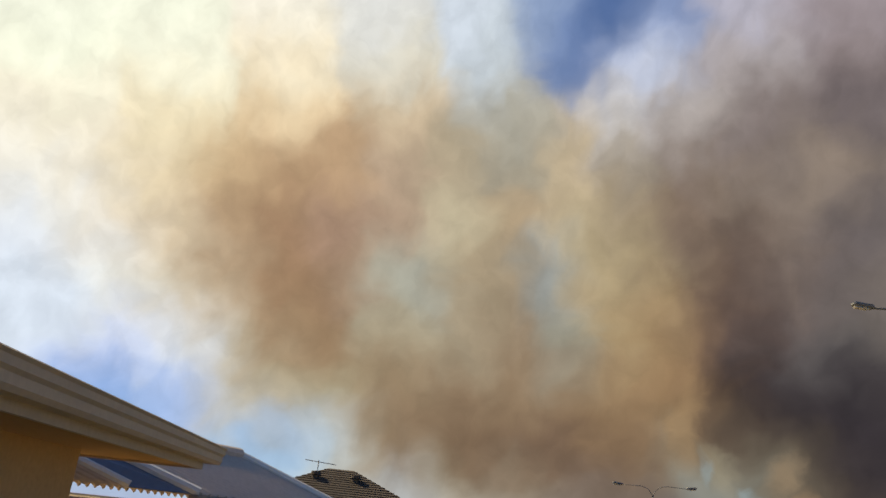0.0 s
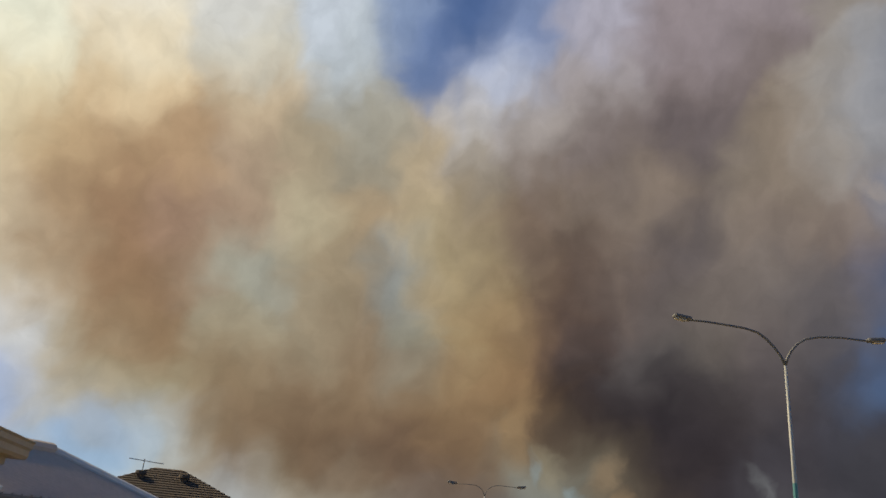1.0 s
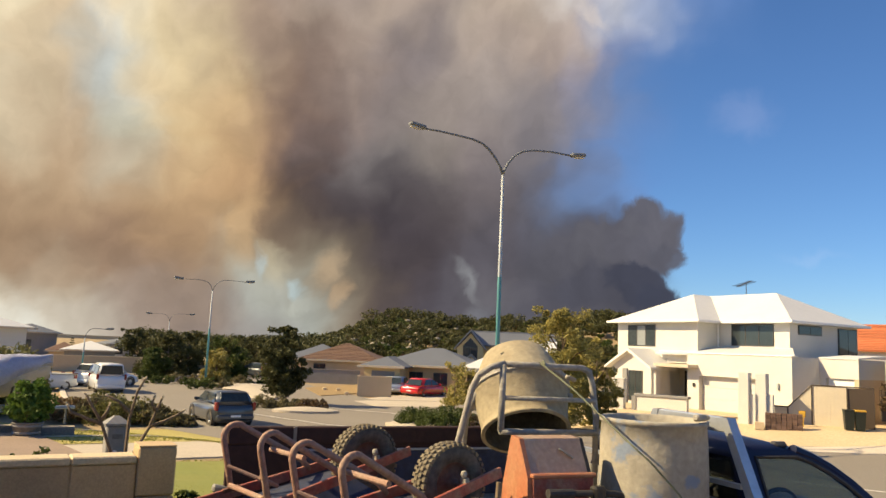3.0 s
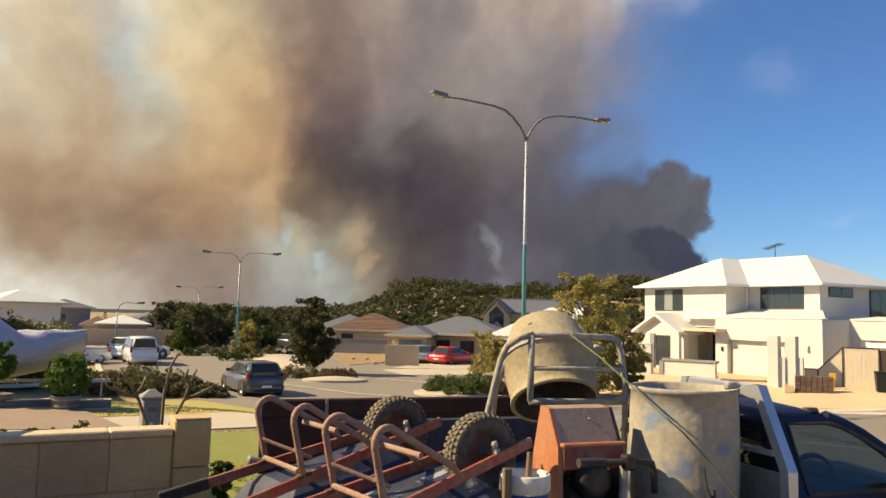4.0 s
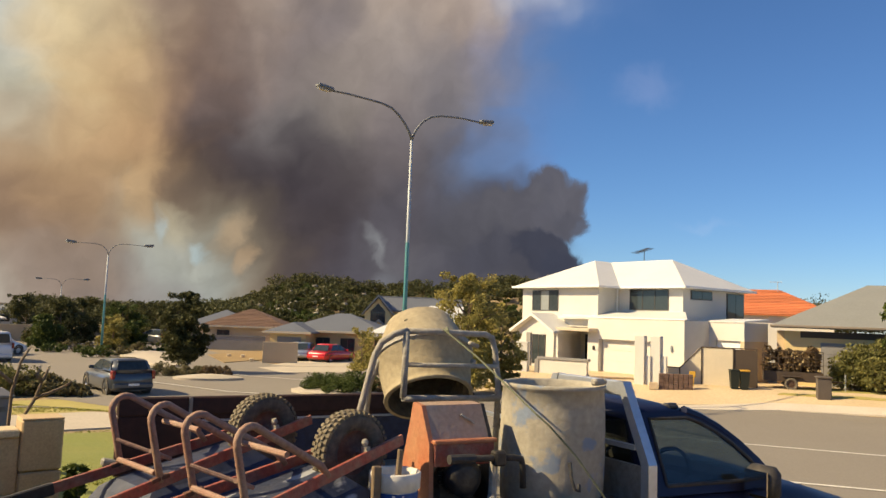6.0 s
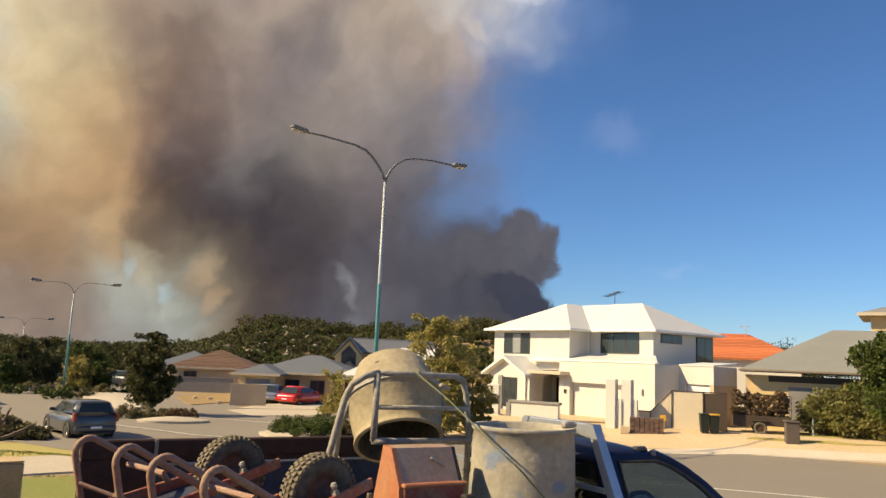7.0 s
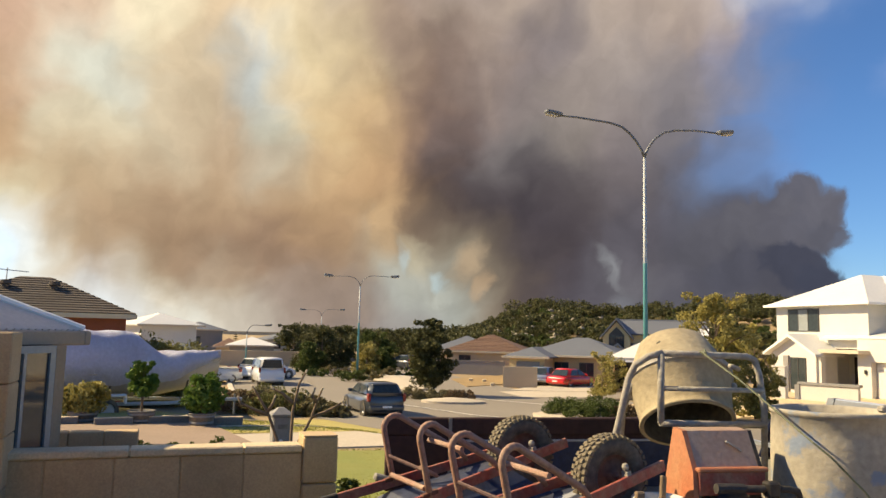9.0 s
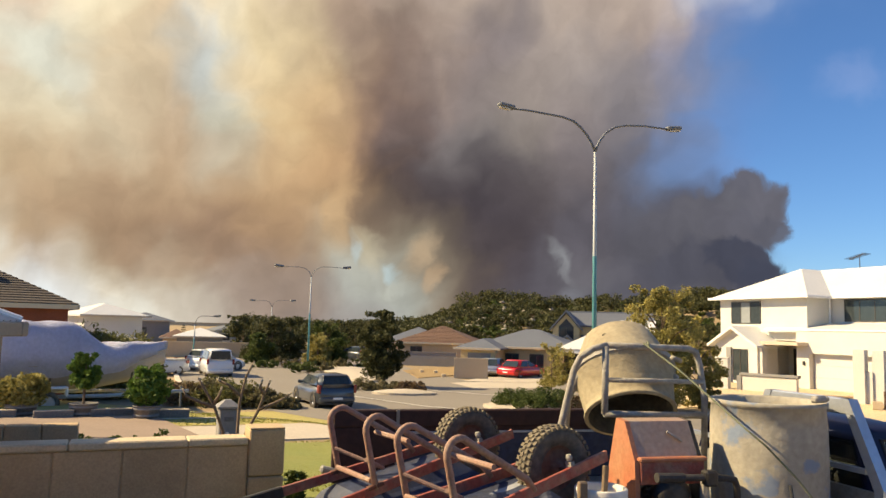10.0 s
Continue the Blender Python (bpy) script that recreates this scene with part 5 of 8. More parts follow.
def neighbour():
    """A low building whose corrugated hip roof shows its end, above a limestone column and a glazed door."""
    u, v = Vector((0.469, 0.883, 0)), Vector((0.883, -0.469, 0))
    pc = Vector((-0.47, 8.19, 3.635))
    t = thing("house_wing", Matrix(), "house wing with a corrugated steel hip roof and limestone column", "house")
    far, near = pc, pc - u * 2.2
    peak = Vector((-1.61, 7.83, 4.05))
    peak_near = near - u * 0.80 - v * 0.95 + Vector((0, 0, 0.415))
    up = Vector((0, 0, 0.03))
    bm = bmesh.new()
    corrugated(bm, near + up, far + up, peak + up, peak_near + up)
    part("roof", bm, M_ROOF_CORR, t, "corrugated steel roof sheet")
    back = far - v * 1.9
    bm = bmesh.new()
    corrugated(bm, far + up, back + up, peak + up, peak + up)
    part("roof", bm, M_ROOF_CORR, t, "corrugated steel roof sheet")
    # a smooth valley tray, its blue painted for shade and sky, and the porch sheet beyond it
    tray0, tray1 = near - u * 0.45 - v * 0.28, peak_near - u * 0.55 - v * 0.10
    part("valley_tray", quad_sheet([near + up, tray0 + up, tray1 + up, peak_near + up], 0.01), M_TRAY_SHADED, t, "smooth valley tray, shade and reflected sky put into its blue")
    bm = bmesh.new()
    corrugated(bm, tray0 - u * 0.8 - v * 0.35 + up, tray0 + up, tray1 + up, tray1 - u * 0.8 - v * 0.35 + up)
    part("porch_sheet", bm, M_ROOF_CORR, t, "corrugated porch sheet")
    part("hip_cap", made_tube([tray0 + up * 1.6, tray1 + up * 1.8], 0.035, 8), M_TRIM_WHITE, t)
    bm = bmesh.new()
    corrugated(bm, back + up, near - v * 1.9 + up, peak_near + up, peak + up)
    part("roof", bm, M_ROOF_CORR, t)
    part("hip_cap", made_tube([far + up * 1.6, peak + up * 1.8], 0.04, 8), M_TRIM_WHITE, t, "pale hip capping")
    part("hip_cap", made_tube([near + up * 1.6, peak_near + up * 1.8], 0.04, 8), M_TRIM_WHITE, t)
    part("ridge_cap", made_tube([peak_near + up * 2, peak + up * 2], 0.055, 8), M_ROOF_CORR, t)
    g = bmesh.new()
    for p, q in ((near, far), (far, back)):
        d = (q - p)
        ang = math.atan2(d.y, d.x)
        box(g, -0.06, d.length + 0.06, -0.05, 0.06, -0.10, 0.035, Matrix.Translation(p) @ Matrix.Rotation(ang, 4, "Z"), 0.015)
    part("gutter", g, M_GUTTER_DARK, t, "gutter with its shade put into a darker colour")
    soff = bmesh.new()
    # soffit in the same darkened colour, its shade painted in
    box(soff, 0, 2.15, 0.0, 1.9, -0.10, -0.08, Matrix.Translation(near) @ Matrix.Rotation(math.atan2(u.y, u.x), 4, "Z"))
    part("soffit", soff, M_GUTTER_DARK, t)
    # wall with the glazed door, set back under the eave
    wall0 = Vector((-1.15, 6.53, 0))
    ang = math.atan2(u.y, u.x)
    M = Matrix.Translation(wall0) @ Matrix.Rotation(ang, 4, "Z")
    # these two walls carry their shade as a darker base colour
    part("wall", made_box(1.10, 1.20, 0.0, 0.16, 1.6, 3.54, M), M_RENDER_SHADED, t, "narrow wall with its shade put into the brown colour")
    part("wall", made_box(-0.05, 1.10, 0.06, 0.2, 1.6, 2.35, M), M_LIMESTONE, t)
    part("wall", made_box(1.20, 1.24, 0.0, 2.2, 1.6, 3.54, M), M_RENDER_SHADED, t)
    part("wall", made_box(-0.05, 1.22, 2.0, 2.2, 1.6, 3.54, M), M_RENDER_CREAM, t)
    door = part("window", made_box(-0.02, 0.05, 0.0, 0.05, 2.35, 3.54, M), M_FRAME_GREY, t, "grey aluminium window frame")
    for x0, x1, z0, z1 in ((1.02, 1.10, 2.35, 3.54), (0.05, 1.02, 2.35, 2.40), (0.05, 1.02, 3.48, 3.54), (0.66, 0.70, 2.40, 3.48)):
        part("frame_bar", made_box(x0, x1, 0.002, 0.052, z0, z1, M), M_FRAME_GREY, door)
    part("pane", made_box(0.05, 0.66, 0.02, 0.028, 2.40, 3.48, M), M_GLASS, door, "dark reflecting pane")
    part("pane", made_box(0.70, 1.02, 0.02, 0.028, 2.40, 3.48, M), M_GLASS, door, "dark reflecting pane")
    part("curtain", made_box(0.30, 0.62, 0.035, 0.05, 2.42, 3.2, M), M_CURTAIN, door)
    c = thing("limestone_column", Matrix.Translation((0, 0, 0)) @ WALL_TURN, "square limestone column carrying the roof corner", "column")
    c.matrix_basis = Matrix.Translation((-0.07, 0, 0)) @ WALL_TURN
    for i in range(5):
        part("block", made_box(-1.55, -1.135, 6.62, 7.03, 1.7 + i * 0.392, 2.086 + i * 0.392, bevel=0.01), M_LIMESTONE, c)


neighbour()


# ---- foliage, vehicles, lamps and houses ----
def leaf_cloud(name, centres, radii, per, size, material, seed, flat=0.75):
    """Many small leaf blades scattered about the clump centres, as one mesh."""
    rng = np.random.default_rng(seed)
    c = np.repeat(np.asarray(centres, float), per, axis=0)
    r = np.repeat(np.asarray(radii, float), per)
    n = len(c)
    d = rng.normal(size=(n, 3))
    d /= np.linalg.norm(d, axis=1)[:, None]
    p = c + d * (r * rng.uniform(0.35, 1.0, n) ** 0.6)[:, None] * np.array([1, 1, flat])
    a = rng.normal(size=(n, 3)) + d * 0.3
    a /= np.linalg.norm(a, axis=1)[:, None]
    b = np.cross(a, rng.normal(size=(n, 3)))
    b /= np.linalg.norm(b, axis=1)[:, None]
    s = (size * rng.uniform(0.6, 1.4, n))[:, None]
    v = np.stack([p - a * s, p + b * s * 0.45, p + a * s, p - b * s * 0.45], axis=1).reshape(-1, 3)
    me = bpy.data.meshes.new(name)
    me.vertices.add(4 * n)
    me.vertices.foreach_set("co", v.ravel())
    me.loops.add(4 * n)
    me.loops.foreach_set("vertex_index", np.arange(4 * n, dtype=np.int32))
    me.polygons.add(n)
    me.polygons.foreach_set("loop_start", np.arange(0, 4 * n, 4, dtype=np.int32))
    me.polygons.foreach_set("loop_total", np.full(n, 4, dtype=np.int32))
    me.update()
    me.materials.append(material)
    return me


def leaf_part(name, me, parent, label=""):
    ob = new(name, me)
    ob.parent = parent
    return tagged(ob, label)


def tree(place, height, spread, material, label, seed, trunk=0.12, bare=0.35, leaf=0.10, clumps=70, per=70, name="tree", category="tree", lean=0.0, group="", droop=0.0):
    """A tapered trunk with limbs that carry a crown of leaf clumps with gaps."""
    rnd = random.Random(seed)
    t = thing(name, Matrix.Translation(place), label, category, group)
    bm = bmesh.new()
    top = Vector((lean, 0, height * 0.8))
    tube(bm, [(0, 0, -0.2), (lean * 0.2, 0, height * 0.25), (lean * 0.5, 0.03, height * 0.5), top], [trunk, trunk * 0.85, trunk * 0.55, trunk * 0.2], 8)
    centres, radii = [], []
    limbs = max(5, clumps // 9)
    for i in range(limbs):
        k = bare * 0.8 + (0.85 - bare * 0.8) * i / limbs
        a = rnd.uniform(0, 2 * math.pi)
        start = Vector((lean * k, 0, height * k * 0.8))
        reach = spread * (0.55 + 0.45 * math.sin(math.pi * min(1, (k - bare * 0.5) / (1 - bare * 0.5)))) * rnd.uniform(0.7, 1.0)
        end = start + Vector((math.cos(a) * reach, math.sin(a) * reach, height * rnd.uniform(0.08, 0.25)))
        mid = start.lerp(end, 0.5) + Vector((0, 0, height * 0.04))
        tube(bm, [start, mid, end], [trunk * 0.4, trunk * 0.25, trunk * 0.08], 5)
        for j in range(max(1, clumps // limbs)):
            p = start.lerp(end, rnd.uniform(0.35, 1.12)) + Vector((rnd.gauss(0, spread * 0.16), rnd.gauss(0, spread * 0.16), rnd.gauss(0, height * 0.05) - droop * rnd.random()))
            p.z = max(p.z, height * bare)
            centres.append(p)
            radii.append(spread * rnd.uniform(0.12, 0.30))
    for j in range(clumps // 5):
        centres.append(Vector((lean + rnd.gauss(0, spread * 0.25), rnd.gauss(0, spread * 0.25), height * rnd.uniform(0.78, 0.97))))
        radii.append(spread * rnd.uniform(0.10, 0.22))
    for j in range(clumps // 3):
        a, k = rnd.uniform(0, 2 * math.pi), rnd.uniform(0.1, 0.75)
        centres.append(Vector((math.cos(a) * spread * k, math.sin(a) * spread * k, height * rnd.uniform(bare, bare + 0.3))))
        radii.append(spread * rnd.uniform(0.14, 0.26))
    part("trunk", bm, M_BARK, t)
    leaf_part("crown", leaf_cloud("crown", centres, radii, per, leaf, material, seed), t)
    return t


def shrub(place, w, d, h, material, label, seed, leaf=0.06, clumps=45, per=60, name="shrub", yaw=0.0, group="", stems=7):
    """A rounded shrub: stems from the ground and a broken mass of leaves."""
    rnd = random.Random(seed)
    t = thing(name, Matrix.Translation(place) @ Matrix.Rotation(radians(yaw), 4, "Z"), label, "shrub", group)
    centres, radii = [], []
    for i in range(clumps):
        a, k = rnd.uniform(0, 2 * math.pi), math.sqrt(rnd.random())
        z = h * (0.10 + 0.80 * rnd.random() * math.sqrt(max(0.05, 1 - k * k * 0.75)))
        centres.append(Vector((math.cos(a) * k * w / 2, math.sin(a) * k * d / 2, z)))
        radii.append(min(w, d, h) * rnd.uniform(0.13, 0.27))
    bm = bmesh.new()
    for i in range(stems):
        c = centres[i % len(centres)]
        tube(bm, [(c.x * 0.25, c.y * 0.25, -0.05), (c.x * 0.6, c.y * 0.6, c.z * 0.5), c], [0.022, 0.016, 0.006], 5)
    part("stems", bm, M_BARK, t)
    leaf_part("foliage", leaf_cloud("foliage", centres, radii, per, leaf, material, seed), t)
    return t


M_CAR_GREY = mat("grey_blue_car_paint", (0.06, 0.07, 0.085), 0.3, 0.3, 60, 0.06, 1.5, 0.2, bump=0, coat=0.8)
M_CAR_RED = mat("red_car_paint", (0.55, 0.015, 0.012), 0.3, 0.1, 60, 0.06, 1.5, 0.2, bump=0, coat=0.8)
M_CAR_WHITE = mat("white_car_paint", (0.75, 0.75, 0.74), 0.3, 0, 60, 0.05, 1.5, 0.15, bump=0, coat=0.8)
M_CAR_SILVER = mat("silver_car_paint", (0.36, 0.40, 0.46), 0.3, 0.5, 60, 0.05, 1.5, 0.15, bump=0, coat=0.8)
M_TARP = mat("pale_blue_tarpaulin", (0.62, 0.62, 0.74), 0.7, 0, 12, 0.10, 1.2, 0.4, (0.44, 0.44, 0.58), 0.45)
M_HULL = mat("boat_hull", (0.42, 0.38, 0.36), 0.5, 0, 20, 0.08, 0.8, 0.4, (0.28, 0.24, 0.21), 0.05)
M_ORANGE_BOARD = mat("orange_trim", (0.50, 0.20, 0.06), 0.6, 0, 20, 0.15, 2, 0.3)
M_POT = mat("weathered_pot", (0.16, 0.15, 0.14), 0.9, 0, 30, 0.25, 4, 0.5, (0.26, 0.22, 0.17), 0.3)
M_GREYWALL = mat("grey_paint", (0.25, 0.24, 0.23), 0.8, 0, 25, 0.1, 1.5, 0.3)
M_POST = mat("weathered_brown_brick", (0.10, 0.08, 0.065), 0.9, 0, 25, 0.2, 3, 0.4)
M_FENCE = mat("tan_steel_fence", (0.60, 0.52, 0.38), 0.6, 0, 20, 0.08, 0.8, 0.25, bump=0.05)
M_BROWN = mat("dark_brown_steel", (0.06, 0.04, 0.025), 0.6, 0, 20, 0.15, 2, 0.3, bump=0.05)
M_BIN = mat("dark_green_plastic", (0.008, 0.014, 0.010), 0.5, 0, 30, 0.15, 3, 0.3, bump=0.05)
M_YELLOWLID = mat("yellow_plastic", (0.55, 0.32, 0.03), 0.5, 0, 30, 0.12, 3, 0.3, bump=0.05)
M_PAVER = mat("stacked_paver", (0.16, 0.10, 0.075), 0.9, 0, 25, 0.2, 5, 0.4, bump=0.3, per_object=0.3)


def car(m, label, paint, length=4.25, width=1.78, height=1.48, style="hatch", group=""):
    """A parked car: the rear axle's middle on the ground at the origin, the front towards +x."""
    t = thing("car" if style != "van" else "van", m, label, "car" if style != "van" else "van", group)
    w = width / 2
    back, front = -0.75, length - 0.75
    belt = height * (0.64 if style == "hatch" else 0.60)
    bm = bmesh.new()

    def ring(x, half, low, high):
        return [(x, -half * 0.94, low), (x, -half, low + 0.12), (x, -half, (low + high) * 0.55), (x, -half * 0.96, high - 0.04), (x, -half * 0.86, high), (x, half * 0.86, high), (x, half * 0.96, high - 0.04), (x, half, (low + high) * 0.55), (x, half, low + 0.12), (x, half * 0.94, low)]

    tail = belt if style in ("hatch", "van") else belt - 0.03
    nose = 0.62 if style != "van" else 0.75
    loft(bm, [ring(back, w * 0.88, 0.34, tail - 0.12), ring(back + 0.12, w * 0.97, 0.24, tail), ring(0.4, w, 0.2, belt), ring(length * 0.45, w, 0.2, belt), ring(front - 1.15, w * 0.99, 0.2, belt - 0.05), ring(front - 0.3, w * 0.94, 0.22, nose + 0.1), ring(front, w * 0.78, 0.3, nose - 0.08)])
    body = part("body", bm, paint, t, "", True)
    rf, rb = (1.25, -0.25) if style == "hatch" else ((1.15, 0.25) if style == "sedan" else (2.05, -0.62))
    wf, wb = front - (1.15 if style != "van" else 0.85), (back + 0.10 if style != "sedan" else back + 0.45)
    if style == "pickup":
        rf, rb, wf, wb = 2.05, 1.15, front - 1.1, 0.95
    th = w * 0.72
    bm = bmesh.new()

    def top_ring(xf, xb, half, z):
        return [(xb, -half, z), (xf, -half, z), (xf + 0.06, 0, z), (xf, half, z), (xb, half, z), (xb - 0.05, 0, z)]

    loft(bm, [top_ring(wf, wb, w * 0.90, belt - 0.02), top_ring((wf + rf) * 0.5, (wb + rb) * 0.5, (w * 0.90 + th) * 0.5 + 0.02, (belt + height) * 0.5), top_ring(rf + 0.08, rb - 0.06, th + 0.02, height - 0.07), top_ring(rf, rb, th - 0.06, height)])
    part("cabin", bm, paint, t, "", True)
    z0, z1 = belt + 0.04, height - 0.10

    def at(xb_, xt, half_b, half_t, k):
        return xb_ + (xt - xb_) * k, half_b + (half_t - half_b) * k

    k0, k1 = 0.10, 0.86
    for s in (-1, 1):
        xa0, ya0 = at(wb + 0.22, rb + 0.15, w * 0.90, th + 0.02, k0)
        xa1, ya1 = at(wb + 0.22, rb + 0.15, w * 0.90, th + 0.02, k1)
        xb0, _ = at(wf - 0.28, rf - 0.05, 0, 0, k0)
        xb1, _ = at(wf - 0.28, rf - 0.05, 0, 0, k1)
        mid = (xa0 + xb0) / 2
        zz0, zz1 = belt + (height - belt) * k0, belt + (height - belt) * k1
        e = 0.012
        for a0, b0, a1, b1 in ((xa0, mid - 0.04, xa1, mid - 0.04), (mid + 0.04, xb0, mid + 0.04, xb1)):
            part("side_window", quad_sheet([(a0, s * (ya0 + e + 0.02), zz0), (b0, s * (ya0 + e + 0.02), zz0), (b1, s * (ya1 + e + 0.02), zz1), (a1, s * (ya1 + e + 0.02), zz1)][::s], 0.02), M_GLASS, t)
        lampx = back + 0.04
        part("tail_light", made_box(lampx - 0.05, lampx + 0.22, s * w * 0.93 - 0.09, s * w * 0.93 + 0.05, tail - 0.26, tail + (0.10 if style != "sedan" else -0.08), bevel=0.03), M_TAIL, t, "red tail light")
        part("headlight", made_box(front - 0.30, front - 0.06, s * w * 0.72 - 0.14, s * w * 0.72 + 0.14, nose - 0.14, nose + 0.02, bevel=0.03), M_LAMPGLASS, t, "clear headlight")
        part("mirror", made_box(wf - 0.52, wf - 0.40, min(s * w * 0.92, s * (w + 0.14)), max(s * w * 0.92, s * (w + 0.14)), belt + 0.02, belt + 0.16, bevel=0.03), paint, t)
        for x in (0.0, length - 1.62):
            road_wheel(t, (x, s * (w - 0.11), 0.31), 0.31, 0.2)
    ya = w * 0.78
    if style == "hatch":
        k0, ya = 0.24, w * 0.74
        part("spoiler", made_box(rb - 0.22, rb + 0.04, -th * 0.92, th * 0.92, height - 0.075, height - 0.03, bevel=0.015), paint, t)
        for s in (-1, 1):
            for x in (0.0, length - 1.62):
                part("wheel_arch", made_lathe([(0.30, -0.02), (0.40, -0.02), (0.40, 0.02), (0.30, 0.02), (0.30, -0.02)], 24, Matrix.Translation((x, s * (w - 0.012), 0.33)) @ Matrix.Rotation(radians(90), 4, "X")), M_FRAME_DARK, t, "dark wheel arch")
    part("rear_window", quad_sheet([(wb - 0.065 + (rb - wb) * k0, -ya, belt + (height - belt) * k0), (wb - 0.065 + (rb - wb) * k0, ya, belt + (height - belt) * k0), (wb - 0.075 + (rb - 0.06 - wb) * k1, ya * 0.84, belt + (height - belt) * k1), (wb - 0.075 + (rb - 0.06 - wb) * k1, -ya * 0.84, belt + (height - belt) * k1)][::-1], 0.02), M_GLASS, t, "dark rear window")
    part("windscreen", quad_sheet([(wf + 0.07 + (rf - wf) * k0, -ya, belt + (height - belt) * k0), (wf + 0.07 + (rf - wf) * k0, ya, belt + (height - belt) * k0), (wf + 0.10 + (rf - wf) * k1, ya * 0.84, belt + (height - belt) * k1), (wf + 0.10 + (rf - wf) * k1, -ya * 0.84, belt + (height - belt) * k1)], 0.02), M_GLASS, t)
    part("bumper", made_box(back - 0.10, back + 0.15, -w * 0.93, w * 0.93, 0.30, 0.52, bevel=0.05), paint, t)
    part("bumper", made_box(front - 0.15, front + 0.05, -w * 0.80, w * 0.80, 0.28, 0.48, bevel=0.05), paint, t)
    part("plate_bar", made_box(back - 0.125, back - 0.10, -0.22, 0.22, 0.42, 0.51), M_TRIM_WHITE, t)
    part("underside", made_box(back + 0.2, front - 0.2, -w * 0.8, w * 0.8, 0.17, 0.3), M_FRAME_DARK, t)
    if style == "pickup":
        part("bed", made_box(back, 0.95, -w, w, belt - 0.04, belt + 0.02, bevel=0.01), M_TRAY2, t, "flat steel bed")
    return t


M_TRAY2 = mat("pale_tray", (0.38, 0.37, 0.34), 0.6, 0.2, 25, 0.12, 2, 0.3)


def place_facing(az, dist, heading, z=None):
    """On the ground at a bearing, with +x pointing along the compass heading."""
    return Matrix.Translation(polar(az, dist, z)) @ Matrix.Rotation(radians(90 - heading), 4, "Z")


car(place_facing(17.95, 35.5, -1), "dark grey-blue hatchback parked at the kerb", M_CAR_GREY)
car(place_facing(31.2, 59.5, 66), "bright red sedan parked in a driveway", M_CAR_RED, 4.4, 1.8, 1.38, "sedan")
car(place_facing(29.6, 61.0, 45), "silver-blue sedan parked beside the red one", M_CAR_SILVER, 4.4, 1.78, 1.4, "sedan")
car(place_facing(9.95, 55.0, 2), "white van parked nose away on the verge", M_CAR_WHITE, 4.6, 1.8, 1.85, "van")
car(place_facing(8.7, 61, 60), "white station wagon parked behind the van", M_CAR_WHITE, 4.5, 1.8, 1.6, "hatch")
car(place_facing(6.9, 57, 250), "white pickup with a flat bed beside the boat", M_CAR_WHITE, 5.0, 1.8, 1.75, "pickup")
car(place_facing(20.2, 82.0, -20), "dark blue car parked far down the street", M_CAR_GREY, 4.3, 1.75, 1.5, "hatch")


M_ARM = mat("weathered_lamp_arm", (0.17, 0.18, 0.19), 0.6, 0.2, 25, 0.1, 0.6, 0.25, bump=0.03)


ARM_EVEN = ((0, 0), (0.04, 0.36), (0.09, 0.62), (0.17, 0.85), (0.28, 1.0), (0.42, 1.06), (0.66, 1.05), (1, 1))
ARM_RISING = ((0, 0), (0.04, 0.24), (0.10, 0.48), (0.18, 0.71), (0.27, 0.88), (0.40, 0.96), (0.53, 0.98), (0.80, 1.01), (1, 1))
ARM_ARCHED = ((0, 0), (0.03, 0.22), (0.07, 0.42), (0.15, 0.68), (0.26, 0.88), (0.41, 0.98), (0.66, 1.03), (1, 1))


def street_lamp(base, joint_z, heads, label, arm_r=0.045, thick=0.11, bends=None):
    """A tapered pole that forks into curved arms with a lantern on each."""
    t = thing("street_lamp", Matrix.Translation(base), label, "street lamp", "street lamps")
    jz = joint_z - base.z
    pole = part("pole", made_tube([(0, 0, -0.1), (0, 0, jz * 0.6), (0, 0, jz * 0.62), (0, 0, jz)], [thick, thick * 0.75, thick * 0.72, thick * 0.5], 12), [M_GALV, M_TEAL], t, "galvanised pole painted teal below", True)
    for f in pole.data.polygons:
        f.material_index = 1 if f.center.z < jz * 0.605 else 0
    part("base_plate", made_lathe([(0, 0.0), (0.2, 0.0), (0.2, 0.05), (0.13, 0.06), (0.12, 0.3), (0, 0.3)], 12), M_TEAL, t)
    for h, bend in zip(heads, bends or (ARM_EVEN, ARM_EVEN)):
        e = Vector(h) - Vector(base)
        flat = Vector((e.x, e.y, 0))
        run, rise = flat.length, e.z - jz
        d = flat.normalized()
        pts = [d * (run * x) + Vector((0, 0, jz + rise * z)) for x, z in bend]
        n_ = len(pts) - 1
        arm = part("arm", made_tube(pts, [arm_r * (1 - 0.3 * i / n_) for i in range(n_ + 1)], 8), M_ARM, t, "curved galvanised arm", True)
        m = Matrix.Translation(e) @ Matrix.Rotation(math.atan2(d.y, d.x), 4, "Z") @ Matrix.Rotation(radians(-6), 4, "Y")
        head = part("lantern", made_box(-0.12, 0.62, -0.16, 0.16, -0.04, 0.13, m, 0.05), M_ARM, arm, "grey lantern housing")
        part("lens", made_box(0.08, 0.56, -0.11, 0.11, -0.10, -0.02, m, 0.03), M_LAMPGLASS, arm, "lantern lens")
    return t


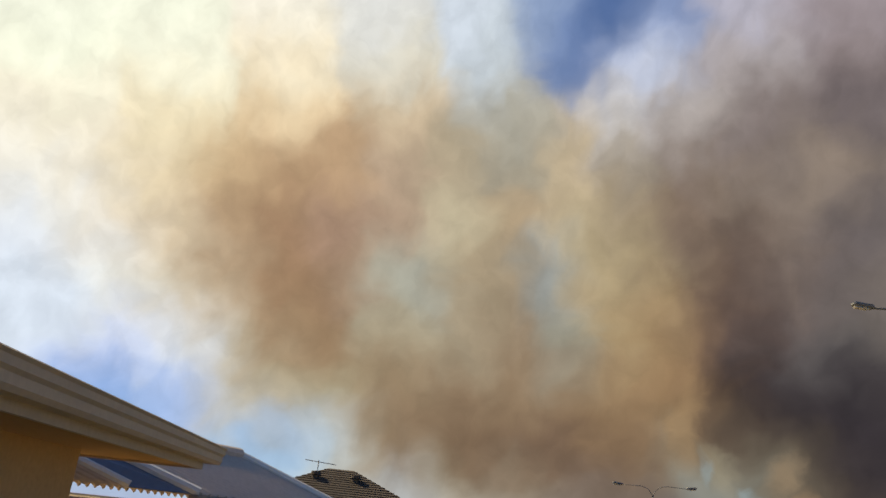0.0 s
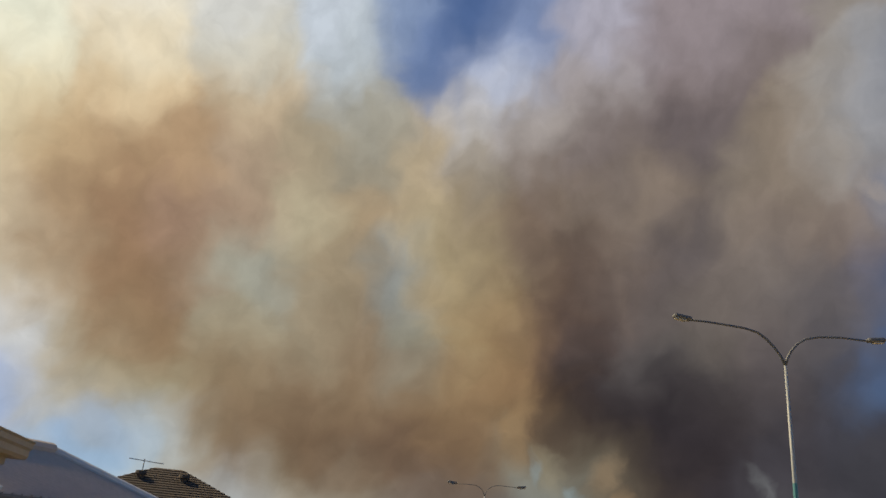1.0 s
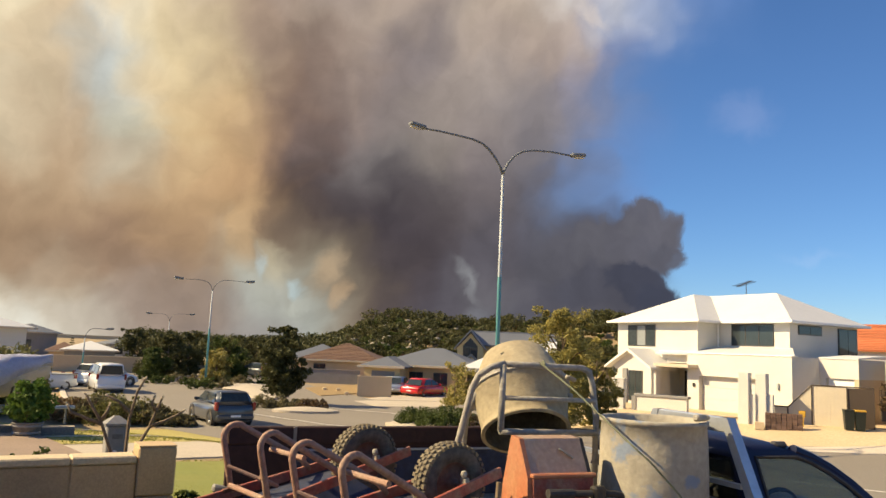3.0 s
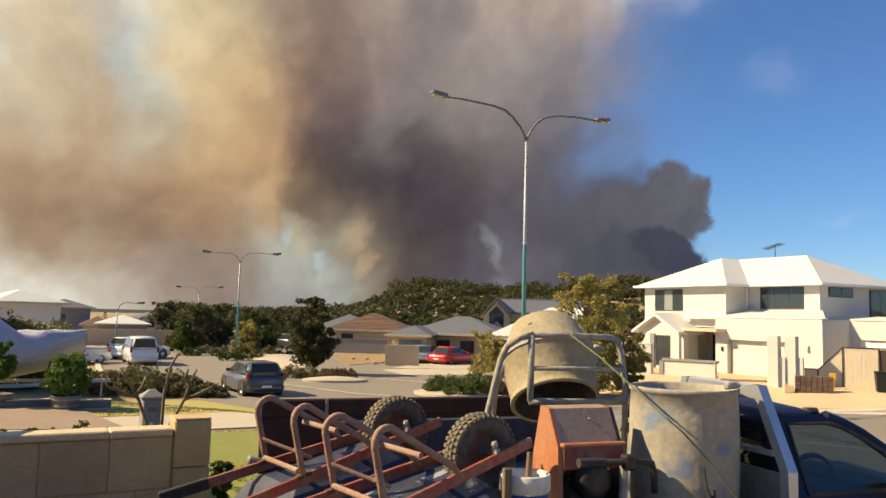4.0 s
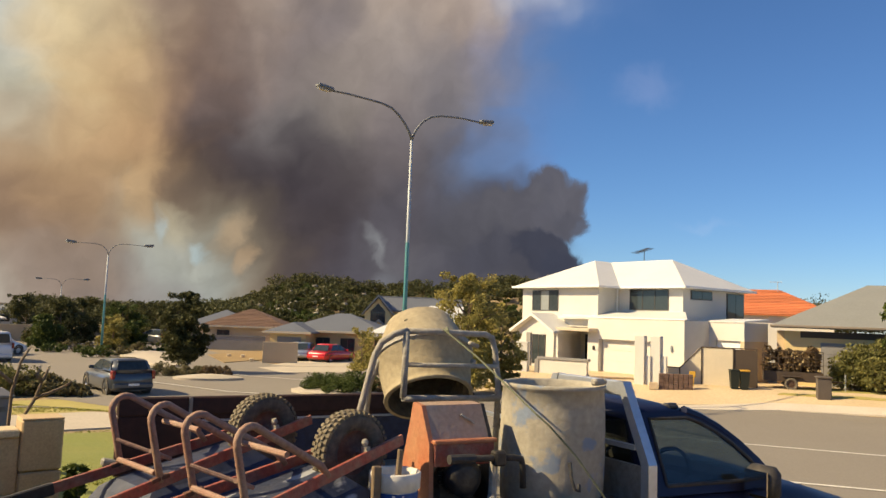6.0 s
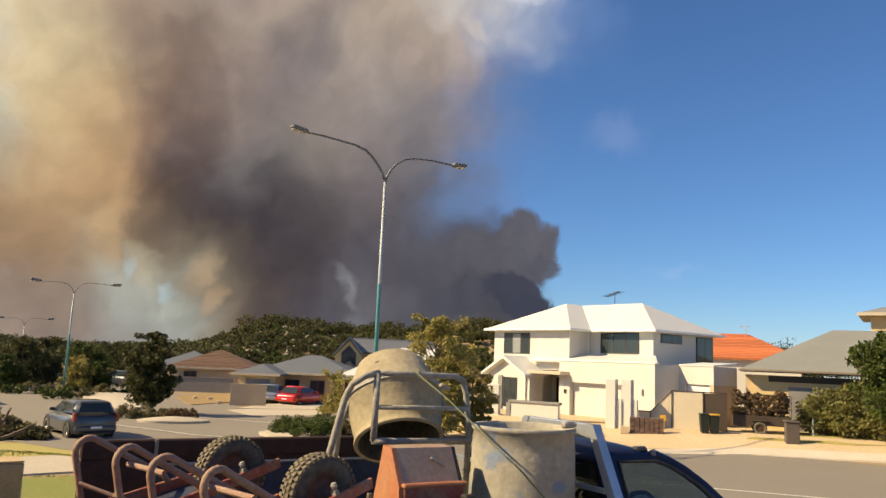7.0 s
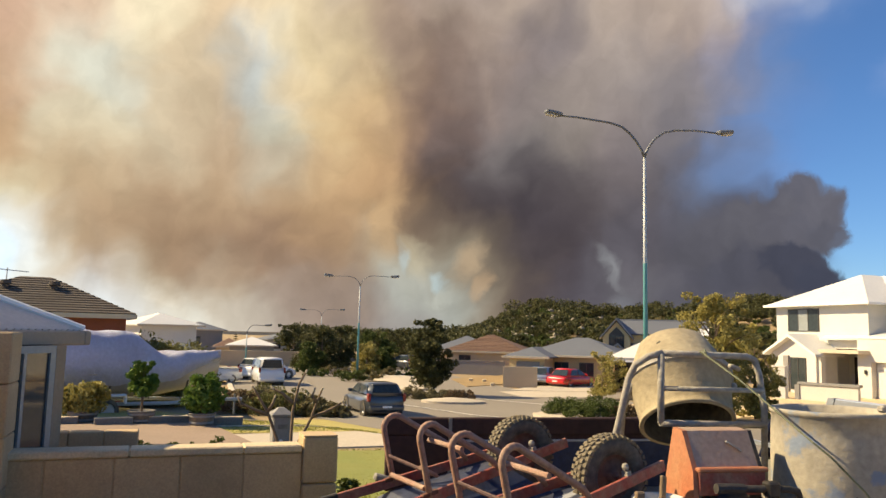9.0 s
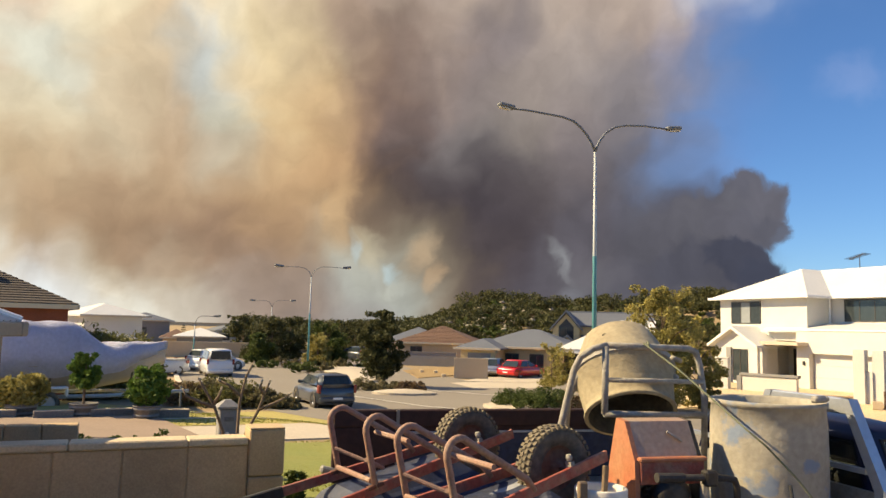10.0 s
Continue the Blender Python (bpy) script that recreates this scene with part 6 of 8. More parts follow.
street_lamp(polar(37.1, 33.0, 0.1), 11.42, [polar(30.8, 31.0, 12.80), polar(42.4, 34.8, 12.75)], "tall twin-armed street lamp with a teal lower pole", 0.06, 0.11, (ARM_RISING, ARM_ARCHED))
street_lamp(polar(16.2, 63.6, 0.0), 7.55, [polar(14.05, 63.0, 8.28), polar(18.55, 64.0, 8.40)], "twin-armed street lamp further along the road", 0.028, 0.10)
street_lamp(polar(13.5, 102, 0.0), 5.75, [polar(12.25, 102, 6.55), polar(14.85, 102, 6.65)], "distant twin-armed street lamp beyond the bend", 0.025, 0.09)
street_lamp(polar(8.2, 78, 0.0), 3.4, [polar(9.5, 78, 4.2)], "single-armed street lamp near the far houses", 0.04, 0.09)


# ---- houses ----
def hip(bm, x0, x1, y0, y1, z, rise, over=0.45, ridge=None, thick=0.12):
    """A hipped roof over the rectangle, with a thin eave."""
    x0, x1, y0, y1 = x0 - over, x1 + over, y0 - over, y1 + over
    w, d = x1 - x0, y1 - y0
    h = min(w, d) / 2
    if w >= d:
        r = [(x0 + h, (y0 + y1) / 2), (x1 - h, (y0 + y1) / 2)]
    else:
        r = [((x0 + x1) / 2, y0 + h), ((x0 + x1) / 2, y1 - h)]
    low = [bm.verts.new((x, y, z - thick)) for x, y in ((x0, y0), (x1, y0), (x1, y1), (x0, y1))]
    a = [bm.verts.new((x, y, z)) for x, y in ((x0, y0), (x1, y0), (x1, y1), (x0, y1))]
    b = [bm.verts.new((x, y, z + rise)) for x, y in r]
    for i in range(4):
        bm.faces.new((low[i], low[(i + 1) % 4], a[(i + 1) % 4], a[i]))
    bm.faces.new(low[::-1])
    if w >= d:
        bm.faces.new((a[0], a[1], b[1], b[0]))
        bm.faces.new((a[1], a[2], b[1]))
        bm.faces.new((a[2], a[3], b[0], b[1]))
        bm.faces.new((a[3], a[0], b[0]))
    else:
        bm.faces.new((a[0], a[1], b[0]))
        bm.faces.new((a[1], a[2], b[1], b[0]))
        bm.faces.new((a[2], a[3], b[1]))
        bm.faces.new((a[3], a[0], b[0], b[1]))


def made_hip(*a, **k):
    bm = bmesh.new()
    hip(bm, *a, **k)
    return bm


def gable(bm, x0, x1, y0, y1, z, rise, thick=0.12):
    """A gabled roof whose ridge runs along y."""
    xm = (x0 + x1) / 2
    prism(bm, [(x0, z), (xm, z + rise), (x1, z), (x1, z - thick), (xm, z + rise - thick * 1.3), (x0, z - thick)], y0, y1)


def window(parent, x0, x1, z0, z1, y, frame_mat=None, panes=2, label="", curtain=False):
    """A framed window on a wall that faces -y: frame, sill and panes."""
    f = frame_mat or M_FRAME_DARK
    bm = bmesh.new()
    e = 0.05
    box(bm, x0, x1, y - 0.05, y + 0.04, z0, z0 + e)
    box(bm, x0, x1, y - 0.05, y + 0.04, z1 - e, z1)
    box(bm, x0, x0 + e, y - 0.05, y + 0.04, z0 + e, z1 - e)
    box(bm, x1 - e, x1, y - 0.05, y + 0.04, z0 + e, z1 - e)
    win = part("window", bm, f, parent, label)
    for i in range(panes):
        a = x0 + e + (x1 - x0 - 2 * e) * i / panes
        b = x0 + e + (x1 - x0 - 2 * e) * (i + 1) / panes
        part("pane", made_box(a, b, y - 0.035, y - 0.02, z0 + e, z1 - e), M_CURTAIN if curtain and i == panes // 2 else M_GLASS, win)
        if i:
            part("mullion", made_box(a - 0.03, a + 0.03, y - 0.05, y + 0.02, z0 + e, z1 - e), f, win)
    return win


def garage_door(parent, x0, x1, z0, z1, y, material, panels=5):
    d = part("garage_door", made_box(x0, x1, y - 0.02, y + 0.05, z0, z1), material, parent)
    for i in range(panels):
        a = z0 + (z1 - z0) * i / panels
        part("panel", made_box(x0 + 0.02, x1 - 0.02, y - 0.035, y - 0.02, a + 0.015, a + (z1 - z0) / panels - 0.015, bevel=0.006), material, d)


def white_house():
    """Two white storeys: local x runs along the front, y goes inwards, the origin at the left front eave."""
    m = Matrix.Translation((39.7, 39.4, 0.55)) @ Matrix.Rotation(radians(-93.5), 4, "Z")
    t = thing("white_house", m, "white rendered two-storey house with pale hipped roofs", "house")
    E = 5.50
    part("upper_wall", made_box(0.5, 7.7, 0.45, 9, 2.9, E), M_RENDER_WHITE, t, "white rendered upper wall")
    part("upper_wall", made_box(7.7, 12.75, 2.45, 9, 2.9, E), M_RENDER_WHITE, t)
    bm = made_hip(0.5, 7.7, 0.45, 9, E + 0.12, 2.02, 0.5)
    part("roof", bm, M_ROOF_WHITE, t, "pale hipped roof")
    part("roof", made_hip(0.55, 12.75, 2.45, 9, E + 0.125, 2.0, 0.5), M_ROOF_WHITE, t, "pale hipped roof")
    bm = bmesh.new()
    box(bm, -0.05, 8.25, -0.17, -0.05, E - 0.02, E + 0.14, None, 0.02)
    box(bm, 8.25, 13.3, 1.83, 1.95, E - 0.02, E + 0.14, None, 0.02)
    box(bm, 13.25, 13.37, 1.83, 9.5, E - 0.02, E + 0.14, None, 0.02)
    box(bm, 8.2, 8.32, -0.17, 1.9, E - 0.02, E + 0.14, None, 0.02)
    part("gutter", bm, M_TRIM_WHITE, t, "white gutter")
    window(t, 1.55, 4.1, 3.92, 5.35, 0.45, None, 3, "dark-framed triple window", True)
    window(t, 8.65, 11.7, 4.12, 5.44, 2.45, None, 3, "dark-framed triple window", False)
    # shaded side wall: its windows face local +x
    side = Matrix(((0, -1, 0, 12.75), (1, 0, 0, 0), (0, 0, 1, 0), (0, 0, 0, 1)))

    def side_window(a, b, z0, z1, panes):
        bm = bmesh.new()
        box(bm, a, b, -0.05, 0.03, z0, z1, side)
        w = part("window", bm, M_FRAME_DARK, t, "dark side window")
        for i in range(panes):
            q = a + 0.06 + (b - a - 0.12) * i / panes
            part("pane", made_box(q, q + (b - a - 0.12) / panes - 0.04, -0.07, -0.045, z0 + 0.06, z1 - 0.06, side), M_GLASS, w)

    side_window(3.2, 5.4, 4.85, 5.42, 2)
    side_window(7.0, 8.9, 3.65, 5.40, 2)
    part("downpipe", made_tube([(7.8, 2.2, 2.95), (7.8, 2.2, E)], 0.05, 8), M_TRIM_WHITE, t)
    # lower storey
    part("lower_wall", made_box(0.3, 4.6, 0.3, 9, -0.6, 2.9), M_RENDER_WHITE, t, "white rendered lower wall")
    part("lower_wall", made_box(4.6, 7.6, 2.2, 9, -0.6, 2.9), M_RENDER_WHITE, t)
    part("garage_wall", made_box(7.6, 8.5, -0.35, 8, -0.6, 3.50), M_RENDER_WHITE, t)
    part("garage_wall", made_box(8.5, 13.45, 0.05, 8, -0.6, 2.2), M_RENDER_WHITE, t)
    part("garage_wall", made_box(8.5, 13.45, -0.35, 8, 2.2, 3.50), M_RENDER_WHITE, t)
    part("garage_wall", made_box(13.45, 14.9, -0.35, 8, -0.6, 3.50), M_RENDER_WHITE, t)
    garage_door(t, 8.55, 13.40, -0.5, 2.18, 0.02, M_RENDER_WHITE, 4)
    part("side_wing", made_box(14.9, 15.3, 2.0, 4.4, -0.6, 3.50), M_RENDER_WHITE, t)
    part("side_wing", made_box(15.3, 16.9, 2.2, 4.4, -0.6, 2.45), M_RENDER_WHITE, t)
    part("side_wing", made_box(15.3, 17.15, 2.0, 4.4, 2.45, 3.50), M_RENDER_WHITE, t)
    # tan on the wing's shaded end: shade put into the colour
    part("side_wing", made_box(16.9, 17.15, 2.0, 4.4, -0.6, 2.45), M_RENDER_TAN, t, "tan end wall with the shade of its side put into the colour")
    garage_door(t, 15.32, 16.88, -0.5, 2.43, 2.18, M_TRIM_WHITE, 5)
    part("parapet", made_box(7.55, 14.95, -0.40, 0.1, 3.50, 3.57, bevel=0.02), M_TRIM_WHITE, t)
    part("skillion_roof", quad_sheet([(4.6, -0.1, 3.50), (14.9, -0.1, 3.59), (12.9, 2.5, 4.05), (7.7, 2.5, 4.05), (7.7, 0.45, 3.70), (4.6, 0.45, 3.70)], 0.1), M_ROOF_WHITE, t, "pale low roof over the garage")
    part("skillion_roof", quad_sheet([(14.9, 1.95, 3.57), (17.2, 1.95, 3.57), (17.2, 4.4, 3.75), (14.9, 4.4, 3.75)], 0.08), M_ROOF_WHITE, t)
    # gabled bay and porch
    bm = bmesh.new()
    prism(bm, [(1.9, -0.6), (1.9, 2.55), (3.75, 3.55), (5.5, 2.55), (5.5, -0.6)], -1.3, 0.35)
    part("bay", bm, M_RENDER_WHITE, t, "gabled front bay")
    bm = bmesh.new()
    gable(bm, 1.6, 5.9, -1.75, 0.5, 2.55, 1.2, 0.16)
    part("bay_roof", bm, M_ROOF_WHITE, t, "pale gabled roof")
    window(t, 3.5, 4.75, 0.35, 2.3, -1.3, None, 2, "dark-framed bay window")
    part("reveal", made_box(3.0, 3.4, -1.42, -1.28, 0.2, 2.4), M_GREYWALL, t)
    part("porch_roof", made_box(5.55, 8.45, -1.2, 2.3, 2.62, 2.84, bevel=0.02), M_GUTTER, t, "flat porch roof")
    part("porch_post", made_box(5.2, 5.75, -1.15, -0.75, -0.6, 2.62), M_RENDER_WHITE, t)
    # dark sheet at the back of the porch: its shade as colour
    part("entrance", made_box(5.1, 7.6, 2.1, 2.18, -0.5, 2.4), M_RECESS_SHADE, t, "dark panel painted for the shade of the entrance recess")
    part("front_door", made_box(6.3, 7.25, 2.05, 2.1, -0.5, 1.75, bevel=0.01), M_BROWN, t, "dark front door")
    part("wall_lamp", made_box(8.1, 8.22, -0.47, -0.35, 1.5, 1.75, bevel=0.02), M_FRAME_DARK, t)
    part("wall_lamp", made_box(14.0, 14.12, -0.47, -0.35, 1.7, 2.05, bevel=0.02), M_GALV, t)
    part("meter_box", made_box(0.5, 0.85, 0.20, 0.3, 0.3, 0.9, bevel=0.02), M_FRAME_DARK, t)
    a = thing("roof_antenna", m @ Matrix.Translation((6.9, 6.0, 7.3)), "thin dark television antenna on the white roof", "antenna")
    part("mast", made_tube([(0, 0, -0.6), (0, 0, 1.15)], 0.025, 6), M_FRAME_DARK, a)
    part("boom", made_tube([(-0.9, 0.2, 0.95), (0.5, -0.1, 1.25)], 0.03, 6), M_FRAME_DARK, a)
    for i in range(9):
        z = 0.96 + 0.034 * i
        part("element", made_tube([(-0.85 + 0.16 * i, -0.35, z), (-0.85 + 0.16 * i, 0.5, z)], 0.016, 5), M_FRAME_DARK, a)


white_house()


def facing(az, dist, z=None, turn=0.0):
    """A frame whose -y side looks back along the bearing, turned by some degrees."""
    return Matrix.Translation(polar(az, dist, z)) @ Matrix.Rotation(radians(-az + turn), 4, "Z")


def garden_front():
    s = thing("boundary_wall", facing(49.0, 45.5, 0.25, -21), "white rendered front wall with a dark cap", "wall")
    part("panel", made_box(-1.5, 1.45, -0.15, 0.15, -0.2, 1.25, bevel=0.02), M_RENDER_WHITE, s)
    part("cap", made_box(-1.6, 1.55, -0.22, 0.22, 1.25, 1.40, bevel=0.02), M_GREYWALL, s, "dark grey cap")
    part("end_post", made_box(-1.75, -1.5, -0.2, 0.2, -0.2, 1.25), M_GREYWALL, s)
    for az in (46.0,):
        p = thing("gate_pillar", facing(az, 46.5, 0.3, -20), "white rendered pillar beside the front wall", "pillar", "front pillars")
        part("shaft", made_box(-0.35, 0.35, -0.2, 0.2, -0.3, 2.1, bevel=0.02), M_RENDER_WHITE, p)
        part("cap", made_box(-0.37, 0.37, -0.22, 0.22, 2.1, 2.15), M_RENDER_WHITE, p)
    for az, h in ((54.45, 2.75), (55.55, 2.75)):
        p = thing("gate_pillar", facing(az, 42.5, 0.4, -18), "tall white rendered gate pillar", "pillar", "gate pillars")
        part("shaft", made_box(-0.27, 0.27, -0.25, 0.25, -0.4, h, bevel=0.02), M_RENDER_WHITE, p)
        part("infill", made_box(0.27, 0.55, -0.1, 0.1, -0.4, h * 0.62), M_RENDER_WHITE, p)
    w = thing("low_wall", facing(52.3, 44.0, 0.3, 8), "low cream retaining wall along the driveway", "wall")
    part("wall", made_box(-1.0, 1.7, -0.15, 0.15, -0.3, 0.45, bevel=0.02), M_RENDER_TAN, w)
    part("cap", made_box(-1.05, 1.75, -0.2, 0.2, 0.45, 0.52, bevel=0.01), M_CAP, w)
    b = thing("paver_stack", facing(56.9, 41.3, None, 6), "stacked dark pavers in front of the fence", "pavers")
    rnd = random.Random(8)
    for i in range(7):
        for k in range(8):
            part("paver", made_box(-0.85 + 0.24 * i, -0.63 + 0.24 * i, -0.15 + rnd.uniform(-0.02, 0.02), 0.15, 0.105 * k, 0.105 * k + 0.095, bevel=0.006), M_PAVER, b)
    part("kerb_block", made_box(-1.35, -0.92, -0.25, 0.15, 0.0, 0.36, bevel=0.01), M_RENDER_TAN, b)
    # stepped steel fence
    f = thing("steel_fence", facing(59.0, 43.3, 0.5, -6), "tan ribbed steel fence with brown posts", "fence")
    part("panel", made_box(-2.9, -1.40, 0, 0.03, -0.4, 1.0), M_FENCE, f)
    bm = bmesh.new()
    prism(bm, [(-1.40, -0.4), (-1.40, 1.0), (-0.30, 2.15), (-0.30, -0.4)], 0.0, 0.03)
    part("panel", bm, M_FENCE, f)
    part("panel", made_box(-0.30, 1.27, 0, 0.03, -0.4, 2.15), M_FENCE, f)
    for i in range(13):
        x = -1.37 + 0.2 * i
        part("rib", made_box(x, x + 0.09, -0.006, 0.0, -0.4, min(2.1, 0.98 + (x + 1.40) * 1.04)), M_FENCE, f)
    part("panel", made_box(1.30, 2.40, 0.0, 0.03, -0.4, 2.12), M_BROWN, f, "brown end panel")
    for x, h in ((-2.9, 1.05), (-1.42, 1.05), (-0.30, 2.2), (1.285, 2.2), (2.43, 2.2)):
        part("post", made_box(x - 0.03, x + 0.03, -0.05, 0.05, -0.4, h), M_BROWN, f)
    part("rail", made_tube([(-2.9, -0.01, 1.02), (-1.40, -0.01, 1.02), (-0.30, -0.01, 2.17), (2.43, -0.01, 2.17)], 0.035, 6), M_BROWN, f)
    n = thing("notice", facing(58.0, 42.4, 0.5, -6), "small yellow sign on the fence", "sign")
    part("board", made_box(-0.16, 0.16, -0.03, 0.0, 0.60, 0.92, bevel=0.02), M_YELLOWLID, n)
    part("stake", made_box(-0.07, 0.07, -0.02, 0.0, 0.0, 0.60), M_YELLOWLID, n)
    for az, lid in ((60.75, M_BIN), (61.4, M_YELLOWLID)):
        q = thing("wheelie_bin", facing(az, 42.2, None, 10) @ Matrix.Diagonal((0.78, 0.85, 0.95, 1)), "dark green wheeled rubbish bin by the fence", "bin", "rubbish bins")
        bm = bmesh.new()
        loft(bm, [[(-0.22, -0.25, 0.08), (0.22, -0.25, 0.08), (0.22, 0.25, 0.08), (-0.22, 0.25, 0.08)], [(-0.29, -0.33, 1.0), (0.29, -0.33, 1.0), (0.29, 0.33, 1.0), (-0.29, 0.33, 1.0)]])
        part("body", bm, M_BIN, q)
        part("lid", made_box(-0.31, 0.31, -0.36, 0.36, 1.0, 1.08, bevel=0.03), lid, q)
        part("wheel", made_lathe([(0, -0.03), (0.1, -0.03), (0.1, 0.03), (0, 0.03)], 12, Matrix.Translation((0.28, 0.25, 0.1)) @ Matrix.Rotation(radians(90), 4, "Y")), M_RUBBER2, q)
    p = thing("brick_post", facing(66.3, 41.0, None, 10), "short grey-brown letterbox post with a capped top", "post")
    part("shaft", made_box(-0.30, 0.30, -0.28, 0.28, -0.2, 1.0, bevel=0.02), M_POST, p)
    part("cap", made_box(-0.36, 0.36, -0.34, 0.34, 1.0, 1.10, bevel=0.04), M_POST, p)


M_RUBBER2 = mat("black_rubber", (0.02, 0.02, 0.02), 0.85, 0, 30, 0.2, 3, 0.4, bump=0.1)
garden_front()


def cage_trailer():
    t = thing("cage_trailer", place_facing(64.4, 44.5, 150), "steel cage trailer heaped with dry branches", "trailer")
    part("bed", made_box(-1.4, 1.4, -0.8, 0.8, 0.45, 0.55), M_BROWN, t)
    for y in (-0.8, 0.77):
        part("side", made_box(-1.4, 1.4, y, y + 0.03, 0.55, 0.95), M_BROWN, t, "rusty brown steel side")
    for x in (-1.4, 1.37):
        part("end", made_box(x, x + 0.03, -0.8, 0.8, 0.55, 0.95), M_BROWN, t, "rusty brown steel end")
    for i in range(9):
        x = -1.4 + 0.35 * i
        for y in (-0.79, 0.79):
            part("cage_bar", made_tube([(x, y, 0.95), (x, y, 2.0)], 0.015, 5), M_BROWN, t)
    for z in (1.3, 1.65, 2.0):
        part("cage_rail", made_tube([(-1.4, -0.8, z), (1.4, -0.8, z), (1.4, 0.8, z), (-1.4, 0.8, z), (-1.4, -0.8, z)], 0.018, 5), M_BROWN, t)
    for y in (-0.85, 0.85):
        road_wheel(t, (-0.1, y, 0.32), 0.32, 0.2, M_RUSTY2)
        part("mudguard", made_box(-0.55, 0.35, y - 0.12, y + 0.12, 0.68, 0.74, bevel=0.02), M_BROWN, t)
    part("drawbar", made_tube([(1.4, 0, 0.5), (2.6, 0, 0.5)], 0.05, 6), M_BROWN, t)
    part("jockey_wheel", made_tube([(2.5, 0, 0.05), (2.5, 0, 0.9)], 0.05, 6), M_GALV, t)
    rnd = random.Random(5)
    cs = [(rnd.uniform(-1.25, 1.25), rnd.uniform(-0.65, 0.65), rnd.uniform(0.8, 2.15)) for _ in range(60)]
    b = thing("branch_heap", place_facing(64.4, 44.5, 150), "heap of dry cut branches filling the trailer", "branches", kind="stuff")
    leaf_part("twigs", leaf_cloud("twigs", cs, [0.22] * 60, 40, 0.12, L_DRY, 5), b)


M_RUSTY2 = mat("brown_wheel", (0.10, 0.06, 0.04), 0.8, 0.1, 30, 0.2, 4, 0.4)
cage_trailer()


def tile_rows(parent, corners, rows, material, lift=0.05):
    """Overlapping tile courses on a roof plane: corners are eave left, eave right, top right, top left."""
    a, b, c, d = map(Vector, corners)
    nrm = (b - a).cross(d - a).normalized()
    if nrm.z < 0:
        nrm = -nrm
    for i in range(rows):
        k0, k1 = i / rows, min(1.0, (i + 1.15) / rows)
        p, q, r, s = a.lerp(d, k0), b.lerp(c, k0), b.lerp(c, k1), a.lerp(d, k1)
        bm = bmesh.new()
        lo = [bm.verts.new(v + nrm * lift) for v in (p, q)] + [bm.verts.new(v + nrm * 0.012) for v in (r, s)]
        under = [bm.verts.new(v - nrm * 0.005) for v in (p, q)]
        bm.faces.new(lo)
        bm.faces.new((lo[0], under[0], under[1], lo[1]))
        part("tile_course", bm, material, parent)


def grey_roof_house():
    t = thing("bungalow", facing(70.0, 47.5, 0.6, 6), "yellow rendered bungalow with a wide taupe hipped roof", "house")
    part("wall", made_box(-5.0, 12, 0, 9, -0.8, 3.1), M_YELLOW, t, "yellow rendered wall")
    roof = part("roof", made_hip(-5.0, 12, 0, 9, 3.40, 2.55, 0.7), M_ROOF_TAUPE, t, "taupe steel roof")
    # gutter line in the darkened gutter colour
    part("gutter", made_box(-5.75, 12.7, -0.82, -0.70, 3.30, 3.43, bevel=0.02), M_GUTTER_DARK, t)
    part("fascia", made_box(-4.2, 12, -0.05, 0.0, 2.75, 3.1), M_BROWN, t)
    garage_door(t, -3.2, 3.0, -0.6, 2.5, -0.02, M_GREYWALL, 5)
    window(t, 4.5, 7.0, 0.8, 2.4, 0.0, None, 2)
    part("porch", made_box(-5.4, -5.0, 0.5, 3, -0.8, 3.1), M_RENDER_TAN, t)


grey_roof_house()


def orange_roof_house():
    t = thing("orange_roof_house", facing(62.6, 78, 0.85, 0), "house with a bright terracotta tiled roof behind", "house")
    part("wall", made_box(-8.5, 6, 0, 9, -0.8, 4.2), M_RENDER_WHITE, t)
    roof = part("roof", made_hip(-8.5, 6, 0, 9, 4.3, 2.5, 0.5), M_ROOF_ORANGE, t, "terracotta tiled roof")
    tile_rows(roof, ((-9.0, -0.5, 4.3), (6.5, -0.5, 4.3), (1.5, 4.5, 6.8), (-4.0, 4.5, 6.8)), 16, M_ROOF_ORANGE)
    tile_rows(roof, ((6.5, -0.5, 4.3), (6.5, 9.5, 4.3), (1.5, 4.5, 6.8), (1.5, 4.5, 6.8)), 16, M_ROOF_ORANGE)
    a = thing("roof_antenna", facing(64.4, 82, 7.0), "small television antenna on the terracotta roof", "antenna")
    part("mast", made_tube([(-1.2, 0, -0.4), (-1.2, 0, 1.4)], 0.03, 5), M_GALV, a)
    part("boom", made_tube([(-1.9, 0, 1.4), (-0.8, 0, 1.4)], 0.03, 5), M_GALV, a)


orange_roof_house()


def far_right_house():
    t = thing("two_storey_house", facing(73.3, 70, 0.6, 0), "cream two-storey house with deep flat eaves", "house")
    part("wall", made_box(-2.6, 6, 0, 8, -0.6, 8.2), M_YELLOW, t)
    part("roof", made_hip(-2.6, 6, 0, 8, 8.3, 1.6, 0.9), M_ROOF_TAUPE, t)
    part("eave", made_box(-3.5, 6.9, -0.95, -0.8, 8.1, 8.35), M_GUTTER, t)
    part("awning", made_box(-3.2, -2.6, -0.6, 3, 6.6, 6.85), M_ROOF_TAUPE, t)
    part("balcony_rail", made_box(-5.2, -2.6, 2.0, 2.2, 5.6, 6.2), M_RENDER_WHITE, t)


far_right_house()


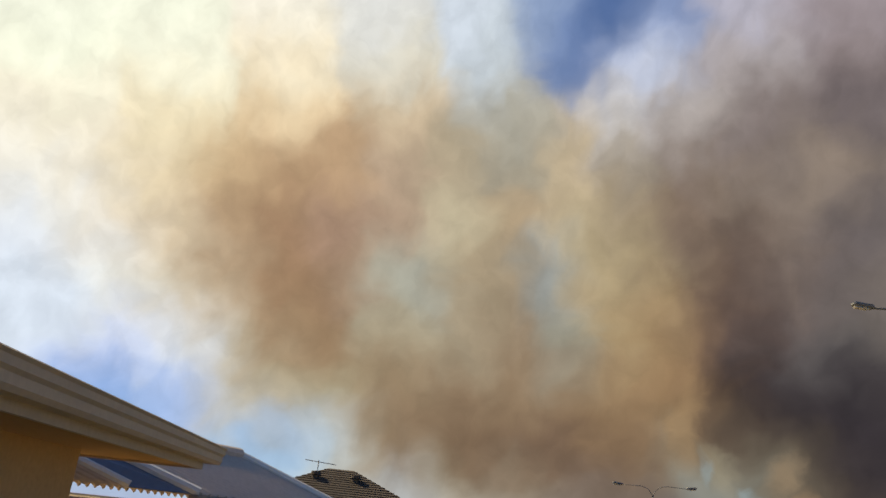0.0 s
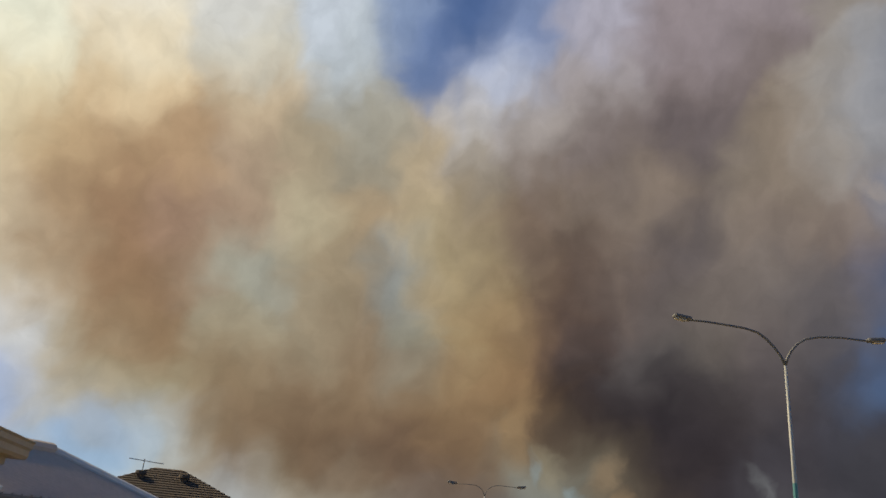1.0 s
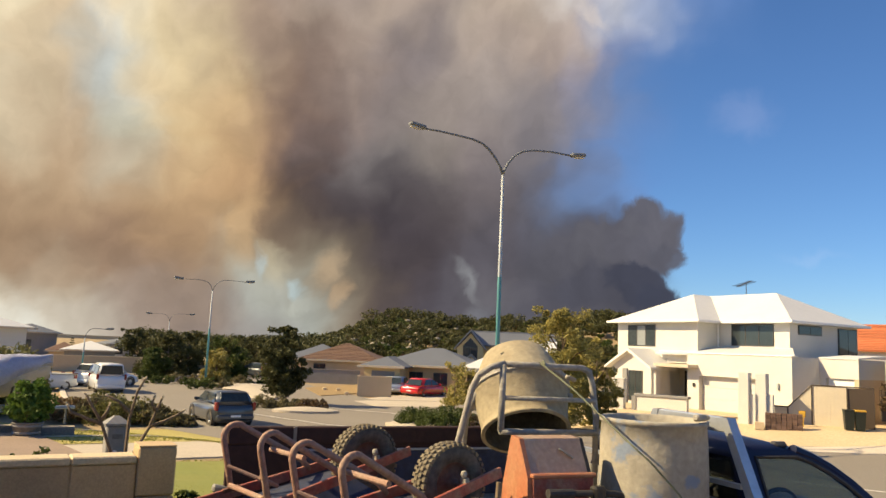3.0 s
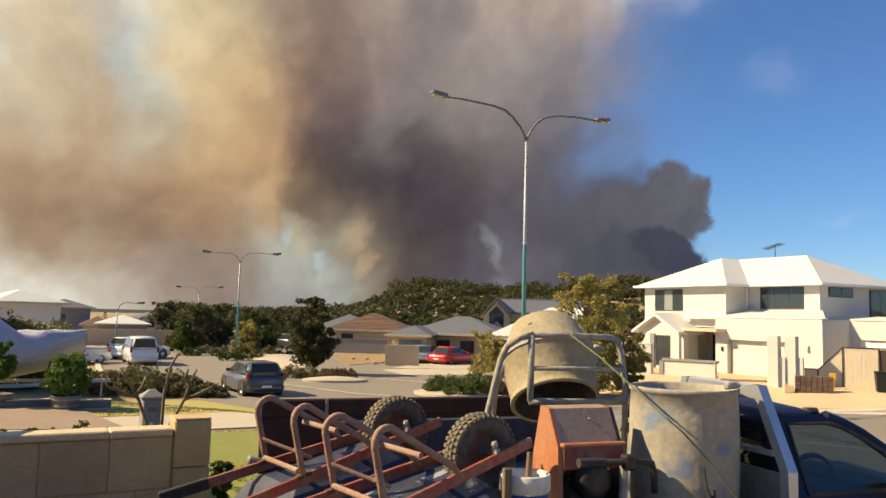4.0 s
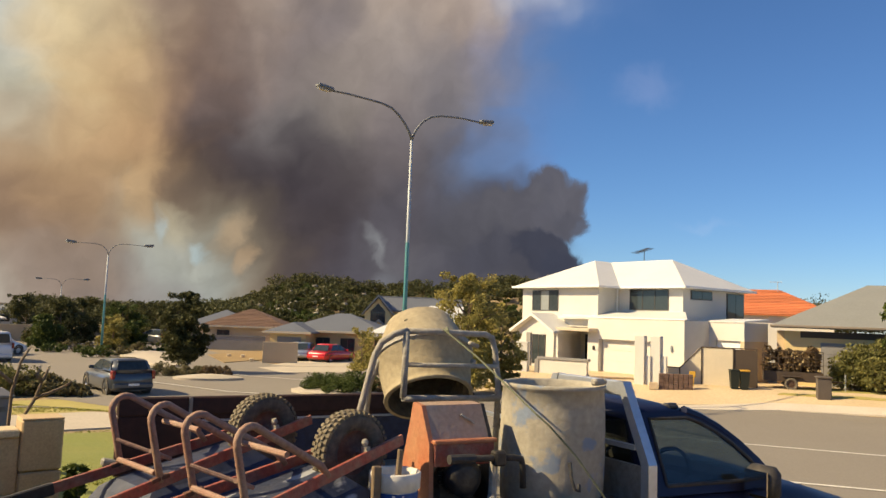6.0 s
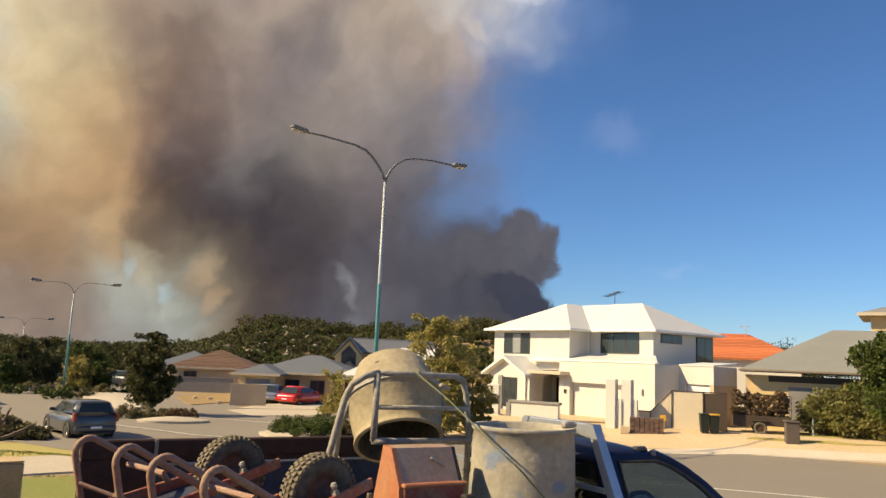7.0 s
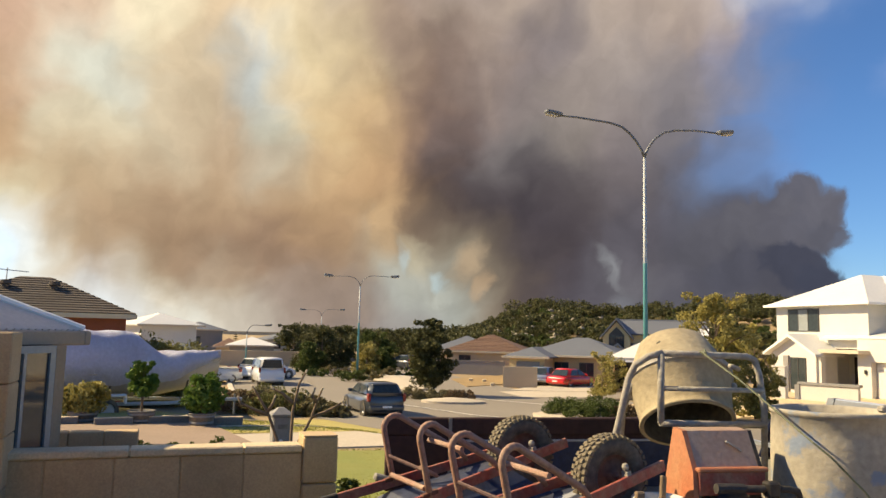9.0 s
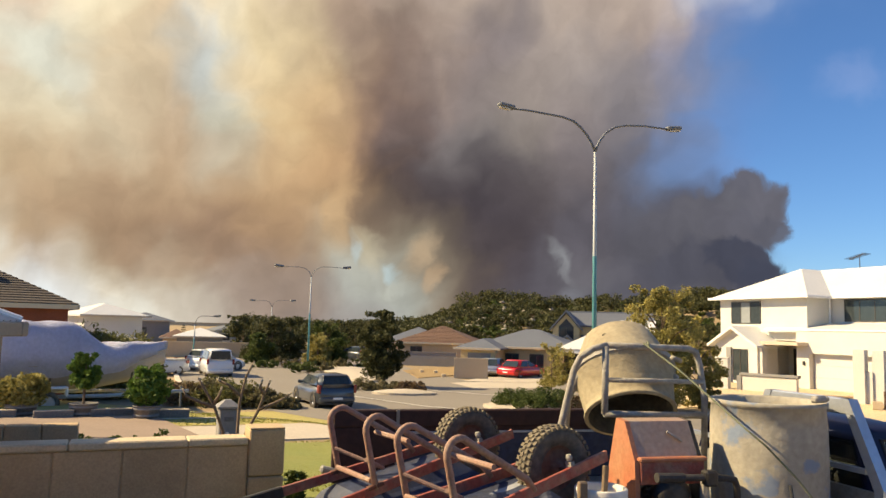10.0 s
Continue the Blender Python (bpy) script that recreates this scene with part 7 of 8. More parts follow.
def brick_house():
    t = thing("brick_house", Matrix.Translation(polar(0.55, 36, 0.2)) @ Matrix.Rotation(radians(3), 4, "Z"), "red brick house with a dark tiled hipped roof", "house")
    part("wall", made_box(-7.85, -0.35, 0.35, 6.65, -0.9, 3.95), M_BRICK_RED, t, "red brick wall")
    part("fascia", made_box(-8.25, 0.05, -0.05, 0.0, 3.88, 4.08), M_GUTTER, t, "cream gutter")
    part("fascia", made_box(0.0, 0.06, -0.05, 7.0, 3.88, 4.08), M_GUTTER, t)
    roof = part("roof", made_hip(-7.85, -0.35, 0.35, 6.65, 4.08, 1.62, 0.35), M_ROOF_DARK, t, "dark brown tiled roof")
    tile_rows(roof, ((-8.2, 0.0, 4.08), (0.0, 0.0, 4.08), (-3.5, 3.5, 5.70), (-4.7, 3.5, 5.70)), 15, M_ROOF_DARK)
    tile_rows(roof, ((0.0, 0.0, 4.08), (0.0, 7.0, 4.08), (-3.5, 3.5, 5.70), (-3.5, 3.5, 5.70)), 15, M_ROOF_DARK)
    for x in (-5.2, -3.3):
        part("vent", made_lathe([(0.0, 0), (0.16, 0), (0.16, 0.22), (0.25, 0.25), (0.22, 0.40), (0, 0.43)], 10, Matrix.Translation((x, 2.3, 5.05))), M_ROOF_DARK, t)
    window(t, -6.6, -5.0, 1.6, 3.4, 0.35, M_TRIM_WHITE, 2)
    a = thing("roof_antenna", polar_m(-7.4, 41, 5.0), "spindly television antenna on the brick house", "antenna")
    part("mast", made_tube([(0, 0, -0.8), (0, 0, 1.35)], 0.025, 5), M_GALV, a)
    part("boom", made_tube([(-0.7, 0, 1.3), (0.9, 0, 1.2)], 0.02, 5), M_GALV, a)
    for i in range(6):
        part("element", made_tube([(-0.6 + 0.28 * i, -0.3, 1.28 - 0.015 * i), (-0.6 + 0.28 * i, 0.3, 1.28 - 0.015 * i)], 0.012, 5), M_GALV, a)


def polar_m(az, dist, z=None):
    return Matrix.Translation(polar(az, dist, z)) @ Matrix.Rotation(radians(-az), 4, "Z")


brick_house()


def simple_house(az, dist, w, d, wall_h, rise, wall_mat, roof_mat, label, turn=0.0, z=None, windows=(), name="house", courses=0, group="", storeys=1):
    t = thing(name, facing(az, dist, z, turn), label, "house", group)
    part("wall", made_box(-w / 2, w / 2, 0, d, -1.0, wall_h), wall_mat, t)
    roof = part("roof", made_hip(-w / 2, w / 2, 0, d, wall_h + 0.1, rise, 0.45), roof_mat, t)
    part("gutter", made_box(-w / 2 - 0.5, w / 2 + 0.5, -0.55, -0.45, wall_h - 0.04, wall_h + 0.12), M_GUTTER, t)
    for x0, x1, z0, z1 in windows:
        window(t, x0, x1, z0, z1, 0.0, None, 2)
    if courses:
        h = min(w, d) / 2 + 0.45
        if w >= d:
            tile_rows(roof, ((-w / 2 - 0.45, -0.45, wall_h + 0.1), (w / 2 + 0.45, -0.45, wall_h + 0.1), (w / 2 + 0.45 - h, d / 2, wall_h + 0.1 + rise), (-w / 2 - 0.45 + h, d / 2, wall_h + 0.1 + rise)), courses, roof_mat)
    return t


simple_house(25.6, 76, 7.5, 7, 2.1, 1.65, M_RENDER_TAN, M_ROOF_BROWN, "brick bungalow with a brown tiled hipped roof", -12, windows=((-2.6, -1.4, 0.7, 1.8),), courses=12)
simple_house(23.9, 84, 6.5, 7, 2.0, 1.6, M_RENDER_TAN, M_ROOF_GREY, "bungalow with a dull grey tiled roof", -10, windows=((-1.6, -0.4, 0.7, 1.7),), courses=10)
simple_house(32.0, 65, 8.2, 7, 2.15, 1.5, M_YELLOW, M_ROOF_GREY, "cream bungalow with a slate-grey hipped roof", -14, windows=((-1.5, -0.3, 0.6, 1.7), (0.6, 1.8, 0.6, 1.7), (2.6, 3.6, 0.6, 1.7)))
garage_wing = simple_house(28.7, 62.5, 2.9, 6, 2.05, 0.75, M_YELLOW, M_ROOF_GREY, "cream garage wing with a slate-grey roof", -14, name="garage")
garage_door(garage_wing, -0.85, 1.05, -0.1, 1.75, -0.02, M_GREYWALL, 4)
simple_house(2.9, 62, 4.2, 5, 3.9, 0.9, M_RENDER_WHITE, M_ROOF_WHITE, "white-roofed house behind the hedge", 20)
simple_house(8.6, 92, 5.0, 8, 1.9, 0.95, M_GREYWALL, M_ROOF_WHITE, "distant house with a pale hipped roof", 0, windows=((-1.6, -0.5, 0.5, 1.4), (0.6, 1.8, 0.5, 1.4)))
simple_house(10.9, 108, 4.2, 6, 2.5, 0.75, M_RENDER_WHITE, M_ROOF_GREY, "distant two-storey white house", 15, windows=((-1.6, -0.5, 1.3, 2.1), (0.3, 1.5, 1.3, 2.1)))
simple_house(5.2, 105, 5.0, 7, 3.6, 1.0, M_GREYWALL, M_ROOF_GREY, "distant grey house beside the far street", 10, windows=((-1.4, -0.3, 1.8, 2.8),))
simple_house(7.0, 98, 3.0, 6, 1.6, 1.0, M_RENDER_TAN, M_ROOF_BROWN, "distant low house with a brown roof", 0)
simple_house(36.6, 100, 7, 7, 3.8, 1.2, M_RENDER_TAN, M_ROOF_ORANGE, "far house with an orange roof under the hill", 0)


def gable_house():
    t = thing("gable_house", facing(38.0, 74, 0, 0), "yellow two-storey house with a grey gabled roof", "house")
    part("wall", made_box(-4.6, 4.0, 0.6, 8, -0.5, 4.3), M_YELLOW, t)
    bm = bmesh.new()
    prism(bm, [(-4.9, -0.5), (-4.9, 3.9), (-3.65, 5.35), (-2.4, 3.9), (-2.4, -0.5)], 0.0, 0.8)
    part("gable_wall", bm, M_YELLOW, t, "yellow gable end")
    bm = bmesh.new()
    gable(bm, -5.2, -2.1, -0.35, 5.0, 3.85, 1.85, 0.18)
    part("gable_roof", bm, M_ROOF_GREY, t, "grey gable roof")
    part("roof", quad_sheet([(-3.6, 0.1, 4.25), (4.6, 0.1, 4.25), (4.6, 4.4, 5.55), (-3.6, 4.4, 5.55)], 0.15), M_ROOF_GREY, t, "long grey roof slope")
    part("roof", quad_sheet([(-3.6, 8.6, 4.25), (4.6, 8.6, 4.25), (4.6, 4.4, 5.55), (-3.6, 4.4, 5.55)], 0.15), M_ROOF_GREY, t)
    bm = bmesh.new()
    prism(bm, [(-4.35, 2.9), (-4.35, 4.1), (-3.65, 4.85), (-2.95, 4.1), (-2.95, 2.9)], -0.04, 0.0)
    w = part("window", bm, M_FRAME_DARK, t, "tall pointed window")
    for x in (-4.25, -3.6):
        part("pane", made_box(x, x + 0.6, -0.06, -0.04, 3.0, 4.05), M_GLASS, w)
    part("lower_roof", quad_sheet([(-2.3, -1.4, 2.6), (3.4, -1.4, 2.6), (3.4, 0.62, 3.35), (-2.3, 0.62, 3.35)], 0.12), M_ROOF_GREY, t)
    part("lower_wall", made_box(-2.2, 3.3, -1.0, 0.6, -0.5, 2.55), M_YELLOW, t)
    bm = bmesh.new()
    prism(bm, [(-4.7, -0.5), (-4.7, 2.0), (-3.5, 3.1), (-2.3, 2.0), (-2.3, -0.5)], -1.9, 0.0)
    part("lower_gable", bm, M_YELLOW, t)
    bm = bmesh.new()
    gable(bm, -5.0, -2.0, -2.2, 0.0, 2.0, 1.35, 0.15)
    part("lower_gable_roof", bm, M_ROOF_GREY, t)
    p = thing("carport_house", facing(37.0, 55, 0, -6), "low house with a white roof and open carport", "house")
    part("roof", quad_sheet([(-2.4, -0.6, 2.45), (4.2, -0.6, 2.45), (4.2, 5.5, 4.6), (1.6, 5.5, 4.6)], 0.15), M_ROOF_WHITE, p, "white sheet roof")
    part("beam", made_box(-2.4, 4.2, -0.55, -0.35, 2.15, 2.42), M_TRIM_WHITE, p)
    for x in (-2.2, -0.6):
        part("post", made_box(x, x + 0.3, -0.5, -0.2, 0.0, 2.15), M_RENDER_CREAM, p)
    part("wall", made_box(-0.6, 4.0, 0.0, 6, 0.0, 2.4), M_RENDER_CREAM, p)
    # carport back and side painted near-black in place of shade
    part("back_wall", made_box(-2.3, -0.6, 4.5, 4.7, 0.0, 2.4), M_RECESS_SHADE, p)
    part("side_wall", made_box(-2.4, -2.25, 0.5, 4.7, 0.0, 2.4), M_RECESS_SHADE, p)


gable_house()


def street_walls():
    w = thing("boundary_wall", facing(28.2, 57, None, 0), "pinkish rendered boundary wall at the corner", "wall")
    part("wall", made_box(-1.25, 1.25, 0, 0.2, 0, 1.45, bevel=0.01), M_RENDER_TAN, w)
    part("cap", made_box(-1.28, 1.28, -0.03, 0.23, 1.45, 1.52), M_CAP, w)
    w = thing("boundary_wall", facing(24.8, 74, None, -10), "grey fence before the brown-roofed house", "wall")
    part("wall", made_box(-3.0, 3.0, 0, 0.1, 0, 1.3), M_GREYWALL, w)
    part("rail", made_box(-3.0, 3.0, -0.04, 0.14, 1.3, 1.36), M_GREYWALL, w)
    w = thing("boundary_wall", facing(8.9, 84, None, 0), "long pale retaining wall below the far houses", "wall")
    part("wall", made_box(-4.5, 4.5, 0, 0.2, 0, 1.5), M_RENDER_TAN, w)
    part("cap", made_box(-4.5, 4.5, -0.05, 0.25, 1.5, 1.6), M_CAP, w)
    for az, d in ((24.6, 63), (25.6, 62.5), (26.2, 58)):
        q = thing("marker_stone", polar_m(az, d), "small white limestone block on the verge", "stone", "marker stones")
        part("block", made_box(-0.17, 0.17, -0.14, 0.14, 0, 0.26, bevel=0.05), M_CAP, q)
        part("foot", made_box(-0.2, 0.2, -0.17, 0.17, -0.05, 0.03), M_CAP, q)


street_walls()


# ---- paving and verges ----
def patch(name, pts, lift, material, label, category, thick=0.06):
    bm = bmesh.new()
    f = slab(bm, pts, lift, thick)
    bmesh.ops.recalc_face_normals(bm, faces=bm.faces[:])
    solo(name, bm, material, Matrix(), label, category, kind="structure")


solo("lawn", strip_mesh([(0.9, 2.0), (1.2, 7.0), (1.6, 10.5), (2.1, 13.55)], 0.3, 14.0, 0.015, step=0.8), M_LAWN, Matrix(), "short green lawn beside the driveway", "lawn", kind="structure")
solo("footpath", strip_mesh([(-14, 14.9), (1.9, 14.75), (7.0, 14.6), (9.5, 14.2)], -1.05, 1.05, 0.03, 0.08, 0.8), M_CONCRETE, Matrix(), "pale concrete footpath along the verge", "footpath", kind="structure")
solo("driveway", strip_mesh([(-9, 14.6), (-2, 15.2), (2.0, 15.75)], -3.0, 1.5, 0.045, 0.06, 0.8), M_DRIVE_PINK, Matrix(), "brown paved driveway of the neighbouring house", "driveway", kind="structure")
solo("verge", strip_mesh([(-12, 18.3), (2.0, 18.0), (8.0, 17.6), (14.0, 17.0)], -15.0, 1.95, 0.012, step=0.8), M_VERGE, Matrix(), "dry mown grass verge", "grass", kind="structure")
for off, wd in ((-0.55, 0.09), (0.75, 0.11)):
    solo("edging", strip_mesh([(1.9, 18.0), (8.0, 17.6), (10.0, 17.2)], off, off + wd, 0.03, 0.04, 0.8), M_CONCRETE, Matrix(), "thin pale concrete edging strip in the verge", "kerb", kind="structure")
solo("kerb", strip_mesh(ROAD[4:], -6.15, -5.85, 0.10, 0.12), M_KERB, Matrix(), "pale concrete kerb along the road", "kerb", kind="structure")
solo("kerb", strip_mesh([(49, 0), (38.5, 10.5), (34.5, 17.2), (30.6, 20.2), (26.5, 27.5)], -0.5, 0.9, 0.07, 0.1), M_KERB, Matrix(), "pale concrete kerb on the house side", "kerb", kind="structure")
solo("forecourt", strip_mesh([(50, 1.5), (39.5, 12), (35.5, 18.6), (31.8, 21.8), (28.0, 28.5), (27.0, 36.0)], -0.9, 12.0, 0.06), M_SAND, Matrix(), "sandy forecourt in front of the white house", "ground", kind="structure")
patch("side_road", [(14.5, 33), (22.5, 26.5), (25.5, 34), (33, 44), (31.5, 46.5), (25, 46.5), (19.5, 52), (15.5, 47)], 0.028, M_ASPHALT, "asphalt mouth of the side street", "road")
patch("verge", [(25.7, 60.0), (34.0, 66.0), (28.0, 54.0), (23.0, 50.9)], 0.062, M_STRAW, "straw-dry grass before the brown-roofed house", "grass")
patch("verge", [(36.9, 18.4), (40.7, 18.9), (46.0, 13.5), (43.0, 11.0), (39.0, 14.2)], 0.095, M_VERGE, "dry grass strip beside the kerb", "grass")
patch("driveway", [(26.4, 41.5), (22.9, 42.3), (23.4, 46.5), (25.5, 47.0), (31.0, 45.4), (28.5, 42.5)], 0.04, M_CONCRETE, "pale concrete crossover of the side street", "driveway")
patch("driveway", [(28.0, 50.8), (24.8, 47.6), (30.5, 45.6), (34.5, 47.5), (33.5, 52.5)], 0.05, M_CONCRETE, "pale concrete driveway of the cream bungalow", "driveway")
solo("road_marking", strip_mesh([(31.0, -6.0), (26.5, 8.0), (23.3, 13.6), (21.0, 19.5)], -0.08, 0.08, 0.032, step=1.0), M_PAINT, Matrix(), "solid white line painted on the road", "road marking", kind="structure")
solo("road_marking", strip_mesh([(25.5, -4.0), (21.5, 5.0), (18.9, 9.2), (16.5, 14.5)], -0.08, 0.08, 0.032, step=1.0), M_PAINT, Matrix(), "solid white line painted on the road", "road marking", kind="structure")
solo("road_marking", strip_mesh([(18.5, 28.5), (15.2, 33.0), (13.6, 38.5), (13.4, 45.0)], -0.07, 0.07, 0.045, step=1.0), M_PAINT, Matrix(), "white line along the median", "road marking", kind="structure")
solo("road_marking", strip_mesh([(21.6, 37.3), (19.2, 41.5), (18.6, 46.0)], -0.07, 0.07, 0.05, step=1.0), M_PAINT, Matrix(), "white line at the side street", "road marking", kind="structure")


def island(centre, rx, ry, turn, label):
    bm = bmesh.new()
    n = 36
    rings = []
    for k, z in ((1.0, 0.0), (1.0, 0.14), (0.93, 0.16), (0.6, 0.24), (0.2, 0.30)):
        rings.append([bm.verts.new((rx * k * math.cos(2 * math.pi * i / n) * (1 + 0.06 * math.sin(3 * i)), ry * k * math.sin(2 * math.pi * i / n), z)) for i in range(n)])
    for a, b in zip(rings, rings[1:]):
        for i in range(n):
            bm.faces.new((a[i], a[(i + 1) % n], b[(i + 1) % n], b[i]))
    bm.faces.new(rings[-1])
    solo("island", bm, M_CONCRETE, Matrix.Translation(centre) @ Matrix.Rotation(radians(turn), 4, "Z"), label, "traffic island", kind="structure")


island(polar(23.3, 42.7), 1.75, 1.0, -20, "raised sandy traffic island with a concrete rim")
island(polar(19.5, 60), 2.0, 9.0, -12, "long planted median strip with a pale kerb")
island(polar(33.2, 37.0), 2.6, 1.9, -30, "raised median end planted with low shrubs")


# ---- trees and shrubs ----
tree(polar(21.6, 48), 4.75, 1.45, L_DARK, "dense dark green street tree on the island", 11, 0.10, 0.13, 0.085, 130, 130)
shrub(polar(20.6, 45), 1.9, 1.5, 0.85, L_GREY, "low grey-green shrub on the island", 12, group="island shrubs")
shrub(polar(22.2, 44.3), 1.4, 1.2, 0.7, L_GREY, "low grey-green shrub on the island", 13, group="island shrubs")
shrub(polar(23.7, 43.6), 1.9, 1.4, 0.75, L_DRY, "reddish brown rounded shrub on the island", 14, group="island shrubs")
shrub(polar(31.6, 37.0), 2.2, 1.7, 1.05, L_MID, "spreading green shrub on the median end", 15, leaf=0.05, clumps=110, group="median shrubs")
shrub(polar(33.6, 36.3), 3.2, 1.9, 1.10, L_MID, "spreading green shrub on the median end", 16, leaf=0.05, clumps=160, group="median shrubs")
shrub(polar(35.6, 36.5), 1.8, 1.5, 0.8, L_DRY, "dry brown shrub on the median end", 17, group="median shrubs")
tree(polar(34.1, 48), 2.9, 1.5, L_OLIVE, "small pale green sapling at the kerb", 18, 0.05, 0.1, 0.07, 60, 60, name="sapling")
tree(polar(41.9, 38), 6.0, 1.9, L_OLIVE, "yellowish weeping gum tree before the white house", 19, 0.13, 0.10, 0.075, 150, 120, droop=0.9)
tree(polar(44.4, 40), 4.6, 1.2, L_OLIVE, "yellowish shrubby gum beside the white house", 20, 0.08, 0.05, 0.08, 80, 90, droop=0.6)
for i, (az, d, h, s, m_) in enumerate(((12.4, 80, 3.6, 1.8, L_DARK), (13.6, 76, 4.3, 2.2, L_DARK), (14.9, 82, 4.6, 2.0, L_DARK), (11.6, 95, 4.6, 2.4, L_DARK), (17.4, 84, 4.0, 2.0, L_MID), (16.9, 70, 2.9, 1.6, L_OLIVE), (18.2, 72, 2.4, 1.5, L_MID), (12.6, 72, 2.8, 1.5, L_MID), (19.6, 96, 4.4, 2.8, L_DARK))):
    tree(polar(az, d), h, s, m_, "leafy roadside tree, bushy almost to the ground", 30 + i, 0.1, 0.05, 0.11, 80, 85, group="roadside trees")
for i, (az, d, w, h) in enumerate(((13.2, 66, 2.0, 0.9), (14.6, 67, 2.4, 1.0), (16.0, 60, 2.2, 1.1), (17.4, 62, 2.2, 0.9), (15.3, 63, 1.6, 0.9), (18.6, 66, 1.8, 0.9), (20.0, 70, 2.6, 0.8), (21.0, 74, 2.2, 0.8))):
    shrub(polar(az, d), w, 1.6, h, L_GREY if i % 2 else L_MID, "low roadside shrub along the planted median", 50 + i, 0.09, 24, 45, group="roadside shrubs")
for i, (az, d, w, h, m_) in enumerate(((9.2, 36.5, 3.0, 1.25, L_GREY), (11.0, 35.5, 3.2, 1.15, L_HEDGE), (12.5, 35.4, 2.6, 0.95, L_GREY), (13.7, 35.2, 1.8, 0.75, L_GREY), (7.6, 36.5, 2.4, 1.2, L_DRY), (10.2, 38, 3.0, 1.3, L_HEDGE), (14.5, 35, 1.4, 0.55, L_GREY))):
    shrub(polar(az, d), w, 1.8, h, m_, "scrubby native shrub on the sandy verge", 60 + i, 0.07, 60, 60, group="verge shrubs")
for i, (az, d, w, h) in enumerate(((1.4, 40, 3.4, 3.5), (2.8, 40, 3.4, 3.6), (4.1, 41, 2.6, 3.1))):
    shrub(polar(az, d), w, 3.0, h, L_HEDGE, "broad green bush beyond the boat", 80 + i, 0.11, 120, 70, name="bush", group="bushes beyond the boat")
for i, (az, d, w, h, m_) in enumerate(((68.2, 46.0, 2.6, 2.9, L_HEDGE), (69.9, 45.5, 3.0, 3.1, L_HEDGE), (72.0, 45, 2.8, 3.0, L_HEDGE), (73.8, 44, 3.0, 2.8, L_HEDGE))):
    shrub(polar(az, d), w, 2.2, h, m_, "leggy hedge shrub with bare lower stems", 90 + i, 0.10, 90, 60, name="hedge_shrub", group="hedge", stems=16)
tree(polar(72.4, 42), 5.6, 2.0, L_MID, "leafy green tree beside the hedge", 95, 0.12, 0.25, 0.11, 120, 70)
for i, (az, d, k_) in enumerate(((5.42, 118, 0.62), (7.47, 125, 0.50))):
    t_ = thing("norfolk_pine", Matrix.Translation(polar(az, d)) @ Matrix.Scale(k_, 4), "distant tiered conifer above the far roofs", "tree", "conifers")
    part("trunk", made_tube([(0, 0, 0), (0, 0, 6.2)], [0.12, 0.02], 6), M_BARK, t_)
    cs = [(math.cos(a) * r, math.sin(a) * r, z) for z, rr in ((2.6, 1.1), (3.3, 1.0), (4.0, 0.8), (4.7, 0.6), (5.4, 0.4), (6.0, 0.2)) for r in (rr * 0.4, rr * 0.8) for a in [k * math.pi / 3 for k in range(6)]]
    leaf_part("crown", leaf_cloud("crown", cs, [0.26] * len(cs), 40, 0.13, L_DARK, 70 + i, 0.4), t_)


def woods(label, count, az0, az1, d0, d1, h0, h1, material, seed, size, name="woods"):
    """Far bushland: separate domed crowns of leaf clumps over the rising ground, with gaps between them."""
    rng = random.Random(seed)
    centres, radii = [], []
    for _ in range(count):
        az, d = rng.uniform(az0, az1), rng.uniform(d0, d1)
        p = polar(az, d)
        h = rng.uniform(h0, h1)
        w = h * rng.uniform(0.45, 0.75)
        for k in range(8):
            a, r = rng.uniform(0, 2 * math.pi), w * math.sqrt(rng.random())
            dome = math.sqrt(max(0.0, 1 - (r / w) ** 2 * 0.85))
            centres.append((p.x + math.cos(a) * r, p.y + math.sin(a) * r, p.z + h * (0.35 + 0.55 * dome) * rng.uniform(0.85, 1.0)))
            radii.append(h * rng.uniform(0.12, 0.24))
    ob = new(name, leaf_cloud(name, centres, radii, 46, size, material, seed))
    tagged(ob, label, "woodland", kind="stuff")


woods("dark coastal scrub covering the hill", 620, 20, 53, 108, 172, 1.4, 3.6, L_DARK, 101, 0.20)
woods("dry grey scrub dotted over the hill", 240, 21, 52, 106, 166, 1.2, 2.6, L_GREY, 105, 0.18)
woods("brown dry bushes on the hill face", 90, 22, 36, 106, 150, 1.0, 2.2, L_DRY, 106, 0.17)
woods("greener shrubs dotted over the hill", 200, 21, 52, 106, 168, 1.4, 2.8, L_MID, 102, 0.19)
woods("tall crowns along the crest of the hill", 60, 27.5, 47, 150, 168, 3.4, 4.8, L_DARK, 107, 0.20)
woods("dark belt of trees along the far street", 250, 11.9, 26, 98, 128, 2.6, 5.2, L_DARK, 103, 0.19)
woods("tree belt behind the terracotta roof", 90, 63.5, 74, 108, 122, 5.6, 8.2, L_DARK, 104, 0.18)


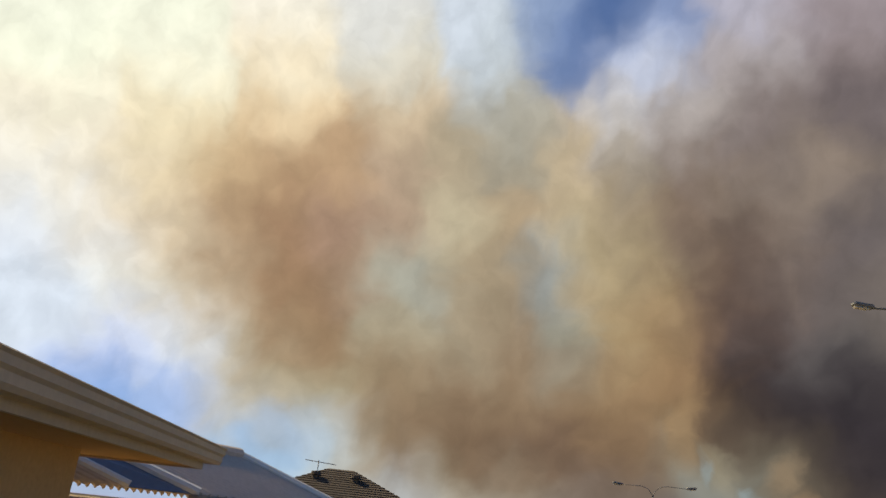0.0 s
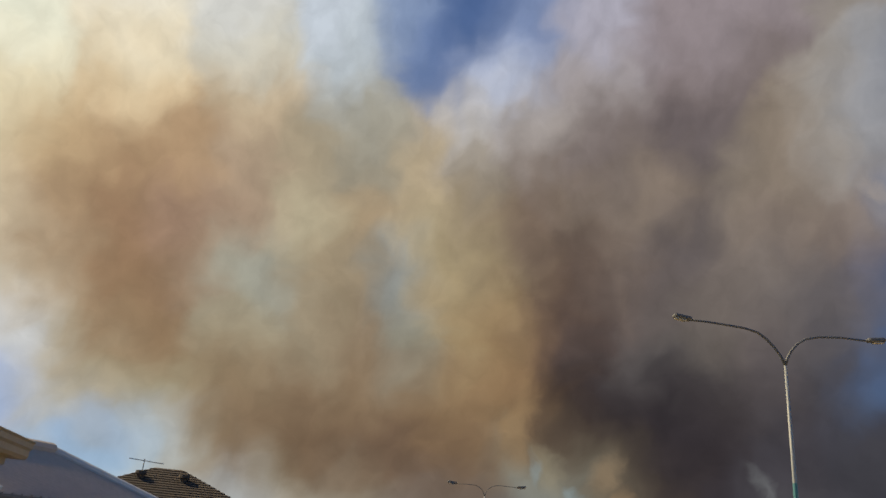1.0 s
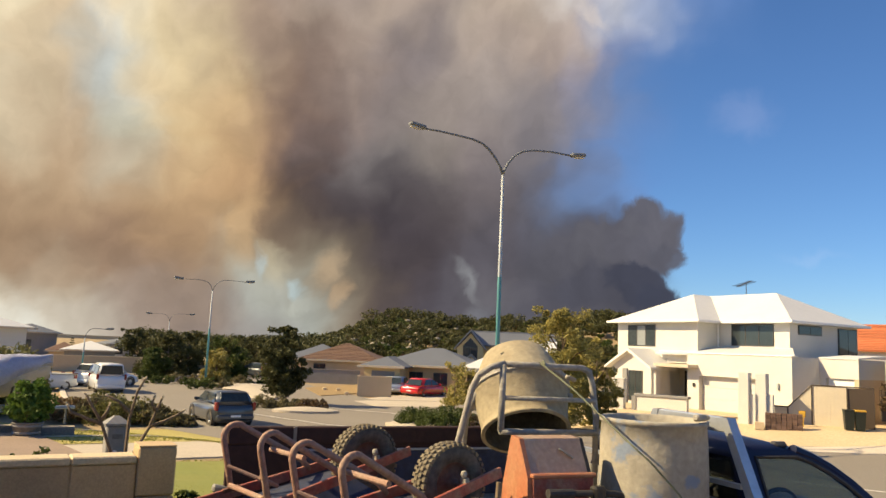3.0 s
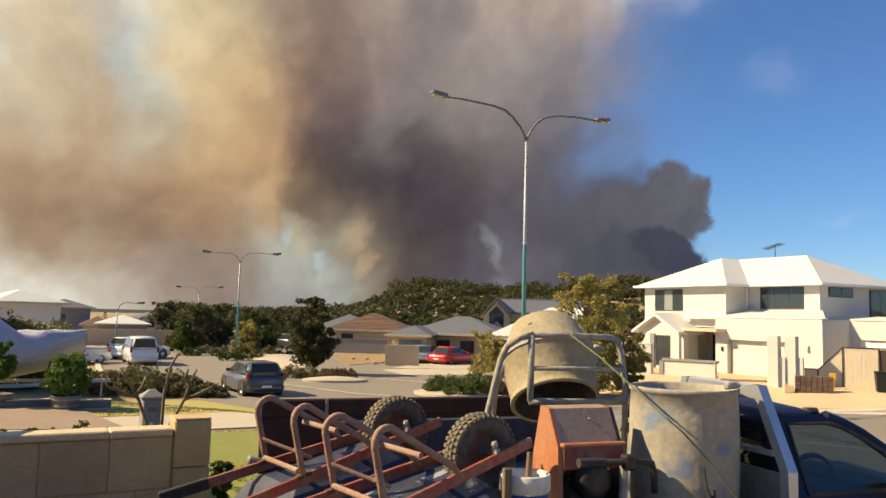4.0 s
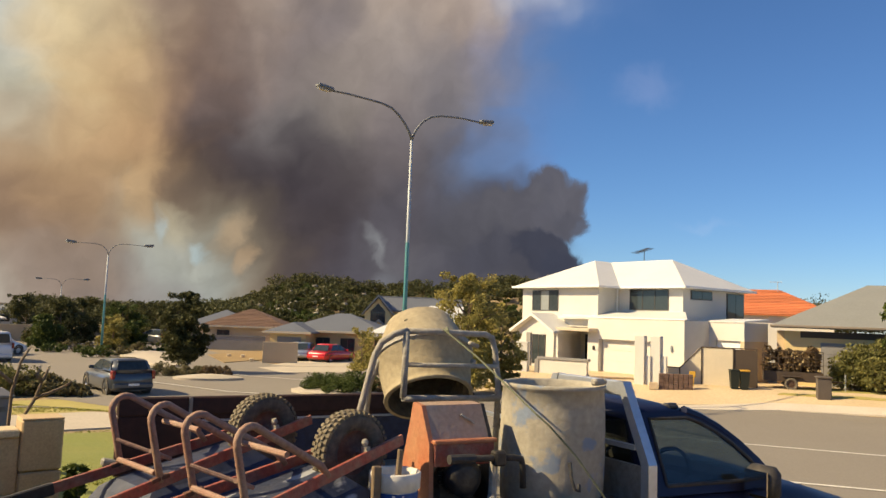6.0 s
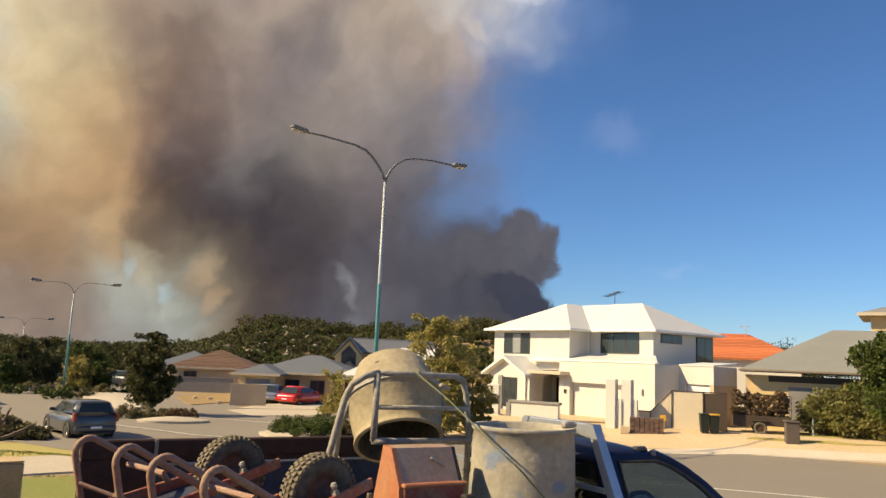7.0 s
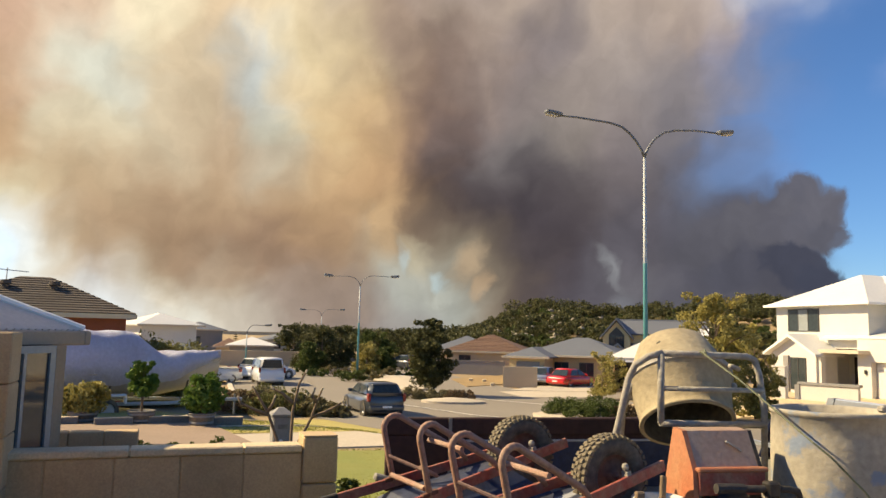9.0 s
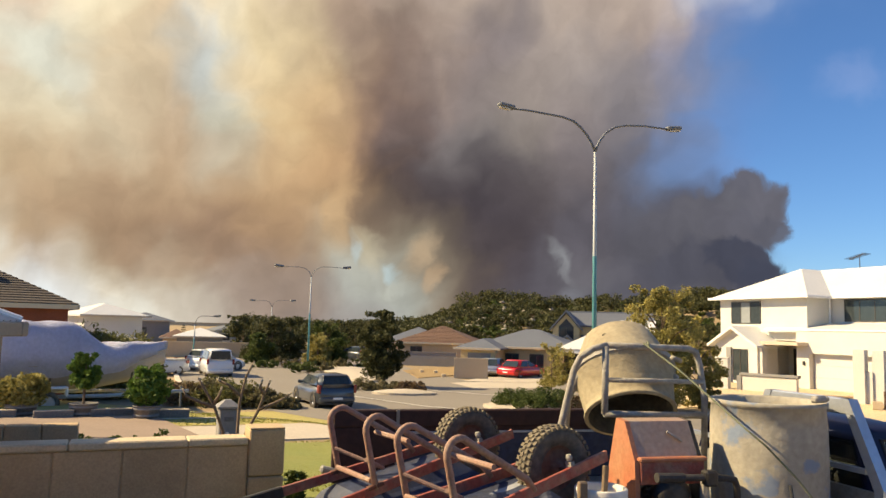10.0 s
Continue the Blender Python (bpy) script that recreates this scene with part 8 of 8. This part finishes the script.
def rocks():
    rnd = random.Random(31)
    for i in range(44):
        az, d = rnd.gauss(29.0, 3.0), rnd.uniform(112, 150)
        p = polar(az, d)
        bm = bmesh.new()
        bmesh.ops.create_icosphere(bm, subdivisions=2, radius=1.0)
        for v in bm.verts:
            v.co = v.co * (1 + 0.35 * noise.noise(v.co * 1.7 + Vector((i * 3.1, 0, 0))))
            v.co = Vector((v.co.x * rnd.uniform(0.95, 1.05) * 1.3, v.co.y, v.co.z * 0.7))
        s = rnd.uniform(0.25, 0.55)
        solo("rock", bm, M_ROCK, Matrix.Translation(p + Vector((0, 0, 2.0))) @ Matrix.Scale(s, 4) @ Matrix.Rotation(rnd.uniform(0, 6), 4, "Z"), "pale limestone outcrop among the hill scrub", "rock", "hill rocks")


rocks()


# ---- neighbour's front garden: planters, boat, letterbox, bare shrubs ----
def planter(az, dist, w, h, leaf_h, material, seed, tall=0.0):
    t = thing("planter", polar_m(az, dist), "round weathered planter on the driveway edge", "planter", "planters")
    part("pot", made_lathe([(0, 0), (w * 0.42, 0), (w * 0.5, h * 0.9), (w * 0.53, h * 0.92), (w * 0.53, h), (w * 0.47, h), (w * 0.44, h * 0.86), (0, h * 0.84)], 24), M_POT, t, "", True)
    for z in (0.25, 0.7):
        part("hoop", made_lathe([(w * (0.43 + 0.08 * z), h * z), (w * (0.445 + 0.08 * z), h * z + 0.01), (w * (0.445 + 0.08 * z), h * z + 0.04), (w * (0.43 + 0.08 * z), h * z + 0.05)], 24), M_GREYWALL, t)
    base = polar(az, dist) + Vector((0, 0, h * 0.84))
    if tall:
        tree(base, leaf_h, w * 0.62, material, "small clipped tree growing in the planter", seed, 0.03, tall, 0.055, 60, 90, name="potted_tree", category="tree", group="potted shrubs")
    else:
        shrub(base, w * 1.35, w * 1.2, leaf_h, material, "bushy green shrub growing in the planter", seed, 0.05, 55, 80, group="potted shrubs")


planter(-2.5, 18.4, 0.62, 0.28, 0.75, L_OLIVE, 201)
planter(1.15, 18.0, 0.56, 0.30, 1.12, L_BRIGHT, 202, 0.38)
planter(5.1, 17.4, 0.55, 0.30, 0.98, L_BRIGHT, 203)
for i, (az, d, w) in enumerate(((-0.6, 17.8, 0.75), (3.0, 17.9, 0.9), (6.6, 17.6, 0.8), (-4.2, 18.0, 0.9))):
    q = thing("sleeper", facing(az, d, None, 4), "short grey kerbing sleeper at the garden edge", "edging", "garden sleepers")
    part("beam", made_box(-w / 2, w / 2, -0.1, 0.1, -0.03, 0.17, bevel=0.015), M_POT, q)
    part("top", made_box(-w / 2, w / 2, -0.09, 0.09, 0.171, 0.185), M_CAP, q)


def boat():
    """A covered runabout on its trailer, bow to the right."""
    t = thing("boat", facing(0.6, 21.5, 1.42, 8) @ Matrix.Diagonal((0.85, 1, 1, 1)), "boat on a trailer under a pale blue tarpaulin", "boat")
    bm = bmesh.new()
    st = []
    for x, half, keel, sheer in ((-4.2, 0.95, 0.55, 1.25), (-2.6, 1.0, 0.5, 1.28), (-0.8, 1.0, 0.5, 1.32), (0.6, 0.9, 0.56, 1.38), (1.7, 0.6, 0.75, 1.5), (2.5, 0.12, 1.15, 1.62)):
        st.append([(x, -half, sheer), (x, -half * 0.92, (keel + sheer) * 0.5), (x, -half * 0.35, keel + 0.12), (x, 0, keel), (x, half * 0.35, keel + 0.12), (x, half * 0.92, (keel + sheer) * 0.5), (x, half, sheer)])
    loft(bm, st)
    part("hull", bm, M_HULL, t, "dull grey fibreglass hull", True)
    part("rubbing_strip", made_tube([(-4.2, -0.98, 1.1), (-0.8, -1.03, 1.16), (0.6, -0.93, 1.24), (1.7, -0.62, 1.38), (2.5, -0.14, 1.54)], 0.03, 6), M_HULL, t)
    part("trim_board", made_box(-4.2, -2.4, -1.02, -0.98, 0.80, 0.92), M_ORANGE_BOARD, t, "orange lower trim")
    # draped cover
    n, mrows = 44, 13
    bm = bmesh.new()
    rows = []
    for i in range(n + 1):
        x = -4.3 + 6.85 * i / n
        half = 1.06 if x < 0.6 else 1.06 * max(0.05, 1 - ((x - 0.6) / 2.05) ** 1.6)
        if x < -0.25:
            top = 2.20 - 0.015 * math.sin((x + 4) * 2.2)
        elif x < 0.65:
            top = 2.20 - 0.52 * smooth(-0.25, 0.65, x)
        else:
            top = 1.68 + 0.012 * math.sin(x * 5) + 0.035 * (x - 0.65)
        edge = 0.95 if x < 0.3 else 0.95 + 0.55 * smooth(0.3, 2.5, x)
        row = []
        for j in range(mrows):
            k = -1 + 2 * j / (mrows - 1)
            drop = abs(k) ** 3.2
            y = half * math.copysign(min(1.0, abs(k) * 1.25), k)
            z = top - (top - edge) * max(0.0, (abs(k) - 0.62) / 0.38) ** 1.1 - 0.05 * k * k
            wr = 0.035 * noise.noise(Vector((x * 2.1, k * 2.0, 0.3))) + 0.02 * math.sin(x * 7 + k * 3)
            row.append(bm.verts.new((x, y + (wr if abs(k) > 0.6 else 0) - 0.0, z + wr)))
        rows.append(row)
    for a, b in zip(rows, rows[1:]):
        for j in range(mrows - 1):
            bm.faces.new((a[j], b[j], b[j + 1], a[j + 1]))
    bmesh.ops.solidify(bm, geom=bm.faces[:], thickness=0.01)
    cover = part("cover", bm, M_TARP, t, "pale blue tarpaulin cover", True)
    for x in (-3.2, -1.5, 0.2):
        part("strap", made_tube([(x, -1.09, 1.0), (x + 0.05, -1.02, 0.55)], 0.012, 5), M_FRAME_DARK, cover)
    frame_ = part("trailer", made_tube([(-4.0, -0.75, 0.42), (0.8, -0.75, 0.42), (2.6, 0, 0.42), (3.3, 0, 0.42)], 0.05, 6), M_GALV, t, "galvanised trailer frame")
    part("beam", made_tube([(-4.0, 0.75, 0.42), (0.8, 0.75, 0.42), (2.6, 0, 0.42)], 0.05, 6), M_GALV, frame_)
    for x in (-2.9, -0.9):
        part("support", made_tube([(x, -0.6, 0.42), (x + 0.15, -0.85, 0.95)], 0.03, 5), M_FRAME_DARK, frame_)
    part("support", made_tube([(1.4, -0.3, 0.42), (1.5, -0.45, 1.1)], 0.03, 5), M_FRAME_DARK, frame_)
    part("mudguard", made_box(-2.0, -0.35, -1.12, -0.85, 0.62, 0.68, bevel=0.02), M_TRIM_WHITE, t, "white mudguard")
    part("mudguard", made_box(-0.40, -0.34, -1.12, -0.85, 0.45, 0.64, bevel=0.02), M_TRIM_WHITE, t)
    for x in (-1.62, -0.82):
        for y in (-0.98, 0.98):
            road_wheel(t, (x, y, 0.28), 0.29, 0.18)
    part("jockey_wheel", made_tube([(3.1, 0.1, 0.0), (3.1, 0.1, 0.55)], 0.03, 6), M_ARM, frame_)


boat()


def letterbox():
    t = thing("letterbox", facing(10.2, 9.4, None, 10), "grey rendered letterbox pillar with a peaked cap", "letterbox")
    z = 2.80 - polar(10.2, 9.4).z
    part("shaft", made_box(-0.105, 0.105, -0.10, 0.10, -0.2, z - 0.08, bevel=0.012), M_GREYWALL, t)
    bm = bmesh.new()
    loft(bm, [[(-0.125, -0.12, z - 0.08), (0.125, -0.12, z - 0.08), (0.125, 0.12, z - 0.08), (-0.125, 0.12, z - 0.08)], [(-0.13, -0.125, z - 0.055), (0.13, -0.125, z - 0.055), (0.13, 0.125, z - 0.055), (-0.13, 0.125, z - 0.055)], [(-0.03, -0.03, z + 0.02), (0.03, -0.03, z + 0.02), (0.03, 0.03, z + 0.02), (-0.03, 0.03, z + 0.02)]])
    part("cap", bm, M_GREYWALL, t, "peaked grey cap")
    part("lock", made_lathe([(0, 0), (0.022, 0), (0.022, 0.012), (0, 0.014)], 14, Matrix.Translation((-0.01, -0.10, z - 0.36)) @ Matrix.Rotation(radians(90), 4, "X")), M_TRIM_WHITE, t, "pale round lock")
    part("number_bar", made_box(-0.05, 0.06, -0.106, -0.10, z - 0.22, z - 0.17), M_POT, t)


letterbox()


def bare_shrub(az, dist, seed, forks, label):
    """Thick bare stems that fork upwards, with pale cut tips."""
    t = thing("bare_frangipani", polar_m(az, dist, 2.33) @ Matrix.Scale(0.76, 4), label, "shrub", "bare shrubs")
    for k, pts in enumerate(forks):
        n = len(pts)
        st = part("stem", made_tube(pts, [0.024 - 0.010 * i / max(1, n - 1) for i in range(n)], 8), M_TWIG, t, "", True)
        tip = Vector(pts[-1])
        d = (tip - Vector(pts[-2])).normalized()
        part("tip", made_tube([tip - d * 0.01, tip + d * 0.03, tip + d * 0.045], [0.014, 0.017, 0.006], 6), M_CAP, st, "pale bud tip")


bare_shrub(10.0, 8.2, 1, [
    [(0.12, 0, -0.3), (0.02, 0, 0.25), (-0.16, 0.02, 0.72), (-0.32, 0, 0.98), (-0.36, 0, 1.05)],
    [(-0.16, 0.02, 0.70), (-0.32, 0.04, 0.75), (-0.52, 0.05, 0.84), (-0.55, 0.05, 0.90)],
    [(-0.17, 0.02, 0.72), (-0.10, 0.03, 0.84), (-0.08, 0.03, 0.92)],
    [(0.20, 0, -0.3), (0.16, 0, 0.3), (0.17, 0.03, 0.75), (0.24, 0.05, 1.1), (0.32, 0.05, 1.26)],
    [(0.16, 0.02, 0.85), (0.02, 0.02, 0.98), (-0.10, 0.02, 1.04)]], "leafless frangipani with forked bare stems by the letterbox")
bare_shrub(11.2, 8.2, 2, [
    [(-0.10, 0, -0.3), (0.02, 0, 0.3), (0.20, 0.02, 0.66), (0.26, 0.02, 0.86), (0.32, 0.0, 1.02)],
    [(0.20, 0.02, 0.66), (0.36, 0.04, 0.72), (0.52, 0.04, 0.80), (0.60, 0.04, 0.86)],
    [(0.26, 0.02, 0.86), (0.20, 0.0, 0.95), (0.22, 0.0, 1.02)]], "leafless frangipani with forked bare stems by the letterbox")
for i, (az, d, w, h) in enumerate(((3.2, 8.6, 0.34, 0.22), (5.8, 8.5, 0.22, 0.30), (1.0, 8.8, 0.18, 0.2))):
    shrub(Vector(polar(az, d)) + Vector((0, 0, 2.47 - h * 0.5 - polar(az, d).z)), w, w, h, L_MID, "small low plant behind the garden wall", 210 + i, 0.022, 26, 40, group="garden plants", stems=9)
shrub(polar(15.0, 7.4), 0.15, 0.15, 0.55, L_MID, "small leafy weed at the foot of the pillar", 220, 0.03, 30, 40, stems=9)
WALL_ROT = Matrix.Rotation(radians(-2.8), 4, "Z")
d_ = thing("garden_bed", Matrix(), "raised soil bed behind the garden wall", "garden bed")
part("soil", made_box(-0.9, 1.2, 7.1, 9.2, 1.7, 2.40, WALL_ROT, 0.02), M_DRY, d_)
part("mulch", made_box(-0.88, 1.18, 7.12, 9.18, 2.40, 2.42, WALL_ROT), M_BARK, d_)


def near_clutter():
    t = thing("pipe_cap", polar_m(5.3, 3.9, 2.0), "white plastic pipe with a vent cap beside the wall", "pipe")
    part("pipe", made_tube([(0, 0, -0.1), (0, 0, 0.55)], 0.03, 14), M_TRIM_WHITE, t)
    part("cap", made_lathe([(0, 0.55), (0.042, 0.55), (0.045, 0.59), (0.03, 0.60), (0.012, 0.605), (0.012, 0.63), (0, 0.632)], 18), M_TRIM_WHITE, t)
    t = thing("green_canister", polar_m(10.3, 4.1, 2.0), "dark green plastic canister standing by the wall", "canister")
    part("body", made_lathe([(0, -0.05), (0.12, -0.05), (0.125, 0.5), (0.115, 0.53), (0, 0.53)], 24), M_BIN, t, "", True)
    part("lid", made_lathe([(0.128, 0.49), (0.131, 0.50), (0.131, 0.54), (0.11, 0.565), (0, 0.57)], 24), M_BIN, t, "", True)


near_clutter()


# ---- grass on the lawn and verge ----
def grass(name, label, count, x0, x1, y0, y1, size, seed, keep):
    rng = random.Random(seed)
    cs = []
    while len(cs) < count:
        x, y = rng.uniform(x0, x1), rng.uniform(y0, y1)
        if keep(x, y):
            cs.append((x, y, ground_z(x, y) + size * 0.6))
    ob = new(name, leaf_cloud(name, cs, [size] * count, 6, size * 0.8, L_GRASS, seed, 0.5))
    tagged(ob, label, "grass", kind="stuff")


grass("lawn_grass", "short tufts of green lawn grass", 9000, 1.5, 8, 8, 13.5, 0.014, 7, lambda x, y: x > 1.45 + (y - 7) * 0.1)
grass("verge_grass", "dry tufts of mown verge grass", 5000, 1.9, 9.5, 16.1, 19.6, 0.02, 8, lambda x, y: True)
